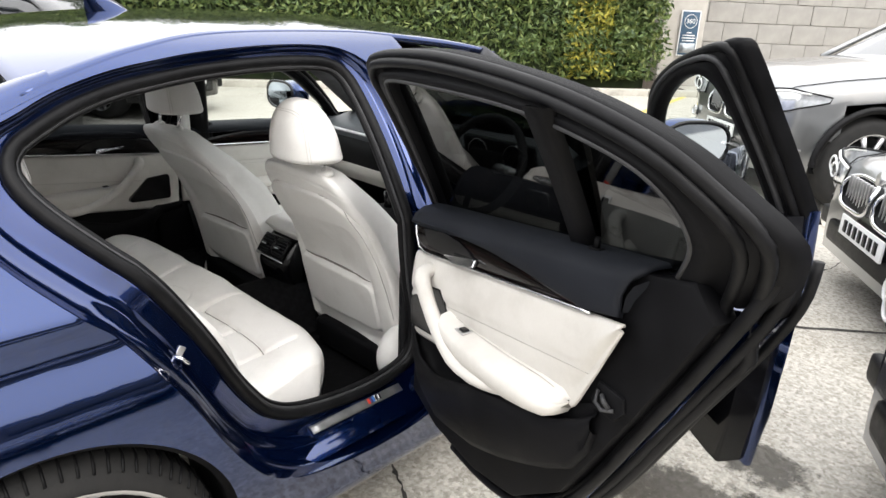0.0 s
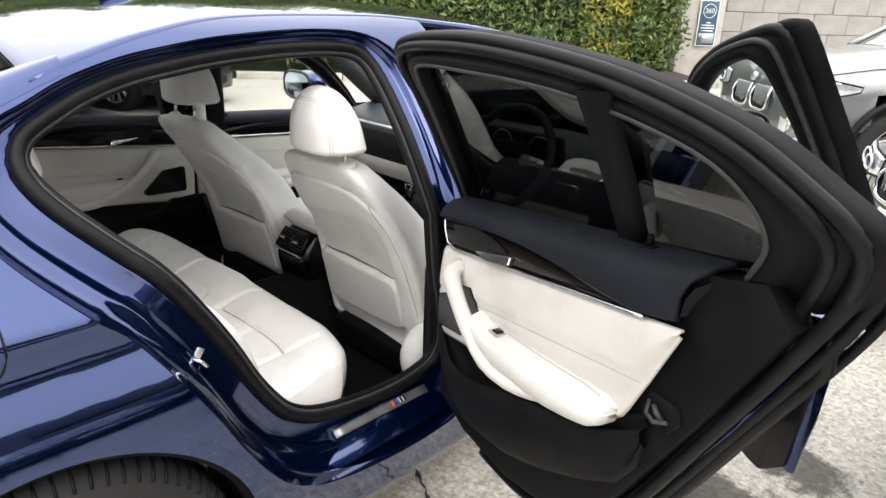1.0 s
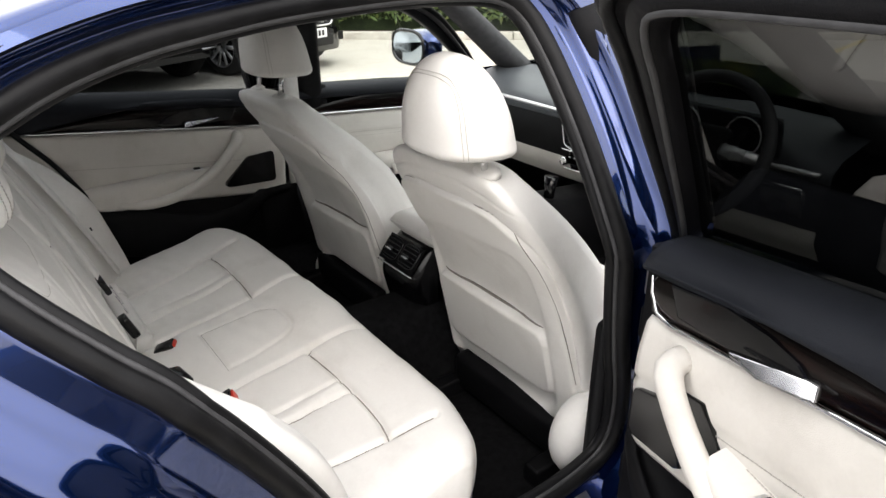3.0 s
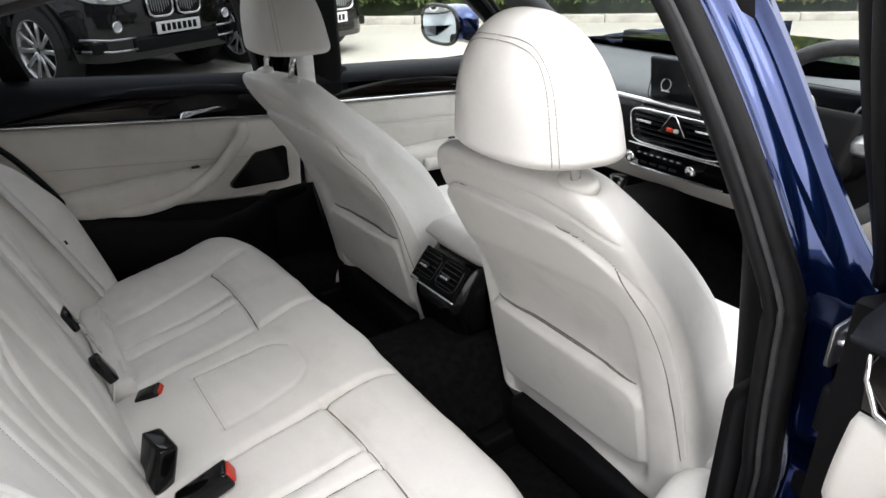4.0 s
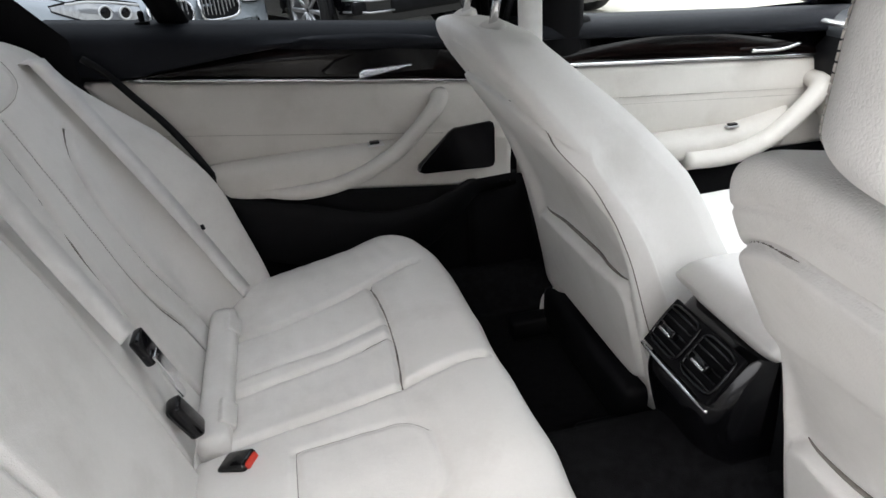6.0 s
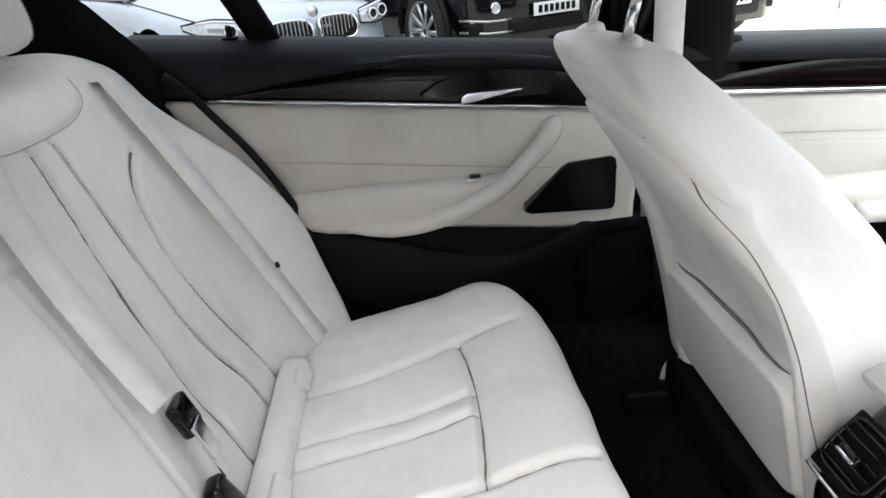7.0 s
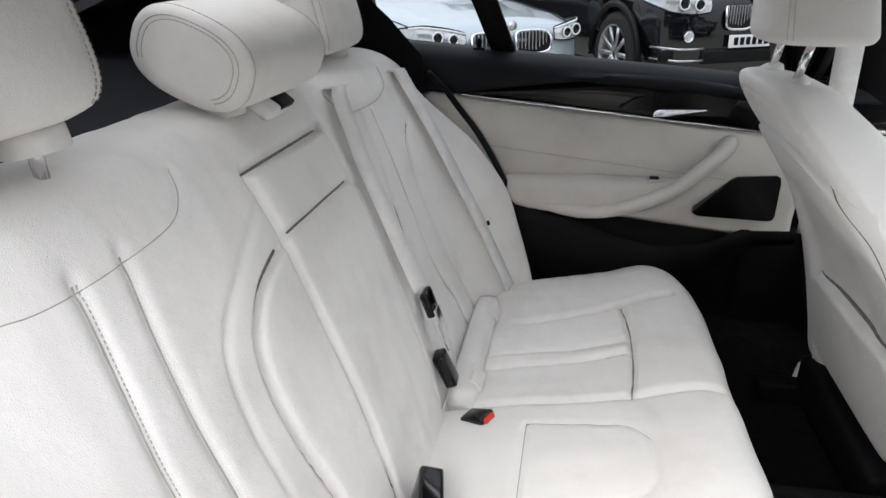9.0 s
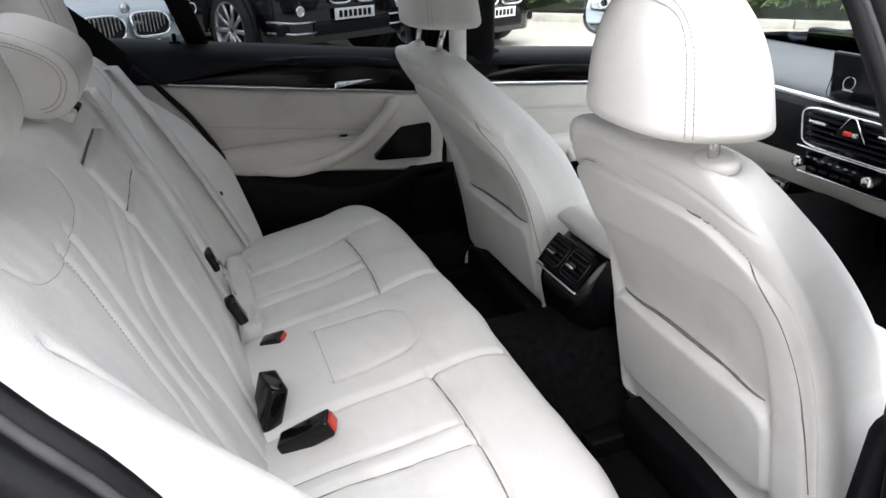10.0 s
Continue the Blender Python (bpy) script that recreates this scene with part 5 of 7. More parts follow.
    # dark lines put in for the shade of the pocket mouth and the shell's joint
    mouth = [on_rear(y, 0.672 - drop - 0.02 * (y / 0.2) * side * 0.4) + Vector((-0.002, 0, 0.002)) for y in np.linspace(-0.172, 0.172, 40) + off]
    put("pocket_edge", tube_bm(mouth, [0.0008 + 0.0026 * math.sin(math.pi * i / 39) ** 0.6 for i in range(40)], 6), SEAM_SHADE, "", back)
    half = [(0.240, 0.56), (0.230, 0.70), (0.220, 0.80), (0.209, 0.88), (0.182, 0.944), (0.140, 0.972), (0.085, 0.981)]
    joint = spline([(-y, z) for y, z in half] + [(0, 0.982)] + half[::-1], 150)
    put("shell_joint", tube_bm([on_rear(y * 0.985 + 0.3 * off, z - drop) + Vector((0.001, 0, 0)) for y, z in joint], 0.0012, 5), SEAM_SHADE, "", back)
    # headrest: a band over the top with two side panels, narrower towards its back
    HZ, HH = (1.084, 0.168) if side < 0 else (1.107, 0.188)
    hx, hw, hd, ps, px = (1.215, 0.120, 0.070, 0.060, 0.0) if side < 0 else (1.285, 0.124, 0.078, 0.075, 0.016)
    hc = yc + (0.010 if side > 0 else -0.058)

    def head_at(s, k):
        low = min(1, s / 0.10)
        e = math.sqrt(max(0.0, 1 - (1 - low) ** 2)) * 0.22 + 0.78
        dome = max(0.0, 1 - max(0, (s - 0.28) / 0.72) ** 2.3) ** 0.5
        w = (hw - 0.024 * s) * e * (0.10 + 0.90 * dome)
        d = (hd - 0.014 * s) * e * (0.12 + 0.88 * dome)
        cs, sn = math.cos(k), math.sin(k)
        y = w * math.copysign(abs(cs) ** 0.58, cs)
        x = -d * math.copysign(abs(sn) ** 0.58, sn)
        y *= 0.80 + 0.20 * min(1, max(0, (x + d) / (1.15 * d + 1e-6))) ** 0.8
        if sn > 0:
            x -= 0.010 * (1 - (y / (w + 1e-6)) ** 2) * dome
        return Vector((hx - 0.020 * s + x, hc + y, HZ + HH * s))

    ks = np.linspace(0, 2 * math.pi, 120, endpoint=False)
    ss = np.concatenate([np.linspace(0, 0.1, 8, endpoint=False), np.linspace(0.1, 0.8, 26, endpoint=False), 1 - 0.2 * np.linspace(1, 0, 24) ** 2])
    head = put("headrest", grid_bm([[head_at(s, k) for k in ks] for s in ss], wrap_v=True, caps=True), LEATHER, "ivory leather headrest with stitched edges")
    for sg in (-1, 1):
        for kk, lift in ((0.50, 0.0), (0.62, -0.03)):
            arch = spline([(kk, 0.05), (kk, 0.3), (kk, 0.55), (kk + 0.08, 0.70), (kk + 0.28, 0.80 + lift), (kk + 0.65, 0.84 + lift), (math.pi / 2, 0.85 + lift)], 60)
            pts = [head_at(s, k if sg > 0 else math.pi - k) + Vector((-0.0006, sg * 0.0004, 0)) for k, s in arch]
            bm = join_bm([tube_bm([a.lerp(b, 0.1), a.lerp(b, 0.85)], 0.0006, 5) for a, b in zip(pts, pts[1:])])
            put("stitching", bm, STITCH, "", head)
    for sg in (-1, 1):
        post = put("headrest_post", tube_bm([(1.232 + px, hc + sg * ps, 1.04), (1.222 + px * 3, hc + sg * ps, 1.13)], 0.0065, 12), CHROME, "chrome headrest post")
        put("post_collar", tube_bm([(1.236 + px, hc + sg * ps, 1.046), (1.234 + px, hc + sg * ps, 1.056), (1.233 + px, hc + sg * ps, 1.059)], [0.031, 0.030, 0.023], 20, flat=0.66), LEATHER, "ivory plastic collar", post)
    # cushion and base
    rows = []
    for s in np.linspace(0, 1, 40):
        x = 1.475 + 0.50 * s
        w = 0.255 - 0.02 * s
        top = 0.555 + 0.03 * s - 0.12 * max(0, s - 0.85) * 4 + 0.0
        row = []
        for k in np.linspace(0, 2 * math.pi, 48, endpoint=False):
            cs, sn = math.cos(k), math.sin(k)
            y = w * math.copysign(abs(cs) ** 0.5, cs)
            z = 0.47 + (top - 0.47 if sn > 0 else 0.10) * math.copysign(abs(sn) ** 0.5, sn) + (0.035 * (abs(y / w) ** 4) if sn > 0 else 0)
            row.append((x, yc + y, z))
        rows.append(row)
    put("cushion", grid_bm(rows, wrap_v=True, caps=True), LEATHER, "ivory leather seat cushion")
    # side valance at the seat's foot, with the rounded hinge cover
    for sg in ((side,) if side < 0 else ()):
        rows = []
        for s in np.linspace(0, 1, 16):
            a = math.pi * s
            c = Vector((1.43, yc + sg * 0.262, 0.455))
            r = 0.085 * math.sin(a) ** 0.45 + 0.001
            rows.append([c + Vector((r * math.cos(k), sg * (-0.045 * math.cos(a)), r * math.sin(k) * 1.15)) for k in np.linspace(0, 2 * math.pi, 24, endpoint=False)])
        put("hinge_cover", grid_bm(rows, wrap_v=True, caps=True), LEATHER, "ivory hinge cover")
    put("seat_base", box_bm((0.46, 0.40, 0.10), (1.66, yc, 0.37), 0.02), TRIM_BLACK)
    for sg in (-1, 1):
        put("seat_rail", box_bm((0.62, 0.045, 0.05), (1.66, yc + sg * 0.19, 0.325), 0.008), TRIM_BLACK)
    return seat


NEAR_Y, FAR_Y = -0.420, 0.385
front_seat(NEAR_Y, -0.028, -1, "ivory leather driver's seat with rear map pocket")
far_seat = front_seat(FAR_Y, 0.026, 1, "ivory leather passenger seat with rear map pocket")
loop = tube_bm([Vector(q) - Vector((1.62, FAR_Y, 0.30)) for q in spline([(1.455, 0.56, 0.42), (1.440, 0.585, 0.39), (1.438, 0.60, 0.345), (1.446, 0.61, 0.315), (1.455, 0.60, 0.345), (1.46, 0.575, 0.38)], 30)], 0.006, 8)
part("cable_sleeve", loop, WEBBING, far_seat, "pale cable sleeve under the seat")

# rear bench
bench = thing("rear_bench", "ivory leather rear bench with three headrests", "car seat", at=(0.8, 0, 0.30))
BI = Matrix.Translation((-0.8, 0, -0.30))


def bput(name, bm, mat, lab="", parent=None):
    bmesh.ops.transform(bm, matrix=BI, verts=bm.verts)
    return part(name, bm, mat, parent or bench, lab)


def line_gap(Y, Z, pts, n=70):
    """Distance from each place of a grid to a smooth line."""
    q = spline(pts, n)
    best = np.full(Y.shape, 9.0)
    for a, b in zip(q[:-1], q[1:]):
        d = b - a
        k = np.clip(((Y - a[0]) * d[0] + (Z - a[1]) * d[1]) / (d @ d), 0, 1)
        best = np.minimum(best, np.hypot(Y - a[0] - k * d[0], Z - a[1] - k * d[1]))
    return best


def dent(gap, depth, width):
    return -depth * np.exp(-((gap / width) ** 2))


def ramp(v, lo, hi):
    k = np.clip((v - lo) / (hi - lo), 0, 1)
    return k * k * (3 - 2 * k)


def wrinkle(Y, Z, f, seed):
    return np.array([[noise.noise((f * y, f * z, seed)) for y, z in zip(r, q)] for r, q in zip(Y, Z)])


def padded(profile, ys, relief, roll):
    """A padded sheet: a profile in (x, z) drawn across ys and raised along its normal by relief(Y, X, Z)."""
    t = np.gradient(profile, axis=0)
    t /= np.linalg.norm(t, axis=1)[:, None]
    nrm = np.stack([-t[:, 1], t[:, 0]], 1) * roll
    Y, X = np.meshgrid(ys, profile[:, 0], indexing="ij")
    Z = np.meshgrid(ys, profile[:, 1], indexing="ij")[1]
    D = relief(Y, X, Z)
    return np.stack([X + nrm[None, :, 0] * D, Y, Z + nrm[None, :, 1] * D], -1)


CUSHION = spline([(0.68, 0.472), (0.75, 0.496), (0.84, 0.518), (0.95, 0.536), (1.04, 0.552), (1.10, 0.568), (1.15, 0.575), (1.188, 0.562), (1.205, 0.525), (1.200, 0.46), (1.17, 0.37), (1.15, 0.31)], 190)
C_SEAMS = [
    ([(0.165, 0.70), (0.160, 0.90), (0.163, 1.04), (0.180, 1.20)], 0.010, 0.006),
    ([(0.160, 1.036), (0.25, 1.044), (0.35, 1.046), (0.43, 1.042), (0.49, 1.034)], 0.008, 0.005),
    ([(0.455, 0.72), (0.458, 0.86), (0.475, 0.96), (0.492, 1.034), (0.515, 1.14)], 0.009, 0.006),
    ([(0.285, 0.72), (0.292, 0.86), (0.300, 0.98), (0.308, 1.042)], 0.007, 0.0048),
    ([(0.330, 0.72), (0.338, 0.86), (0.348, 0.98), (0.358, 1.044)], 0.007, 0.0048),
    ([(-0.02, 0.872), (0.09, 0.872)], 0.0035, 0.005),
    ([(0.095, 0.872), (0.088, 0.98), (0.078, 1.03), (0.045, 1.058), (-0.02, 1.062)], 0.0025, 0.005),
]


def cushion_relief(Y, X, Z):
    A = np.abs(Y)
    A = A - np.where(Y < 0, 0.045 * ramp(A, 0.36, 0.46), 0)
    top = (X > 0.70) & (np.arange(X.shape[1])[None, :] < 125)
    D = -0.012 * np.exp(-(((A - 0.33) / 0.15) ** 2)) * np.exp(-(((X - 0.88) / 0.18) ** 2)) + 0.008 * np.exp(-((Y / 0.13) ** 2))
    for pts, depth, width in C_SEAMS:
        D += dent(line_gap(A, X, pts), depth * 1.35, width * 1.15) * top
    D += 0.005 * ((A > 0.30) & (A < 0.345) & (X < 1.04)) * np.exp(-(((A - 0.322) / 0.018) ** 2)) * top
    D += 0.0035 * wrinkle(Y, X, 9, 1.0) + 0.0013 * wrinkle(Y * 0.5, X, 34, 5.0) + 0.002 * wrinkle(Y, X * 0.3, 22, 3.0) * np.exp(-(((X - 0.95) / 0.15) ** 2))
    D -= 0.045 * np.clip((np.abs(Y) - 0.615) / 0.09, 0, 1) ** 2.5
    return D


ys = np.linspace(-0.690, 0.715, 330)
P = padded(CUSHION, ys, cushion_relief, 1)
P[..., 0] -= 0.075 * np.clip((np.abs(P[..., 1]) - 0.42) / 0.29, 0, 1) ** 2.2 * np.clip((P[..., 0] - 0.85) / 0.3, 0, 1)
rows = [[(q[0], q[1], 0.32) for q in P[0]]] + [list(map(tuple, r)) for r in P] + [[(q[0], q[1], 0.32) for q in P[-1]]]
cushion = bput("cushion", grid_bm(rows), LEATHER, "ivory leather bench cushion with pleated seats")

BACK = spline([(0.745, 0.440), (0.728, 0.50), (0.695, 0.62), (0.655, 0.75), (0.610, 0.87), (0.565, 0.965), (0.535, 1.015), (0.505, 1.042), (0.46, 1.052), (0.40, 1.045), (0.38, 1.02)], 190)
WING = [(0.127, 0.905), (0.195, 0.890), (0.240, 0.868), (0.263, 0.838), (0.270, 0.797), (0.264, 0.737), (0.250, 0.658), (0.235, 0.56), (0.225, 0.48)]
WING_NEAR = [(0.130, 0.907), (0.188, 0.892), (0.226, 0.870), (0.246, 0.840), (0.252, 0.797), (0.246, 0.737), (0.232, 0.658), (0.218, 0.56), (0.209, 0.48)]
WING_OUT = [(0.515, 0.915), (0.475, 0.896), (0.442, 0.862), (0.426, 0.81), (0.432, 0.75), (0.452, 0.68), (0.475, 0.62), (0.500, 0.55), (0.515, 0.49)]
BOLSTER_NEAR = [(0.600, 0.99), (0.585, 0.90), (0.575, 0.80), (0.570, 0.68), (0.575, 0.56), (0.580, 0.48)]
PLEATS = ([(0.312, 0.972), (0.296, 0.90), (0.283, 0.81), (0.282, 0.72), (0.290, 0.64), (0.300, 0.57), (0.305, 0.47)], [(0.362, 0.972), (0.352, 0.90), (0.352, 0.81), (0.366, 0.72), (0.394, 0.64), (0.422, 0.57), (0.438, 0.48)])
PLEATS_NEAR = ([(0.338, 0.985), (0.356, 0.91), (0.364, 0.80), (0.360, 0.68), (0.345, 0.56), (0.335, 0.47)], [(0.396, 0.985), (0.412, 0.91), (0.424, 0.83), (0.424, 0.70), (0.416, 0.56), (0.410, 0.47)])
YOKE = [(0.210, 1.046), (0.216, 1.022), (0.232, 1.000), (0.265, 0.985), (0.335, 0.980), (0.410, 0.980), (0.460, 0.986), (0.500, 1.002), (0.518, 1.04)]
B_SEAMS = [(YOKE, 0.0022, 0.0045, 1.0), ([(0.131, 0.955), (0.208, 0.921), (0.268, 0.889), (0.296, 0.850), (0.304, 0.79), (0.300, 0.70)], 0.004, 0.005, 0.15)]
ARM_Y = 0.008


def back_relief(Y, X, Z):
    A = np.abs(Y)
    front = np.arange(X.shape[1])[None, :] < 150
    D = -0.020 * np.exp(-(((A - 0.335) / 0.11) ** 2)) * np.exp(-(((Z - 0.70) / 0.22) ** 2))
    D += 0.010 * np.exp(-(((A - 0.335) / 0.05) ** 2)) * np.exp(-(((Z - 0.66) / 0.18) ** 2))
    D += np.where(Y < 0, 0.150, 0.118) * ramp(A, 0.50, 0.70) * (1 - 0.86 * ramp(Z, 0.66, np.where(Y < 0, 1.10, 1.02)))
    arm = 1 / (1 + np.exp(-(0.119 + 0.03 * np.clip(0.66 - Z, 0, 1) - np.abs(Y - ARM_Y)) / 0.003))
    D += 0.004 * arm * (Z < 0.990) * front
    D += dent(np.abs(np.abs(Y - ARM_Y) - 0.125 - 0.03 * np.clip(0.66 - Z, 0, 1)), 0.009, 0.0042) * (Z < 0.992) * front
    inner = np.abs(Y - ARM_Y) < 0.124
    D += dent(np.abs(Z - 0.990), 0.014, 0.0045) * inner * front + dent(np.abs(Z - 0.914), 0.007, 0.0035) * inner * front
    D += np.where(Y < 0, dent(line_gap(A, Z, WING_NEAR), 0.0143, 0.0058), dent(line_gap(A, Z, WING), 0.0050, 0.0058)) * front
    for pts, depth, width, far in B_SEAMS:
        D += dent(line_gap(A, Z, pts), depth * 1.3, width * 1.15) * front * np.where(Y < 0, 0.7, far)
    for far_line, near_line in ((WING_OUT, BOLSTER_NEAR), (PLEATS[0], PLEATS_NEAR[0]), (PLEATS[1], PLEATS_NEAR[1])):
        D += np.where(Y < 0, dent(line_gap(A, Z, near_line), 0.0060, 0.0075), dent(line_gap(A, Z, far_line), 0.0120, 0.0058)) * front
    fold = np.exp(-(((A - 0.20) / 0.06) ** 2)) * np.exp(-(((Z - 0.97) / 0.07) ** 2))
    D += np.where(Y < 0, 0.0012, 0.004) * np.sin(70 * A + 25 * Z) * fold * front
    D += 0.0045 * wrinkle(Y, Z, 7, 2.0) + 0.0014 * wrinkle(Y, Z * 0.5, 30, 7.0)
    D -= 0.055 * np.clip((A - np.where(Y < 0, 0.728, 0.66)) / 0.045, 0, 1) ** 2.5
    return D


bys = np.linspace(-0.773, 0.705, 378)
BP = padded(BACK, bys, back_relief, -1)
BP[..., 2] -= 0.055 * np.clip((np.abs(BP[..., 1]) - 0.52) / 0.18, 0, 1) ** 2 * (BP[..., 2] > 0.85) * np.clip((BP[..., 2] - 0.85) / 0.15, 0, 1)
back = bput("backrest", grid_bm([list(map(tuple, r)) for r in BP]), LEATHER, "ivory leather bench backrest with folded armrest")


def on_back(y, z, lift=0.006):
    """The place on the backrest at a height of its profile, lifted off it a little."""
    fj = float(np.clip((y - bys[0]) / (bys[1] - bys[0]), 0, len(bys) - 1.001))
    fi = float(np.interp(z, BACK[:150, 1], np.arange(150)))
    j, i = int(fj), int(fi)
    a, b = fj - j, fi - i
    q = (BP[j, i] * (1 - a) + BP[j + 1, i] * a) * (1 - b) + (BP[j, i + 1] * (1 - a) + BP[j + 1, i + 1] * a) * b
    return Vector((q[0] + 0.93 * lift, y, q[2] + 0.36 * lift))


def stitches(name, pts, parent, r=0.0011):
    bm = join_bm([tube_bm([Vector(a).lerp(Vector(b), 0.1), Vector(a).lerp(Vector(b), 0.75)], r, 5) for a, b in zip(pts, pts[1:])])
    return bput(name, bm, STITCH, "", parent)


# grey and dark tubes along the seams paint the shade of their creases
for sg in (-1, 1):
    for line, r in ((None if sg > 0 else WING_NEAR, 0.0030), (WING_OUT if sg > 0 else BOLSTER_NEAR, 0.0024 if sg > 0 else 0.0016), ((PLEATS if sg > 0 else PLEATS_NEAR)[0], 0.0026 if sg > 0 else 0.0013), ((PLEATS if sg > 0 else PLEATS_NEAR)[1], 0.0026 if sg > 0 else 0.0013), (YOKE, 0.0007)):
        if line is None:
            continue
        bput("seam_cord", tube_bm([on_back(sg * y, z, 0.0026 if sg > 0 else -0.0002) for y, z in spline(line, 80) if z < 1.03], r, 6), SEAM_SHADE if r > 0.002 else STITCH, "grey line for the shade in a seam", back)
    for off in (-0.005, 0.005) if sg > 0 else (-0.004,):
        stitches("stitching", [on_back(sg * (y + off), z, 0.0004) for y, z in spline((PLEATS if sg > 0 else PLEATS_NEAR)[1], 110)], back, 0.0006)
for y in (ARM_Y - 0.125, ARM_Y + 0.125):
    bput("seam_cord", tube_bm([on_back(y, z, -0.001) for z in np.linspace(0.56, 0.985, 50)], 0.0012, 6), SEAM_SHADE, "", back)
bput("seam_cord", tube_bm([on_back(y, 0.988, -0.004) for y in np.linspace(ARM_Y - 0.118, ARM_Y + 0.118, 30)], 0.0034, 6), SEAM_SHADE, "", back)
bput("seam_cord", tube_bm([on_back(y, 0.914, -0.001) for y in np.linspace(ARM_Y - 0.112, ARM_Y + 0.100, 30)], 0.0020, 6), SEAM_SHADE, "", back)


def on_cushion(y, x, lift=0.0):
    fj = float(np.clip((y - ys[0]) / (ys[1] - ys[0]), 0, len(ys) - 1.001))
    fi = float(np.interp(x, CUSHION[:120, 0], np.arange(120)))
    j, i = int(fj), int(fi)
    a, b = fj - j, fi - i
    q = (P[j, i] * (1 - a) + P[j + 1, i] * a) * (1 - b) + (P[j, i + 1] * (1 - a) + P[j + 1, i + 1] * a) * b
    return Vector((q[0], y, q[2] + lift))


# crease shade of the cushion seams, laid in as dark tubes
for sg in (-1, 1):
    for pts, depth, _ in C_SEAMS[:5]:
        bput("seam_cord", tube_bm([on_cushion(sg * y - (0.045 * float(ramp(y, 0.37, 0.45)) if sg < 0 else 0), min(x, 1.15), -0.0003) for y, x in spline(pts, 60) if x < 1.14], 0.0019 if depth > 0.0075 else 0.0012, 6), SEAM_SHADE, "", cushion)
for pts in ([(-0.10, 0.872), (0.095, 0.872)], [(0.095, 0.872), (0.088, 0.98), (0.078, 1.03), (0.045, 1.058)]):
    bput("seam_cord", tube_bm([on_cushion(y, x, -0.0004) for y, x in spline(pts, 40)], 0.0007, 6), SEAM_SHADE, "", cushion)
# padded strip with two anchor covers between backrest and cushion
for sg in (1,):
    rows = []
    for y in np.linspace(0.165, 0.540, 30):
        e = min(1, (0.545 - y) / 0.006, (y - 0.16) / 0.006) ** 0.5
        rows.append([(0.752 + 0.026 * math.copysign(abs(math.cos(k)) ** 0.6, math.cos(k)) * e, sg * y, 0.500 + 0.024 * math.copysign(abs(math.sin(k)) ** 0.6, math.sin(k)) * e) for k in np.linspace(0, 2 * math.pi, 16, endpoint=False)])
    strip = bput("gap_strip", grid_bm(rows, wrap_v=True, caps=True), LEATHER, "ivory padded strip along the seat join")
    for y in (0.225, 0.485):
        bput("anchor_cover", box_bm((0.022, 0.056, 0.030), (0.768, sg * y, 0.511), 0.003, Matrix.Rotation(radians(-38), 4, "Y")), LEATHER, "ivory plastic anchor cover", strip)
# belt slot in the top of the backrest
bput("belt_slot", box_bm((0.052, 0.082, 0.018), (0.514, 0.038, 1.044), 0.006, Matrix.Rotation(radians(32), 4, "Y")), LEATHER, "ivory belt guide", back)
bput("slot_mouth", box_bm((0.030, 0.040, 0.010), (0.529, 0.050, 1.045), 0.003, Matrix.Rotation(radians(40), 4, "Y")), RUBBER, "", back)


def rear_headrest(yc, w0, h, x0=0.475, z0=1.066, low=False):
    rows = []
    for s in np.linspace(0, 1, 34):
        e = max(0.02, 1 - abs(2 * s - 1) ** (3.2 if low else 4.5)) ** 0.5
        w = w0 * (1.0 - 0.10 * s) * (0.72 + 0.28 * e)
        d = (0.070 if low else 0.062) * (0.45 + 0.55 * e)
        z = z0 + h * s
        row = []
        for k in np.linspace(0, 2 * math.pi, 64, endpoint=False):
            cs, sn = math.cos(k), math.sin(k)
            y = w * math.copysign(abs(cs) ** 0.55, cs)
            x = x0 - 0.25 * h * s - d * math.copysign(abs(sn) ** 0.65, sn) * -1
            x -= 0.004 * bump1(abs(y) - w * 0.80, 0.005) * (sn > 0)
            row.append((x, yc + y, z))
        rows.append(row)
    head = bput("headrest", grid_bm(rows, wrap_v=True, caps=True), LEATHER, "ivory leather rear headrest" if not low else "low ivory middle headrest")
    for sg in (-1, 1):
        for off in (-0.008, 0.006):
            pts = []
            for s in np.linspace(0.05, 0.97, 34):
                e = max(0.02, 1 - abs(2 * s - 1) ** (3.2 if low else 4.5)) ** 0.5
                w = w0 * (1.0 - 0.10 * s) * (0.72 + 0.28 * e)
                d = (0.070 if low else 0.062) * (0.45 + 0.55 * e)
                yy = w * 0.80 + off
                cs = min(1, yy / w) ** (1 / 0.55)
                pts.append((x0 - 0.25 * h * s + d * max(0, 1 - cs * cs) ** 0.325 + 0.0006, yc + sg * yy, z0 + h * s))
            bput("stitching", join_bm([tube_bm([Vector(a).lerp(Vector(b), 0.1), Vector(a).lerp(Vector(b), 0.8)], 0.0007, 5) for a, b in zip(pts, pts[1:])]), STITCH, "", head)
    for sg in (-1, 1):
        bput("headrest_post", tube_bm([(x0 - 0.005, yc + sg * w0 * 0.5, z0 - 0.05), (x0 - 0.01, yc + sg * w0 * 0.5, z0 + 0.02)], 0.0065, 10), CHROME, "", head)
        bput("post_collar", tube_bm([(x0 - 0.005, yc + sg * w0 * 0.5, z0 - 0.026), (x0 - 0.006, yc + sg * w0 * 0.5, z0 - 0.008), (x0 - 0.006, yc + sg * w0 * 0.5, z0 - 0.004)], [0.034, 0.032, 0.02], 18, flat=0.7), LEATHER, "", head)
    return head


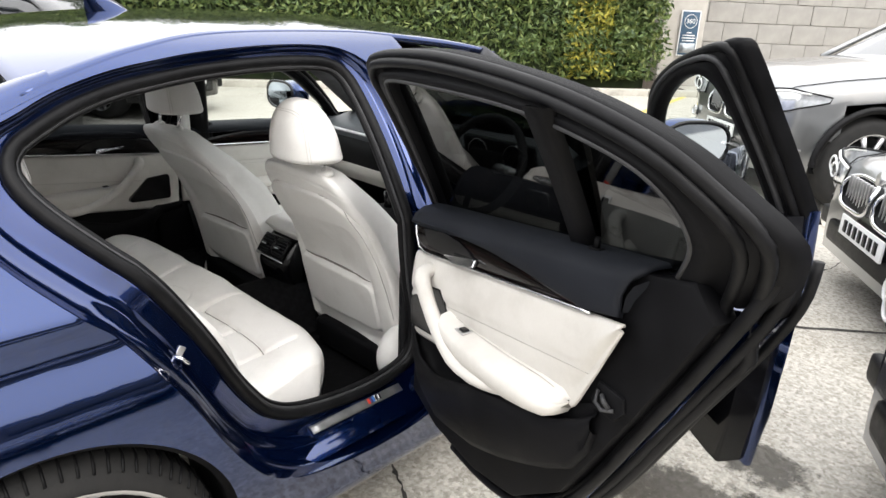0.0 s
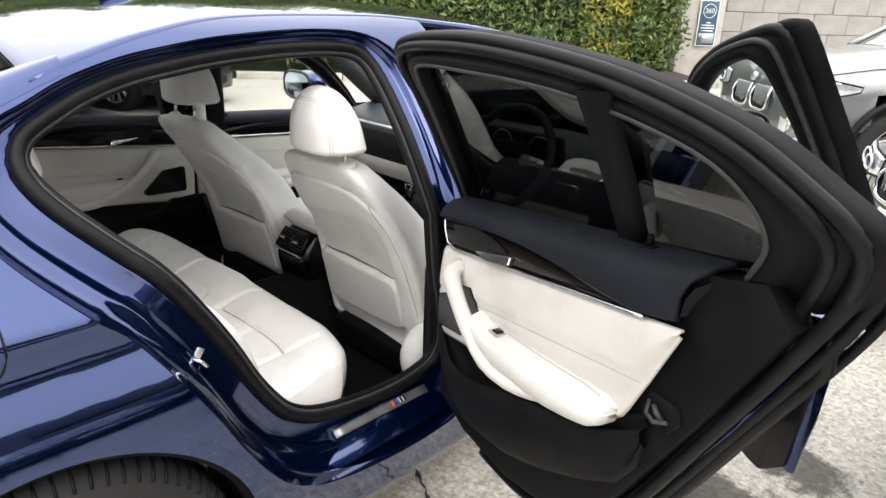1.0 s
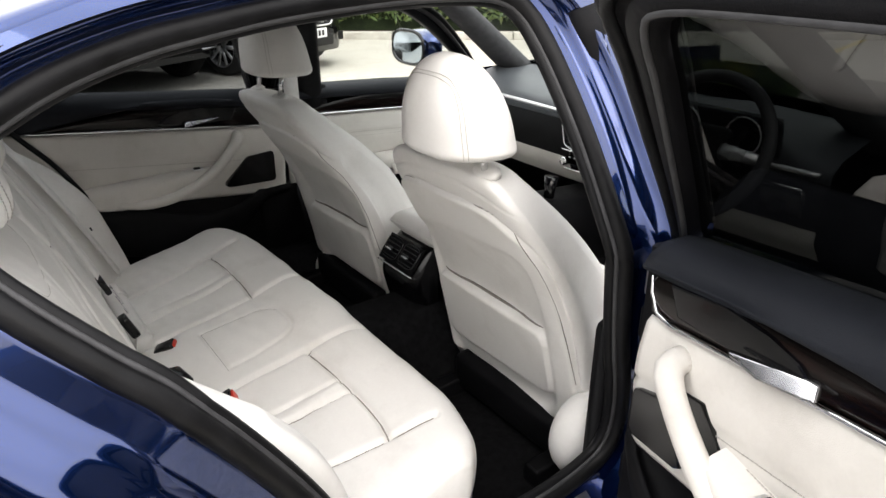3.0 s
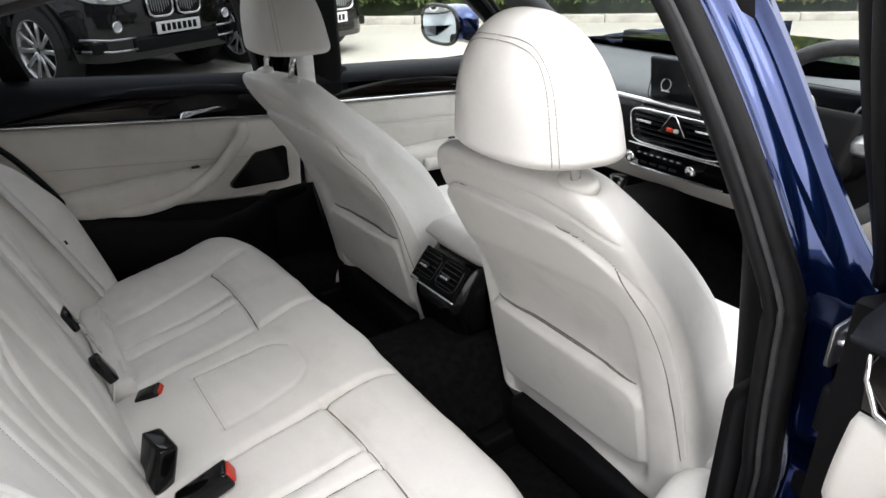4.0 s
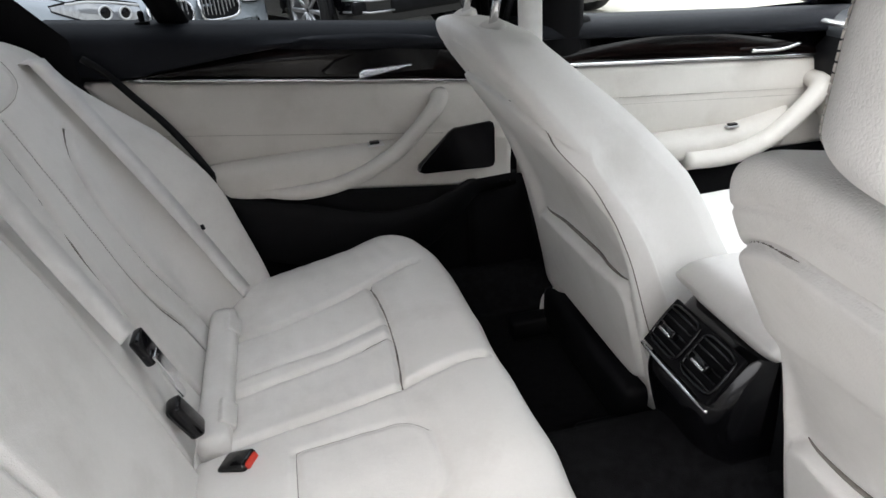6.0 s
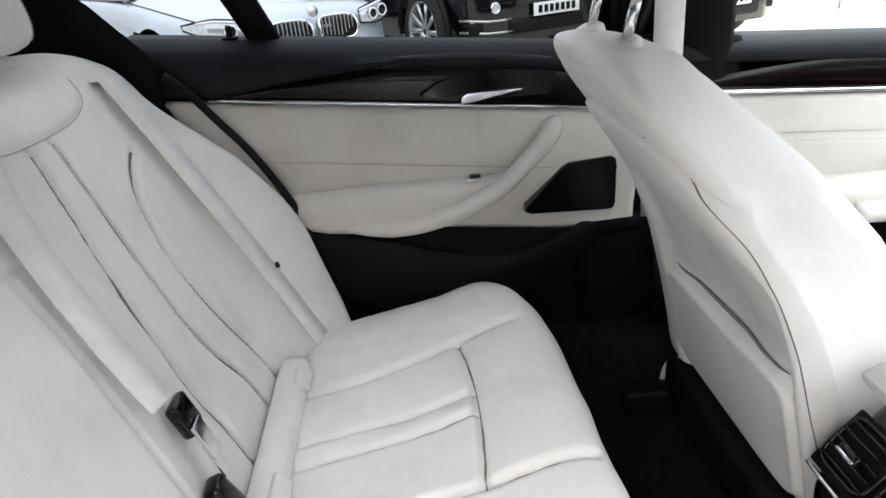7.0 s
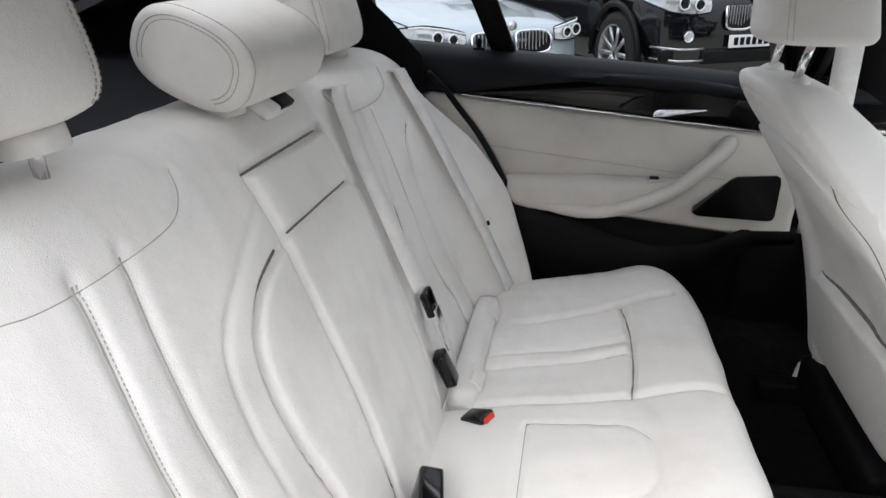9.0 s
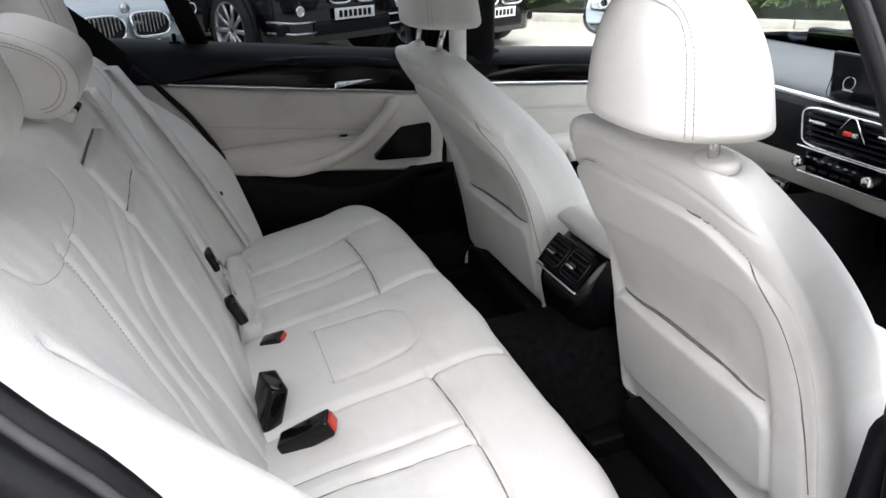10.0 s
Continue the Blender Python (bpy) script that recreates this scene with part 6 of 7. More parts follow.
def middle_headrest(yc=0.030, half=0.122, cx=0.490, cz=1.112, a=0.077, b=0.052):
    """A long low cushion along y with flat oval ends, its front lower than its back."""
    ca, sa = math.cos(radians(24)), math.sin(radians(24))

    def at(y, k, scale):
        u = a * scale * math.copysign(abs(math.cos(k)) ** 0.80, math.cos(k))
        v = b * scale * math.copysign(abs(math.sin(k)) ** 0.80, math.sin(k))
        return Vector((cx + u * ca + v * sa, yc + y, cz - u * sa + v * ca))

    ks = np.linspace(0, 2 * math.pi, 64, endpoint=False)
    rows = [[at(y, k, e) for k in ks] for y, e in [(-half, 0.30), (-half - 0.003, 0.62), (-half, 0.86), (-half * 0.965, 0.955), (-half * 0.92, 0.985), (-half * 0.905, 0.975), (-half * 0.88, 0.995), (-half * 0.5, 1.015), (0, 1.02), (half * 0.5, 1.015), (half * 0.88, 0.995), (half * 0.905, 0.975), (half * 0.92, 0.985), (half * 0.965, 0.955), (half, 0.86), (half + 0.003, 0.62), (half, 0.30)]]
    head = bput("headrest", grid_bm(rows, wrap_v=True, caps=True), LEATHER, "low ivory middle headrest with stitched ends")
    for sg in (-1, 1):
        for y, e in ((half * 0.905, 0.984), (half + 0.0005, 0.80), (half + 0.0012, 0.72)):
            ring = [at(sg * y, k, e) + Vector((0, sg * 0.0006, 0)) for k in np.linspace(-0.9, 3.6, 70)]
            bput("stitching", join_bm([tube_bm([p.lerp(q, 0.1), p.lerp(q, 0.85)], 0.0007, 5) for p, q in zip(ring, ring[1:])]), STITCH, "", head)
        bput("post_collar", tube_bm([(cx, yc + sg * 0.062, 1.040), (cx, yc + sg * 0.062, 1.060), (cx, yc + sg * 0.062, 1.064)], [0.034, 0.032, 0.02], 20, flat=0.8), LEATHER, "", head)
        bput("headrest_post", tube_bm([(cx, yc + sg * 0.062, 1.03), (cx, yc + sg * 0.062, 1.09)], 0.0065, 10), CHROME, "", head)
    return head


middle_headrest()
rear_headrest(0.40, 0.135, 0.19, 0.465, 1.068)
rear_headrest(-0.395, 0.130, 0.19, 0.490, 1.095)


# ---- console, dashboard, wheel ----
console = thing("centre_console", "centre console with black rear air vents", "console", at=(1.7, 0, 0.30))
CI = Matrix.Translation((-1.7, 0, -0.30))


def cput(name, bm, mat, lab="", parent=None, base=None):
    bmesh.ops.transform(bm, matrix=CI, verts=bm.verts)
    return part(name, bm, mat, parent or console, lab)


CY = 0.018
rows = []
for x in np.linspace(1.50, 2.25, 24):
    s = (x - 1.50) / 0.75
    w, top = 0.100 + 0.02 * s, 0.690 - 0.06 * max(0, s - 0.45)
    rows.append([(x, CY + w * math.copysign(abs(math.cos(k)) ** 0.5, math.cos(k)), 0.31 + (top - 0.31) * max(0, math.sin(k)) ** 0.35) for k in np.linspace(0, math.pi, 24)])
cput("console_body", grid_bm(rows), TRIM_BLACK, "black console sides")
rows = []
for s in np.linspace(0, 1, 20):
    x = 1.462 + 0.333 * s
    e = max(0.05, 1 - abs(2 * s - 1) ** 14) ** 0.5
    rows.append([(x, CY + 0.108 * math.copysign(abs(math.cos(k)) ** 0.5, math.cos(k)), 0.685 + 0.035 * e * math.copysign(abs(math.sin(k)) ** 0.6, math.sin(k))) for k in np.linspace(0, 2 * math.pi, 32, endpoint=False)])
cput("console_lid", grid_bm(rows, wrap_v=True, caps=True), LEATHER, "ivory leather console lid")
# rounded rear end: a slanted panel with two vents over a barrel-shaped foot
EY = CY + 0.010
END = spline([(1.53, 0.660), (1.49, 0.660), (1.464, 0.648), (1.436, 0.618), (1.414, 0.586), (1.404, 0.558), (1.408, 0.525), (1.426, 0.46), (1.450, 0.39), (1.470, 0.31)], 60)
rows = []
for x, z in END:
    rows.append([(1.56, EY - 0.093, z)] + [(x + 0.035 * abs(s) ** 5, EY + s * 0.093, z) for s in np.linspace(-1, 1, 25)] + [(1.56, EY + 0.093, z)])
cput("console_end", grid_bm(rows), GLOSS_BLACK, "gloss black rear end of the console")
VX, VZ = Vector((0.052, 0, 0.064)).normalized(), Vector((-0.064, 0, 0.052)).normalized()


def on_vent(y, s, lift):
    return Vector((1.412, EY + y, 0.584)) + VX * s + VZ * lift


vent_turn = Matrix((VZ, (0, 1, 0), VX)).transposed().to_4x4()
vent = cput("vent_panel", box_bm((0.008, 0.164, 0.080), on_vent(0, 0.042, 0.004), 0.003, vent_turn), TRIM_BLACK, "black twin air vents")
for sg in (-1, 1):
    ring = [on_vent(sg * 0.041 + 0.036 * math.copysign(abs(math.cos(a)) ** 0.4, math.cos(a)), 0.044 + 0.032 * math.copysign(abs(math.sin(a)) ** 0.4, math.sin(a)), 0.009) for a in np.linspace(0, 2 * math.pi, 32, endpoint=False)]
    cput("vent_frame", tube_bm(ring, 0.003, 6, True), GLOSS_BLACK, "", vent)
    for k in range(5):
        cput("vent_slat", box_bm((0.010, 0.068, 0.0035), on_vent(sg * 0.041, 0.020 + 0.012 * k, 0.010), 0.001, vent_turn), GLOSS_BLACK, "", vent)
    tab = cput("vent_tab", box_bm((0.014, 0.030, 0.012), on_vent(sg * 0.041, 0.040, 0.016), 0.003, vent_turn), GLOSS_BLACK, "", vent)
    cput("tab_chrome", box_bm((0.003, 0.028, 0.004), on_vent(sg * 0.041, 0.036, 0.024), 0.001, vent_turn), CHROME, "", tab)
cput("vent_bar", tube_bm([on_vent(y, -0.004 , 0.006 - 8.0 * abs(y) ** 3) for y in np.linspace(-0.085, 0.085, 24)], 0.0028, 8), CHROME, "", vent)
cput("gear_lever", tube_bm([(1.98, CY - 0.02, 0.65), (1.985, CY - 0.02, 0.70), (1.99, CY - 0.02, 0.745)], [0.016, 0.018, 0.024], 12), GLOSS_BLACK, "gear lever")

dash = thing("dashboard", "two-tone dashboard with screen and air vents", "dashboard", at=(2.3, 0, 0.30))
CI = Matrix.Translation((-2.3, 0, -0.30))
rows = []
for y in np.linspace(-0.74, 0.74, 70):
    hump = 0.05 * bump1(y + 0.40, 0.20)
    f = 0.03 * abs(y) ** 2
    rows.append([(2.62, y, 0.945), (2.50, y, 0.962 + hump * 0.3), (2.35 + f, y, 0.955 + hump), (2.22 + f, y, 0.925 + hump), (2.185 + f, y, 0.895 + hump * 0.4), (2.19 + f, y, 0.87)])
cput("dash_top", grid_bm(rows), DASH, "charcoal dash top with a soft sheen", dash)
face = lambda z: lerp(z, [0.34, 0.56, 0.66, 0.72, 0.85, 0.872], [2.5, 2.35, 2.22, 2.17, 2.165, 2.19])
for name, zs, mat, lab in (("dash_face", (0.872, 0.85, 0.80, 0.752), TRIM_BLACK, "black dash face"), ("dash_insert", (0.752, 0.72, 0.69, 0.655), LEATHER_DIM, "ivory band along the lower dash"), ("knee_panel", (0.655, 0.60, 0.50, 0.34), TRIM_BLACK, "black knee panel")):
    cput(name, grid_bm([[(face(z) + 0.03 * y * y, y, z) for z in zs] for y in np.linspace(-0.74, 0.74, 60)]), mat, lab, dash)
cput("trim_band", tube_bm([(2.160 + 0.03 * y * y, y, 0.904 + 0.006 * math.sin(3 * y)) for y in np.linspace(-0.72, 0.72, 40)], 0.010, 8, flat=0.7), SILVER, "silver trim band", dash)
tilt = Matrix.Rotation(radians(-14), 4, "Y")
stack = cput("centre_panel", box_bm((0.05, 0.30, 0.185), (2.166, -0.068, 0.806), 0.014, tilt), GLOSS_BLACK, "black centre panel with air vents and climate controls", dash)
for k in range(6):
    cput("vent_slat", box_bm((0.014, 0.265, 0.0045), (2.112 + k * 0.003, -0.066, 0.890 - 0.0145 * k), 0.0012), TRIM_PAD, "", stack)
for y, z in ((-0.160, 0.874), (0.022, 0.868)):
    cput("vent_tab", box_bm((0.014, 0.048, 0.006), (2.102, y, z), 0.002), CHROME, "silver vent tab", stack)
ringv = [(2.104 + 0.22 * (0.893 - z), y, z) for y, z in [(-0.066 + 0.142 * math.copysign(abs(math.cos(a)) ** 0.35, math.cos(a)), 0.850 + 0.050 * math.copysign(abs(math.sin(a)) ** 0.35, math.sin(a))) for a in np.linspace(0, 2 * math.pi, 48, endpoint=False)]]
cput("vent_frame", tube_bm(ringv, 0.0032, 6, True), CHROME, "chrome vent frame", stack)
hz = bmesh.new()
for (y, z) in ((-0.078, 0.900), (-0.064, 0.900), (-0.112, 0.850), (-0.030, 0.850)):
    hz.verts.new((2.094, y, z)), hz.verts.new((2.112, y, z))
hz.verts.ensure_lookup_table()
bmesh.ops.convex_hull(hz, input=hz.verts)
hzp = cput("hazard_housing", hz, TRIM_BLACK, "", stack)
cput("housing_edge", tube_bm([(2.094, -0.030, 0.851), (2.093, -0.064, 0.900), (2.093, -0.078, 0.900), (2.094, -0.112, 0.851)], 0.0018, 6), CHROME, "", hzp)
cput("hazard_button", box_bm((0.008, 0.018, 0.010), (2.091, -0.066, 0.864), 0.002), RED, "red hazard button", stack)
cput("lock_button", box_bm((0.008, 0.012, 0.010), (2.091, -0.086, 0.864), 0.002), SILVER, "", stack)
for z, x in ((0.798, 2.118), (0.730, 2.136)):
    cput("chrome_line", box_bm((0.010, 0.290, 0.0045), (x, -0.066, z), 0.0015), CHROME, "", stack)
for y, z, x in ((0.068, 0.757, 2.124), (-0.128, 0.764, 2.122)):
    cput("knob", tube_bm([(x + 0.02, y, z), (x - 0.012, y, z), (x - 0.016, y, z)], [0.0145, 0.0145, 0.011], 18), CHROME, "silver control knob", stack)
for k in range(7):
    cput("climate_key", box_bm((0.006, 0.016, 0.007), (2.118, 0.040 - 0.0215 * k, 0.776), 0.0015), TRIM_PAD, "", stack)
    cput("key_mark", box_bm((0.002, 0.008, 0.0022), (2.1144, 0.040 - 0.0215 * k, 0.777), 0.0), SILVER, "", stack)
for k in range(4):
    cput("climate_key", box_bm((0.006, 0.022, 0.007), (2.125, 0.030 - 0.032 * k, 0.748), 0.0015), TRIM_PAD, "", stack)
pan = cput("light_switch_panel", box_bm((0.020, 0.120, 0.085), (2.168, -0.645, 0.815), 0.010, tilt), GLOSS_BLACK, "black light switch panel with chrome edge", dash)
cput("panel_edge", tube_bm([(2.146, -0.590, 0.862), (2.146, -0.700, 0.862), (2.158, -0.704, 0.790)], 0.003, 6), CHROME, "", pan)
cput("light_switch", tube_bm([(2.160, -0.640, 0.800), (2.142, -0.640, 0.802)], 0.016, 16), TRIM_BLACK, "", pan)
SCREEN_TEXT = surface("screen_text", (0.5, 0.52, 0.55), (0.6, 0.62, 0.65), 9)
screen = cput("screen", box_bm((0.016, 0.292, 0.118), (2.160, -0.084, 0.970), 0.007, Matrix.Rotation(radians(-10), 4, "Y")), SCREEN, "black tablet screen with pale readings", dash)
cput("screen_edge", tube_bm([(2.151 - 0.17 * (0.970 - z) - 0.001, y, z) for y, z in [(-0.084 + 0.140 * math.copysign(abs(math.cos(a)) ** 0.2, math.cos(a)), 0.970 + 0.053 * math.copysign(abs(math.sin(a)) ** 0.2, math.sin(a))) for a in np.linspace(0, 2 * math.pi, 48, endpoint=False)]], 0.0012, 5, True), GLOSS_BLACK, "", screen)


def on_screen(y, z):
    return (2.1515 - 0.176 * (0.970 - z) - 0.0005, y, z)


for y, z, w, h in ((0.005, 1.010, 0.048, 0.004), (0.000, 0.996, 0.030, 0.003), (0.002, 0.988, 0.022, 0.003), (-0.086, 1.012, 0.052, 0.004), (-0.098, 0.978, 0.022, 0.003), (-0.098, 0.970, 0.026, 0.0025), (0.004, 0.944, 0.026, 0.0025)):
    cput("screen_line", box_bm((0.002, w, h), on_screen(y, z), 0.0), SCREEN_TEXT, "", screen)
dialp = [on_screen(0.006 + 0.015 * math.cos(a), 0.960 + 0.015 * math.sin(a)) for a in np.linspace(0, 2 * math.pi, 28, endpoint=False)]
cput("screen_dial", tube_bm(dialp, 0.0010, 5, True), SCREEN_TEXT, "", screen)
num = bpy.data.curves.new("screen_number", "FONT")
num.body, num.size, num.align_x, num.align_y, num.extrude = "20", 0.022, "CENTER", "CENTER", 0.0004
nob = new("screen_number", num)
nob.data.materials.append(SCREEN_TEXT)
nob.parent = screen
nob.matrix_basis = CI @ Matrix.Translation(Vector(on_screen(-0.072, 0.974)) + Vector((-0.0028, 0, 0))) @ Matrix.Rotation(radians(-90), 4, "Z") @ Matrix.Rotation(radians(90 - 10), 4, "X")
cput("screen_map", box_bm((0.002, 0.052, 0.092), on_screen(-0.190, 0.970), 0.0, Matrix.Rotation(radians(-10), 4, "Y")), surface("screen_map_green", (0.25, 0.42, 0.40), (0.35, 0.52, 0.50), 40), "pale green map field", screen)

sw = thing("steering_wheel", "black leather steering wheel with silver spokes", "steering wheel", at=(2.2, -0.40, 0.92))
tm = Matrix.Translation((2.03, -0.465, 0.945)) @ Matrix.Rotation(radians(-64), 4, "Y")
CI = Matrix.Translation((-2.2, 0.40, -0.92)) @ tm
rim_pts = [(0.185 * math.cos(a), 0.185 * math.sin(a), 0) for a in np.linspace(0, 2 * math.pi, 64, endpoint=False)]
cput("rim", tube_bm(rim_pts, 0.0165, 12, True), RUBBER_GREY, "", sw)
cput("hub", box_bm((0.13, 0.15, 0.05), (-0.005, 0, -0.01), 0.02, segments=3), TRIM_BLACK, "black airbag hub", sw)
for a in (90, 270, 180):
    c, s = math.cos(radians(a)), math.sin(radians(a))
    cput("spoke", tube_bm([(0.05 * c, 0.05 * s, 0), (0.12 * c, 0.12 * s, 0.004), (0.182 * c, 0.182 * s, 0)], [0.026, 0.016, 0.014], 8, flat=0.5), SILVER if a != 180 else TRIM_BLACK, "silver spoke" if a != 180 else "", sw)
cput("column", tube_bm([(0, 0, -0.03), (0, 0, -0.30)], 0.05, 14), TRIM_BLACK, "", sw)
CI = Matrix.Translation((-2.3, 0, -0.30))
binn = cput("instrument_panel", box_bm((0.03, 0.36, 0.12), (2.20, -0.42, 0.955), 0.015, tilt), SCREEN, "dark instrument panel with round dials", dash)
for y in (-0.33, -0.51):
    cput("dial_ring", tube_bm([(2.168 - 0.25 * (0.0) , y + 0.05 * math.cos(a), 0.955 + 0.05 * math.sin(a)) for a in np.linspace(0, 2 * math.pi, 32, endpoint=False)], 0.0025, 6, True), SILVER, "", binn)


# ---- belts and buckles on the bench ----
def strap(path, width, label, across):
    """A belt laid along a path; across: the way over its width at each place."""
    rows = [[Vector(c) - Vector(a) * width / 2, Vector(c) + Vector(a) * width / 2] for c, a in zip(path, across)]
    ob = part("seat_belt", grid_bm(rows), WEBBING)
    solid(ob, 0.0016, 0)
    return tagged(ob, label, "seat belt", "rear seat belts")


def belt_on_back(pts, width, label, lift=0.012, tilt=0.0):
    q = spline(pts, 40)
    path = [on_back(y, z, lift) for y, z in q]
    sm = [sum((path[min(max(i + k, 0), 39)] for k in range(-4, 5)), Vector()) / 9 for i in range(40)]
    sm = [v + Vector((0.004, 0, 0)) for v in sm]
    sm[0] = sm[0] + Vector((-0.05, 0.0, -0.005))
    return strap(sm, width, label, [Vector((tilt, 1, 0)).normalized()] * 40)


far_belt = belt_on_back([(0.566, 1.035), (0.558, 0.95), (0.556, 0.85), (0.562, 0.74), (0.574, 0.64), (0.588, 0.54), (0.598, 0.485)], 0.046, "ivory outer rear seat belt with a black stop button", 0.014, 0.25)
dot = on_back(0.576, 0.662, 0.026)
part("stop_button", tube_bm([dot, dot + Vector((0.004, 0, 0.0016))], 0.0055, 12), RUBBER, far_belt)
mid_belt = belt_on_back([(0.262, 1.050), (0.228, 1.033), (0.203, 1.0), (0.171, 0.93), (0.155, 0.86), (0.155, 0.78), (0.166, 0.70)], 0.038, "ivory middle rear seat belt with buckle tongue", 0.017, 0.3)
slope_back = Matrix.Rotation(radians(-20), 4, "Y")
a = on_back(0.188, 0.675, 0.02)
part("tongue_cover", box_bm((0.014, 0.040, 0.045), a, 0.005, slope_back), GLOSS_BLACK, mid_belt, "black tongue cover")
b = on_back(0.180, 0.642, 0.032)
part("tongue", box_bm((0.004, 0.026, 0.050), b, 0.001, slope_back), CHROME, mid_belt, "steel belt tongue")
part("tongue_stem", box_bm((0.004, 0.016, 0.05), on_back(0.176, 0.615, 0.030), 0.001, slope_back), CHROME, mid_belt)


def buckle(at, turn, label, red=True, size=(0.026, 0.034, 0.070)):
    m = Matrix.Translation(at) @ turn
    ob = part("belt_buckle", box_bm(size, (0, 0, 0), 0.006), GLOSS_BLACK)
    ob.matrix_basis = m
    if red:
        part("release_button", box_bm((size[0] * 0.72, size[1] * 0.72, 0.012), (0, 0, size[2] / 2 - 0.002), 0.003), RED, ob, "red release button")
    return tagged(ob, label, "buckle", "rear belt buckles")


buckle((0.727, 0.166, 0.568), pose(0, 0, 0, 6, -22, 0), "black middle belt buckle hanging from its strap", False, (0.022, 0.032, 0.066))
strap([(0.737 - 0.004 * k, 0.16 - 0.006 * k, 0.535 - 0.012 * k) for k in range(4)], 0.02, "short steel buckle strap", [Vector((0, 1, 0))] * 4)
buckle((0.790, 0.118, 0.505), pose(0, 0, 0, 8, 68, -20), "belt buckle with red button set in the bench", True, (0.024, 0.036, 0.05))
buckle((0.752, -0.118, 0.532), pose(0, 0, 0, 4, 14, 12), "upright black belt buckle at the bench's back", False, (0.034, 0.066, 0.088))
buckle((0.800, -0.205, 0.512), pose(0, 0, 0, -10, 62, -25), "black belt buckle with red button lying on the bench", True, (0.032, 0.046, 0.098))


# ---- parked cars in the yard ----
def parked_car(name, at, heading, paint, label, suv=False, grille=True, length=4.8, width=1.86, height=1.46, light_tail=False):
    """A parked car; its nose points along heading degrees (0: +x). at: the ground under the middle of its front bumper."""
    root = thing(name, label, "car", "parked cars")
    M = Matrix.Translation((at[0], at[1], 0)) @ Matrix.Rotation(radians(heading), 4, "Z")
    root.matrix_basis = M
    hw = width / 2
    belt, gap = (1.17, 0.30) if suv else (0.94, 0.22)
    X = np.array([0.0, -0.04, -0.15, -0.45, -1.0, -1.45, -1.9, -2.6, -3.3, -3.9, -4.4, -4.7, -4.8]) * length / 4.8
    ZT = ([0.84, 0.94, 1.02, 1.08, 1.14, 1.18, 1.19, 1.19, 1.19, 1.19, 1.18, 1.12, 0.97] if suv else [0.60, 0.68, 0.75, 0.81, 0.88, 0.93, 0.95, 0.96, 0.97, 0.98, 0.98, 0.96, 0.85])
    HW = np.array([0.62, 0.76, 0.87, 0.96, 0.99, 1.0, 1.0, 1.0, 1.0, 0.99, 0.96, 0.90, 0.82]) * hw
    rows = []
    for x in np.linspace(0, X[-1], 80):
        zt, w = np.interp(-x, -X, ZT), np.interp(-x, -X, HW)
        row = []
        for s, z, k in ((1, gap, 0.95), (1, gap + 0.10, 0.985), (1, gap + 0.28, 1.0), (1, zt - 0.20, 0.995), (1, zt - 0.09, 0.97), (1, zt - 0.03, 0.92), (1, zt, 0.80)):
            row.append((x, w * k, z))
        top = [(x, w * q, zt + 0.045 * (1 - (q / 0.8) ** 2)) for q in (0.6, 0.4, 0.2, 0, -0.2, -0.4, -0.6)]
        rows.append(row + top + [(x, -y, z) for _, y, z in row[::-1]])
    bm = grid_bm(rows)
    bm.verts.ensure_lookup_table()
    nv = len(rows[0])
    for ring in (bm.verts[:nv], bm.verts[-nv:]):
        bm.faces.new(ring)
    fw, rw, wr = -(0.76 if suv else 0.86) * length / 4.8, -3.78 * length / 4.8, 0.395 if suv else 0.335
    for wx in (fw, rw):
        c = Vector((wx, wr))
        ar = wr + 0.055
        for v in bm.verts:
            d = Vector((v.co.x, v.co.z)) - c
            if abs(v.co.y) > hw * 0.7 and ar * 0.8 < d.length < ar * 1.06:
                q = c + d.normalized() * ar
                v.co.x, v.co.z = q.x, q.y
        kill = [f for f in bm.faces if abs(f.calc_center_median().y) > hw * 0.8 and (Vector((f.calc_center_median().x, f.calc_center_median().z)) - c).length < ar * 0.99]
        bmesh.ops.delete(bm, geom=kill, context="FACES")
    body = part("body", bm, paint, root)
    if suv:
        for wx in (fw, rw):
            for sg in (-1, 1):
                part("arch_cladding", tube_bm([(wx + (wr + 0.07) * math.cos(a), sg * hw * 0.985, wr + (wr + 0.07) * math.sin(a)) for a in np.linspace(-0.1, math.pi + 0.1, 30)], 0.03, 8), RUBBER, body)
    # inner block so that no light passes under the skin
    part("underbody", box_bm((length * 0.9, width * 0.74, 0.4), (-length / 2, 0, gap + 0.24), 0.02), RUBBER, root)
    # cabin
    cx = np.array([-1.35, -1.75, -2.15, -2.5, -3.2, -3.8, -4.3, -4.65 if suv else -4.2]) * length / 4.8
    cz = np.array([0.0, 0.22, 0.40, 0.47, 0.50, 0.46, 0.30 if not suv else 0.42, 0.05])
    rows = []
    for x in np.linspace(cx[0], cx[-1], 36):
        h = np.interp(-x, -cx, cz) * (height - belt) / 0.5
        b = belt - 0.02
        rows.append([(x, hw * 0.93 * c, z) for c, z in ((1, b), (0.93, b + h * 0.4), (0.85, b + h * 0.8), (0.78, b + h * 0.95), (0.5, b + h * 1.02), (0, b + h * 1.04), (-0.5, b + h * 1.02), (-0.78, b + h * 0.95), (-0.85, b + h * 0.8), (-0.93, b + h * 0.4), (-1, b))])
    part("cabin_glass", grid_bm(rows), CAR_GLASS, root, "dark tinted windows")
    rr = []
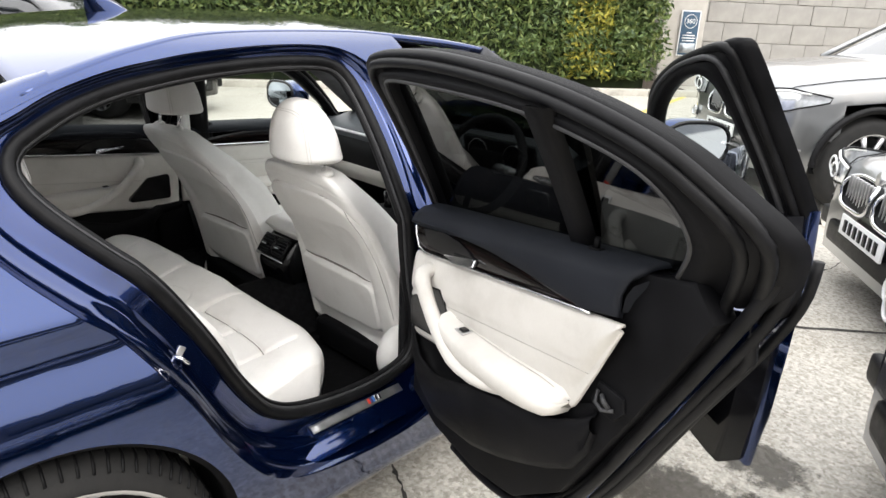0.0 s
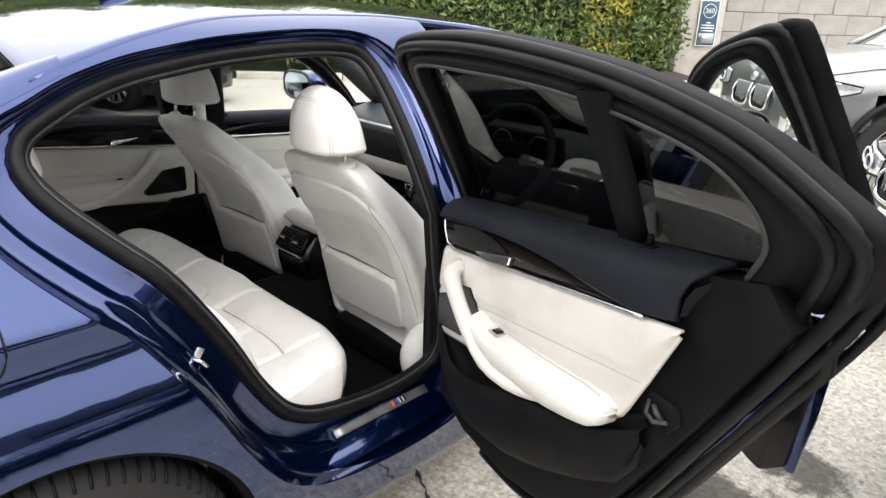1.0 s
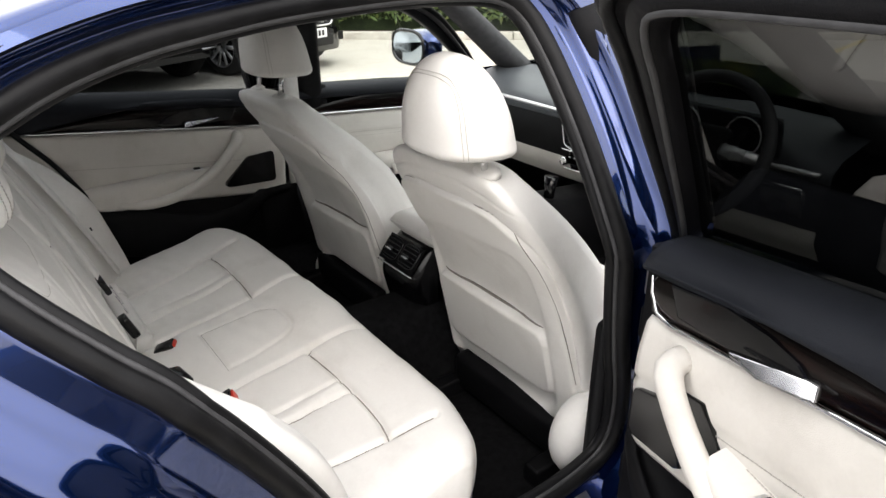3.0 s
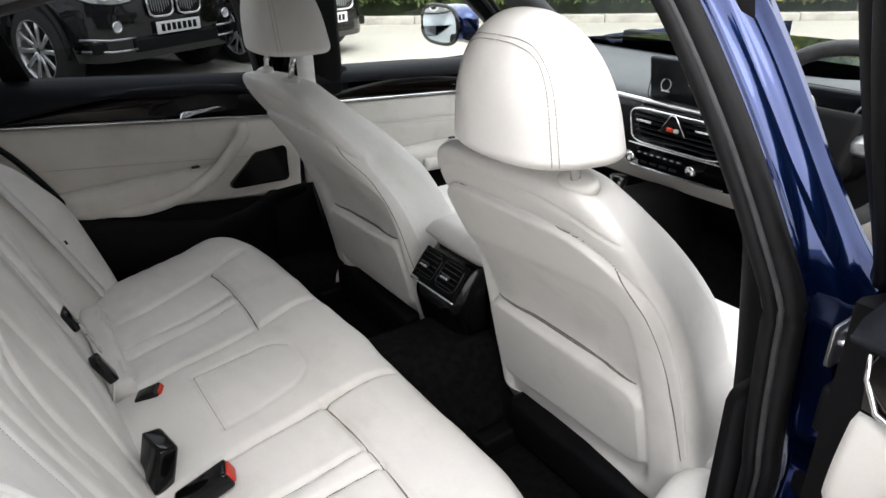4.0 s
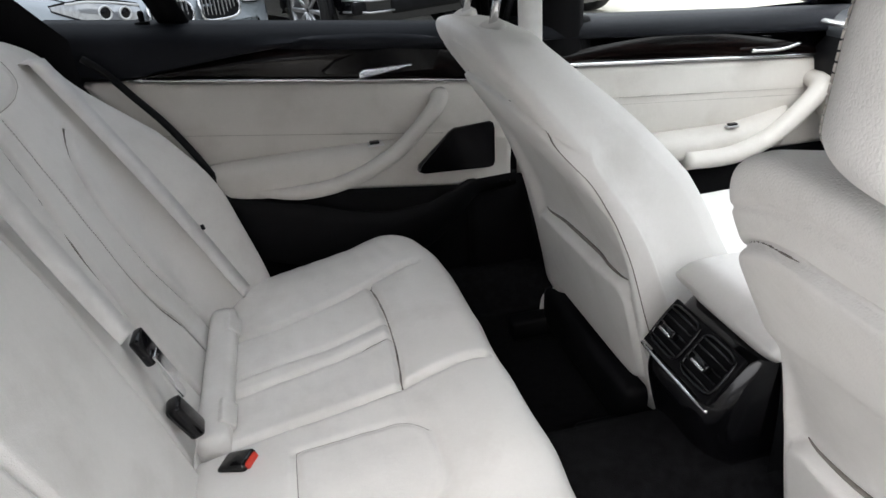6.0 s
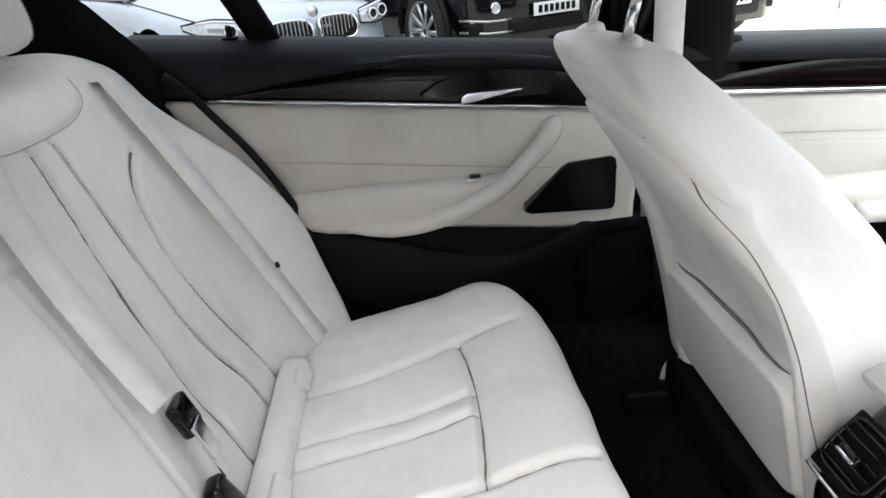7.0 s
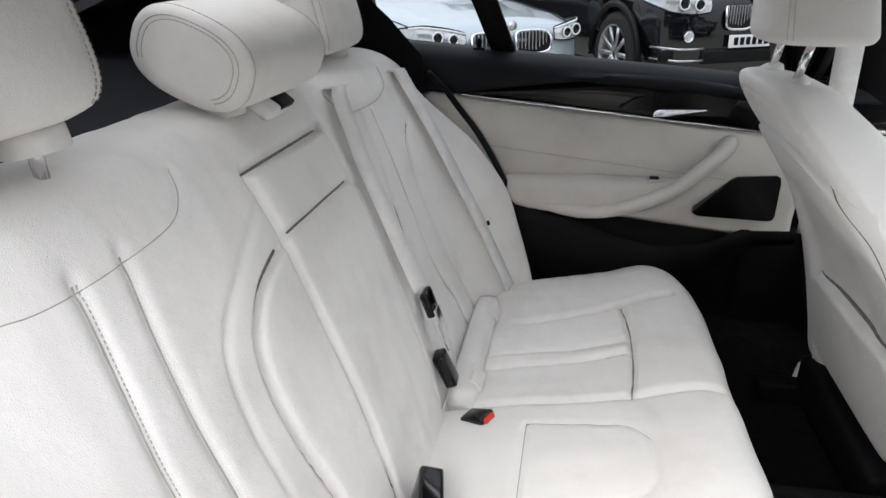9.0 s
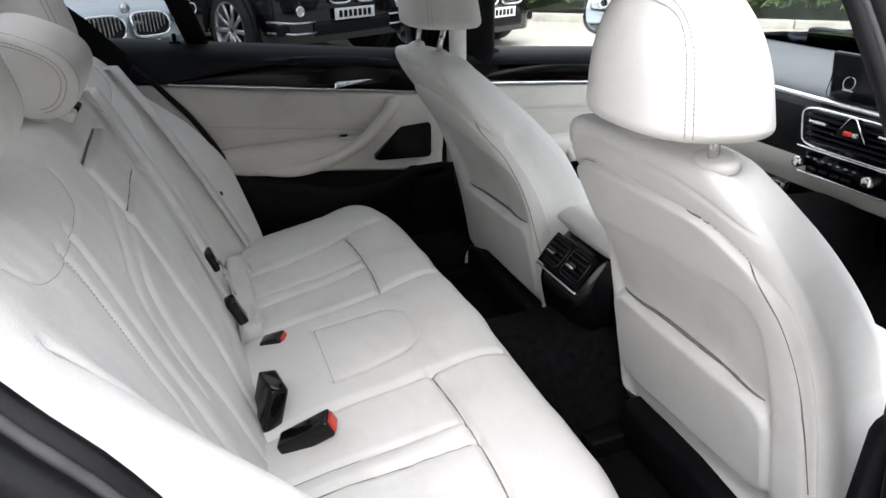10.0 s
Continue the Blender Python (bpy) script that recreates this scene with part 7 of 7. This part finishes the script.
    for x in np.linspace(cx[3] + 0.15, cx[5] - 0.15, 20):
        h = np.interp(-x, -cx, cz) * (height - belt) / 0.5
        b = belt - 0.02
        rr.append([(x, hw * 0.93 * c, b + h * z + 0.012) for c, z in ((0.82, 0.90), (0.78, 0.965), (0.5, 1.03), (0, 1.05), (-0.5, 1.03), (-0.78, 0.965), (-0.82, 0.90))])
    part("roof", grid_bm(rr), paint, root)
    for sg in (-1, 1):
        pl = []
        for pts in (((cx[0], 0.97, 0.0), (cx[2], 0.86, 0.78), (cx[3], 0.83, 0.93), (cx[5], 0.83, 0.93), (cx[6], 0.86, 0.75), (cx[7], 0.95, 0.0)),):
            pl.append(tube_bm(spline([(x, sg * hw * 0.93 * c, belt - 0.02 + (height - belt) * 0.97 * z) for x, c, z in pts], 30), 0.028, 8))
        pl.append(tube_bm([((cx[3] + cx[4]) / 2 - 0.1, sg * hw * 0.93 * c, belt + (height - belt) * z) for c, z in ((1.0, 0), (0.9, 0.5), (0.83, 0.95))], 0.03, 6))
        part("window_surround", join_bm(pl), paint, root)
    if suv:
        for sg in (-1, 1):
            part("roof_bar", tube_bm(spline([(cx[3], sg * hw * 0.70, height), (cx[3] - 0.2, sg * hw * 0.70, height + 0.05), (cx[5], sg * hw * 0.70, height + 0.05), (cx[5] - 0.3, sg * hw * 0.70, height - 0.02)], 20), 0.016, 8), SILVER, root)
    for wx in (fw, rw):
        for sg in (-1, 1):
            wheel(root, (wx, sg * (hw - 0.125), wr), wr, 0.235, sg, 10)
    # face: twin grille, lamps, intake, plate
    gz, gh, gw = (0.76, 0.17, 0.27) if suv else (0.62, 0.145, 0.34)
    xf = 0.015
    if grille:
        for sg in (-1, 1):
            ringp = [(xf + 0.02 - 0.06 * abs(math.sin(a)) * (math.sin(a) > 0), sg * (gw * 0.62) + gw * 0.52 * math.copysign(abs(math.cos(a)) ** 0.55, math.cos(a)), gz + gh * 0.62 * math.copysign(abs(math.sin(a)) ** 0.55, math.sin(a))) for a in np.linspace(0, 2 * math.pi, 40, endpoint=False)]
            g = part("grille", tube_bm(ringp, 0.012, 8, True), CHROME, root, "chrome-framed kidney grille")
            f = bmesh.new()
            f.faces.new([f.verts.new((p[0] - 0.01, p[1], p[2])) for p in ringp])
            part("grille_void", f, RUBBER, g, smooth=False)
            for k in range(9):
                y = sg * gw * 0.62 + (k - 4) * gw * 0.105
                part("grille_bar", box_bm((0.018, 0.007, gh * 1.12), (xf - 0.005, y, gz), 0.002), ALLOY, g)
    lz = gz + (0.105 if suv else 0.055)

    def nose_x(y):
        """How far back the nose lies at this half width."""
        return float(np.interp(abs(y), HW[:5], -X[:5])) * -1

    for sg in (-1, 1):
        ss = np.linspace(0, 1, 22)
        half = [(0.092 if suv else 0.078) * (0.48 + 0.52 * math.sin(math.pi * min(1, 0.10 + 0.72 * q))) * (1 - max(0, (q - 0.72) / 0.28) ** 2 * 0.72) for q in ss]
        mid = [lz + 0.028 * q + (0.022 if suv else 0.03) * q * q for q in ss]
        wy = [hw * (0.47 + 0.455 * q) for q in ss]

        def on_nose(i, v, out):
            x = nose_x(wy[i] * 1.015) + out - 0.020 * max(0, v)
            return (x, sg * wy[i], mid[i] + half[i] * v)

        hl = part("headlight", grid_bm([[on_nose(i, v, 0.016) for v in np.linspace(-1, 1, 10)] for i in range(22)]), LAMP_GLASS, root, "clear headlamp with twin ring lights")
        rim = [on_nose(i, 1.0, 0.016) for i in range(22)] + [on_nose(i, -1.0, 0.016) for i in range(21, -1, -1)]
        part("lamp_border", tube_bm(rim, 0.007, 6, True), RUBBER, hl)
        for q in (6, 12):
            c = Vector(on_nose(q, -0.05, 0.026))
            r = half[q] * 0.56
            part("lamp_bowl", grid_bm([[c + Vector((0.006 * (1 - k), r * k * math.cos(a), r * k * math.sin(a))) for k in (0.02, 0.5, 1.0)] for a in np.linspace(0, 2 * math.pi, 20, endpoint=False)], wrap_u=True), GLOSS_BLACK, hl)
            part("lamp_ring", tube_bm([c + Vector((0.006, r * math.cos(a), r * math.sin(a))) for a in np.linspace(0, 2 * math.pi, 24, endpoint=False)], 0.007, 6, True), SIGN_WHITE, hl)
        part("lamp_brow", tube_bm([on_nose(i, 0.82, 0.024) for i in range(20)], 0.009, 6), SIGN_WHITE, hl)
        if suv:
            fog = [(nose_x(hw * 0.66) + 0.02, sg * hw * 0.66 + 0.042 * math.cos(a), gz - 0.155 + 0.042 * math.sin(a)) for a in np.linspace(0, 2 * math.pi, 20, endpoint=False)]
            fg = part("fog_lamp", tube_bm(fog, 0.010, 6, True), CHROME, root, "round chrome fog lamp")
            part("fog_lens", grid_bm([[Vector(q).lerp(Vector((nose_x(hw * 0.66) + 0.016, sg * hw * 0.66, gz - 0.155)), k) for k in (0, 0.5, 0.96)] for q in fog], wrap_u=True), LAMP_GLASS, fg)
            for k in range(2):
                part("bumper_trim", tube_bm([(nose_x(hw * q) + 0.022, sg * hw * q, gap + 0.10 + 0.10 * k + 0.01 * (q > 0.8)) for q in (0.50, 0.62, 0.74, 0.85, 0.90)], 0.010, 6), SILVER, root, "silver bumper trim")
        part("bonnet_gap", tube_bm([(float(x), sg * float(np.interp(-x, -X, HW)) * 0.90, float(np.interp(-x, -X, ZT)) - 0.018) for x in np.linspace(-0.10, -1.35 * length / 4.8, 24)], 0.004, 5), RUBBER, root)
    iz = gap + 0.13
    part("intake", box_bm((0.05, width * 0.52, 0.13), (0.005, 0, iz), 0.03), RUBBER, root, "black lower intake")
    for sg in (-1, 1):
        part("side_intake", box_bm((0.06, width * 0.15, 0.11), (-0.085, sg * hw * 0.74, iz + 0.01), 0.025), RUBBER, root)
        part("intake_trim", tube_bm([(-0.035, sg * hw * 0.60, iz - 0.05), (-0.03, sg * hw * 0.62, iz + 0.07), (-0.10, sg * hw * 0.86, iz + 0.06)], 0.010, 6), SILVER if suv else paint, root)
    pz = gz - gh * 0.62 - (0.10 if suv else 0.085)
    pl = part("number_plate", box_bm((0.012, 0.52, 0.11), (0.045, 0, pz), 0.003), PLATE, root, "white number plate")
    for k in range(7):
        part("plate_bar", box_bm((0.004, 0.042, 0.065), (0.052, -0.19 + 0.063 * k, pz), 0.0), RUBBER, pl)
    part("badge", tube_bm([(0.0, 0, gz + gh * 0.62 + 0.045), (0.03, 0, gz + gh * 0.62 + 0.05)], 0.038, 16), SILVER, root)
    return root


CAR_GLASS = surface("car_glass", (0.012, 0.014, 0.016), (0.02, 0.022, 0.024), 3, (0.03, 0.06), coat=1.0)
parked_car("saloon", (0.36, 4.92), -50, PAINT_SILVER, "pale silver-blue saloon parked nose to the drive")
parked_car("suv", (2.43, 5.92), -64, PAINT_BLACK, "black sport utility car parked nose to the drive", suv=True, height=1.74, width=1.95)
parked_car("saloon", (-2.3, 6.8), -100, PAINT_NAVY, "dark saloon parked beyond the silver one")
parked_car("suv", (6.4, 0.30), 138, PAINT_GREY, "grey silver sport utility car in the row ahead", suv=True, height=1.76, width=1.92)
parked_car("saloon", (4.10, -1.42), 124, PAINT_GREY, "silver saloon with a chrome kidney grille, parked ahead")
parked_car("saloon", (1.98, -2.07), 118, PAINT_NAVY, "dark saloon with its nose beside the open doors")
parked_car("hatchback", (4.25, 6.3), -68, PAINT_BLACK, "small black hatchback parked next to the black one", length=3.9, width=1.6)


# ---- marks on the yard, sign, and unseen things added behind the camera ----
def ribbon(name, pts, width, mat, label, z=0.004, jag=0.3, seed=1, category="crack"):
    rng = np.random.default_rng(seed)
    rows = []
    p = spline(pts, 80)
    for i, q in enumerate(p):
        a, b = p[max(i - 1, 0)], p[min(i + 1, 79)]
        d = (b - a) / (np.linalg.norm(b - a) + 1e-9)
        n = np.array([-d[1], d[0]])
        w = width * (1 + jag * rng.normal()) / 2
        o = width * jag * rng.normal()
        rows.append([(*(q + n * (o - w)), z), (*(q + n * (o + w)), z)])
    return tagged(part(name, grid_bm(rows), mat), label, category, kind="structure")


ribbon("joint_line", [(3.2, -0.62), (3.69, -1.25), (4.3, -2.0), (6.5, -4.6)], 0.022, JOINT, "dark joint between concrete slabs", jag=0.15, seed=2, category="joint")
ribbon("ground_crack", [(1.62, -0.30), (1.50, -0.55), (1.43, -0.66), (1.30, -0.92), (1.26, -1.20), (1.05, -1.6)], 0.010, JOINT, "thin crack in the concrete", jag=0.5, seed=4)
ribbon("ground_crack", [(5.9, -0.85), (5.0, -1.15), (4.4, -1.0), (3.7, -0.7)], 0.012, JOINT, "thin crack in the concrete", jag=0.5, seed=6)
ribbon("yellow_line", [(10.0, 3.0), (13.0, 3.6)], 0.10, YELLOW, "worn yellow painted line", jag=0.05, seed=8, category="line")


def stain(at, size, turn, z, label):
    bm = bmesh.new()
    uv = bm.loops.layers.uv.new("UVMap")
    c, d = Vector((at[0], at[1], z)), Matrix.Rotation(radians(turn), 3, "Z")
    f = bm.faces.new([bm.verts.new(c + d @ Vector((a * size[0], b * size[1], 0))) for a, b in ((-1, -1), (1, -1), (1, 1), (-1, 1))])
    for l, q in zip(f.loops, ((0, 0), (1, 0), (1, 1), (0, 1))):
        l[uv].uv = q
    return tagged(part("ground_stain", bm, STAIN, smooth=False), label, "stain", kind="structure")


stain((2.02, -1.42), (0.30, 0.62), 20, 0.004, "damp brown stain on the concrete")
stain((2.40, -1.55), (0.22, 0.34), -10, 0.006, "damp brown stain on the concrete")

# sign on the pier
sign = thing("wall_sign", "tall navy sign with a white ring and lettering", "sign")
sign.matrix_basis = Matrix.Translation(along(9.12, 1.90, 1.11)) @ kerb_turn @ Matrix.Diagonal((0.70, 1, 0.68, 1))
part("sign_border", box_bm((0.62, 0.03, 1.36), (0, 0.0, 0), 0.004), SIGN_WHITE, sign)
part("sign_panel", box_bm((0.56, 0.03, 1.30), (0, -0.006, 0), 0.004), SIGN_BLUE, sign)
part("sign_ring", tube_bm([(0.20 * math.cos(a), -0.026, 0.36 + 0.20 * math.sin(a)) for a in np.linspace(0, 2 * math.pi, 40, endpoint=False)], 0.010, 6, True), SIGN_WHITE, sign)
txt = bpy.data.curves.new("sign_text", "FONT")
txt.body, txt.size, txt.align_x, txt.align_y, txt.extrude = "360", 0.20, "CENTER", "CENTER", 0.002
tob = new("sign_number", txt)
tob.data.materials.append(SIGN_WHITE)
tob.parent = sign
tob.matrix_basis = pose(0, -0.024, 0.36, 90, 0, 0)
for k, (w, z) in enumerate(((0.16, 0.02), (0.40, -0.06), (0.44, -0.14), (0.38, -0.22))):
    part("sign_bar", box_bm((w, 0.006, 0.035), (0, -0.022, z), 0.0), SIGN_WHITE, sign)
part("sign_picture", box_bm((0.50, 0.006, 0.30), (0, -0.021, -0.44), 0.0), PAINT_SILVER, sign)

# added long low building behind the camera: only reflected, blocks low sky light
bld = tagged(thing("building", "long low building added out of view to block low sky", "building"), kind="structure")
part("building_wall", box_bm((46, 0.4, 5.4), (2, -15.0, 2.7), 0.02), surface("building_grey", (0.10, 0.10, 0.11), (0.16, 0.16, 0.17), 1.5, (0.6, 0.8)), bld)
part("building_roof", box_bm((46.6, 8, 0.3), (2, -18.8, 5.5), 0.05), surface("roof_dark", (0.04, 0.04, 0.045), (0.07, 0.07, 0.075), 2, (0.6, 0.8)), bld)
win = part("building_window", box_bm((3.2, 0.1, 2.0), (0, 0, 0), 0.02), CAR_GLASS, bld)
win.matrix_basis = Matrix.Translation((-18, -14.76, 1.5))
for i in range(1, 20):
    w2 = new("building_window", win.data)
    w2.parent = bld
    w2.matrix_basis = Matrix.Translation((-18 + 4.4 * (i % 10), -14.76, 1.5 + 2.5 * (i // 10)))
# unseen cars added to give the blue paint a dark reflected band
parked_car("saloon", (-1.3, -4.75), 95, PAINT_BLACK, "black saloon added out of view to darken reflections")
parked_car("suv", (-3.9, -4.9), 92, PAINT_NAVY, "dark sport utility car added out of view to darken reflections", suv=True, height=1.72)
parked_car("saloon", (1.45, -5.0), 88, PAINT_NAVY, "dark saloon added out of view to darken reflections")
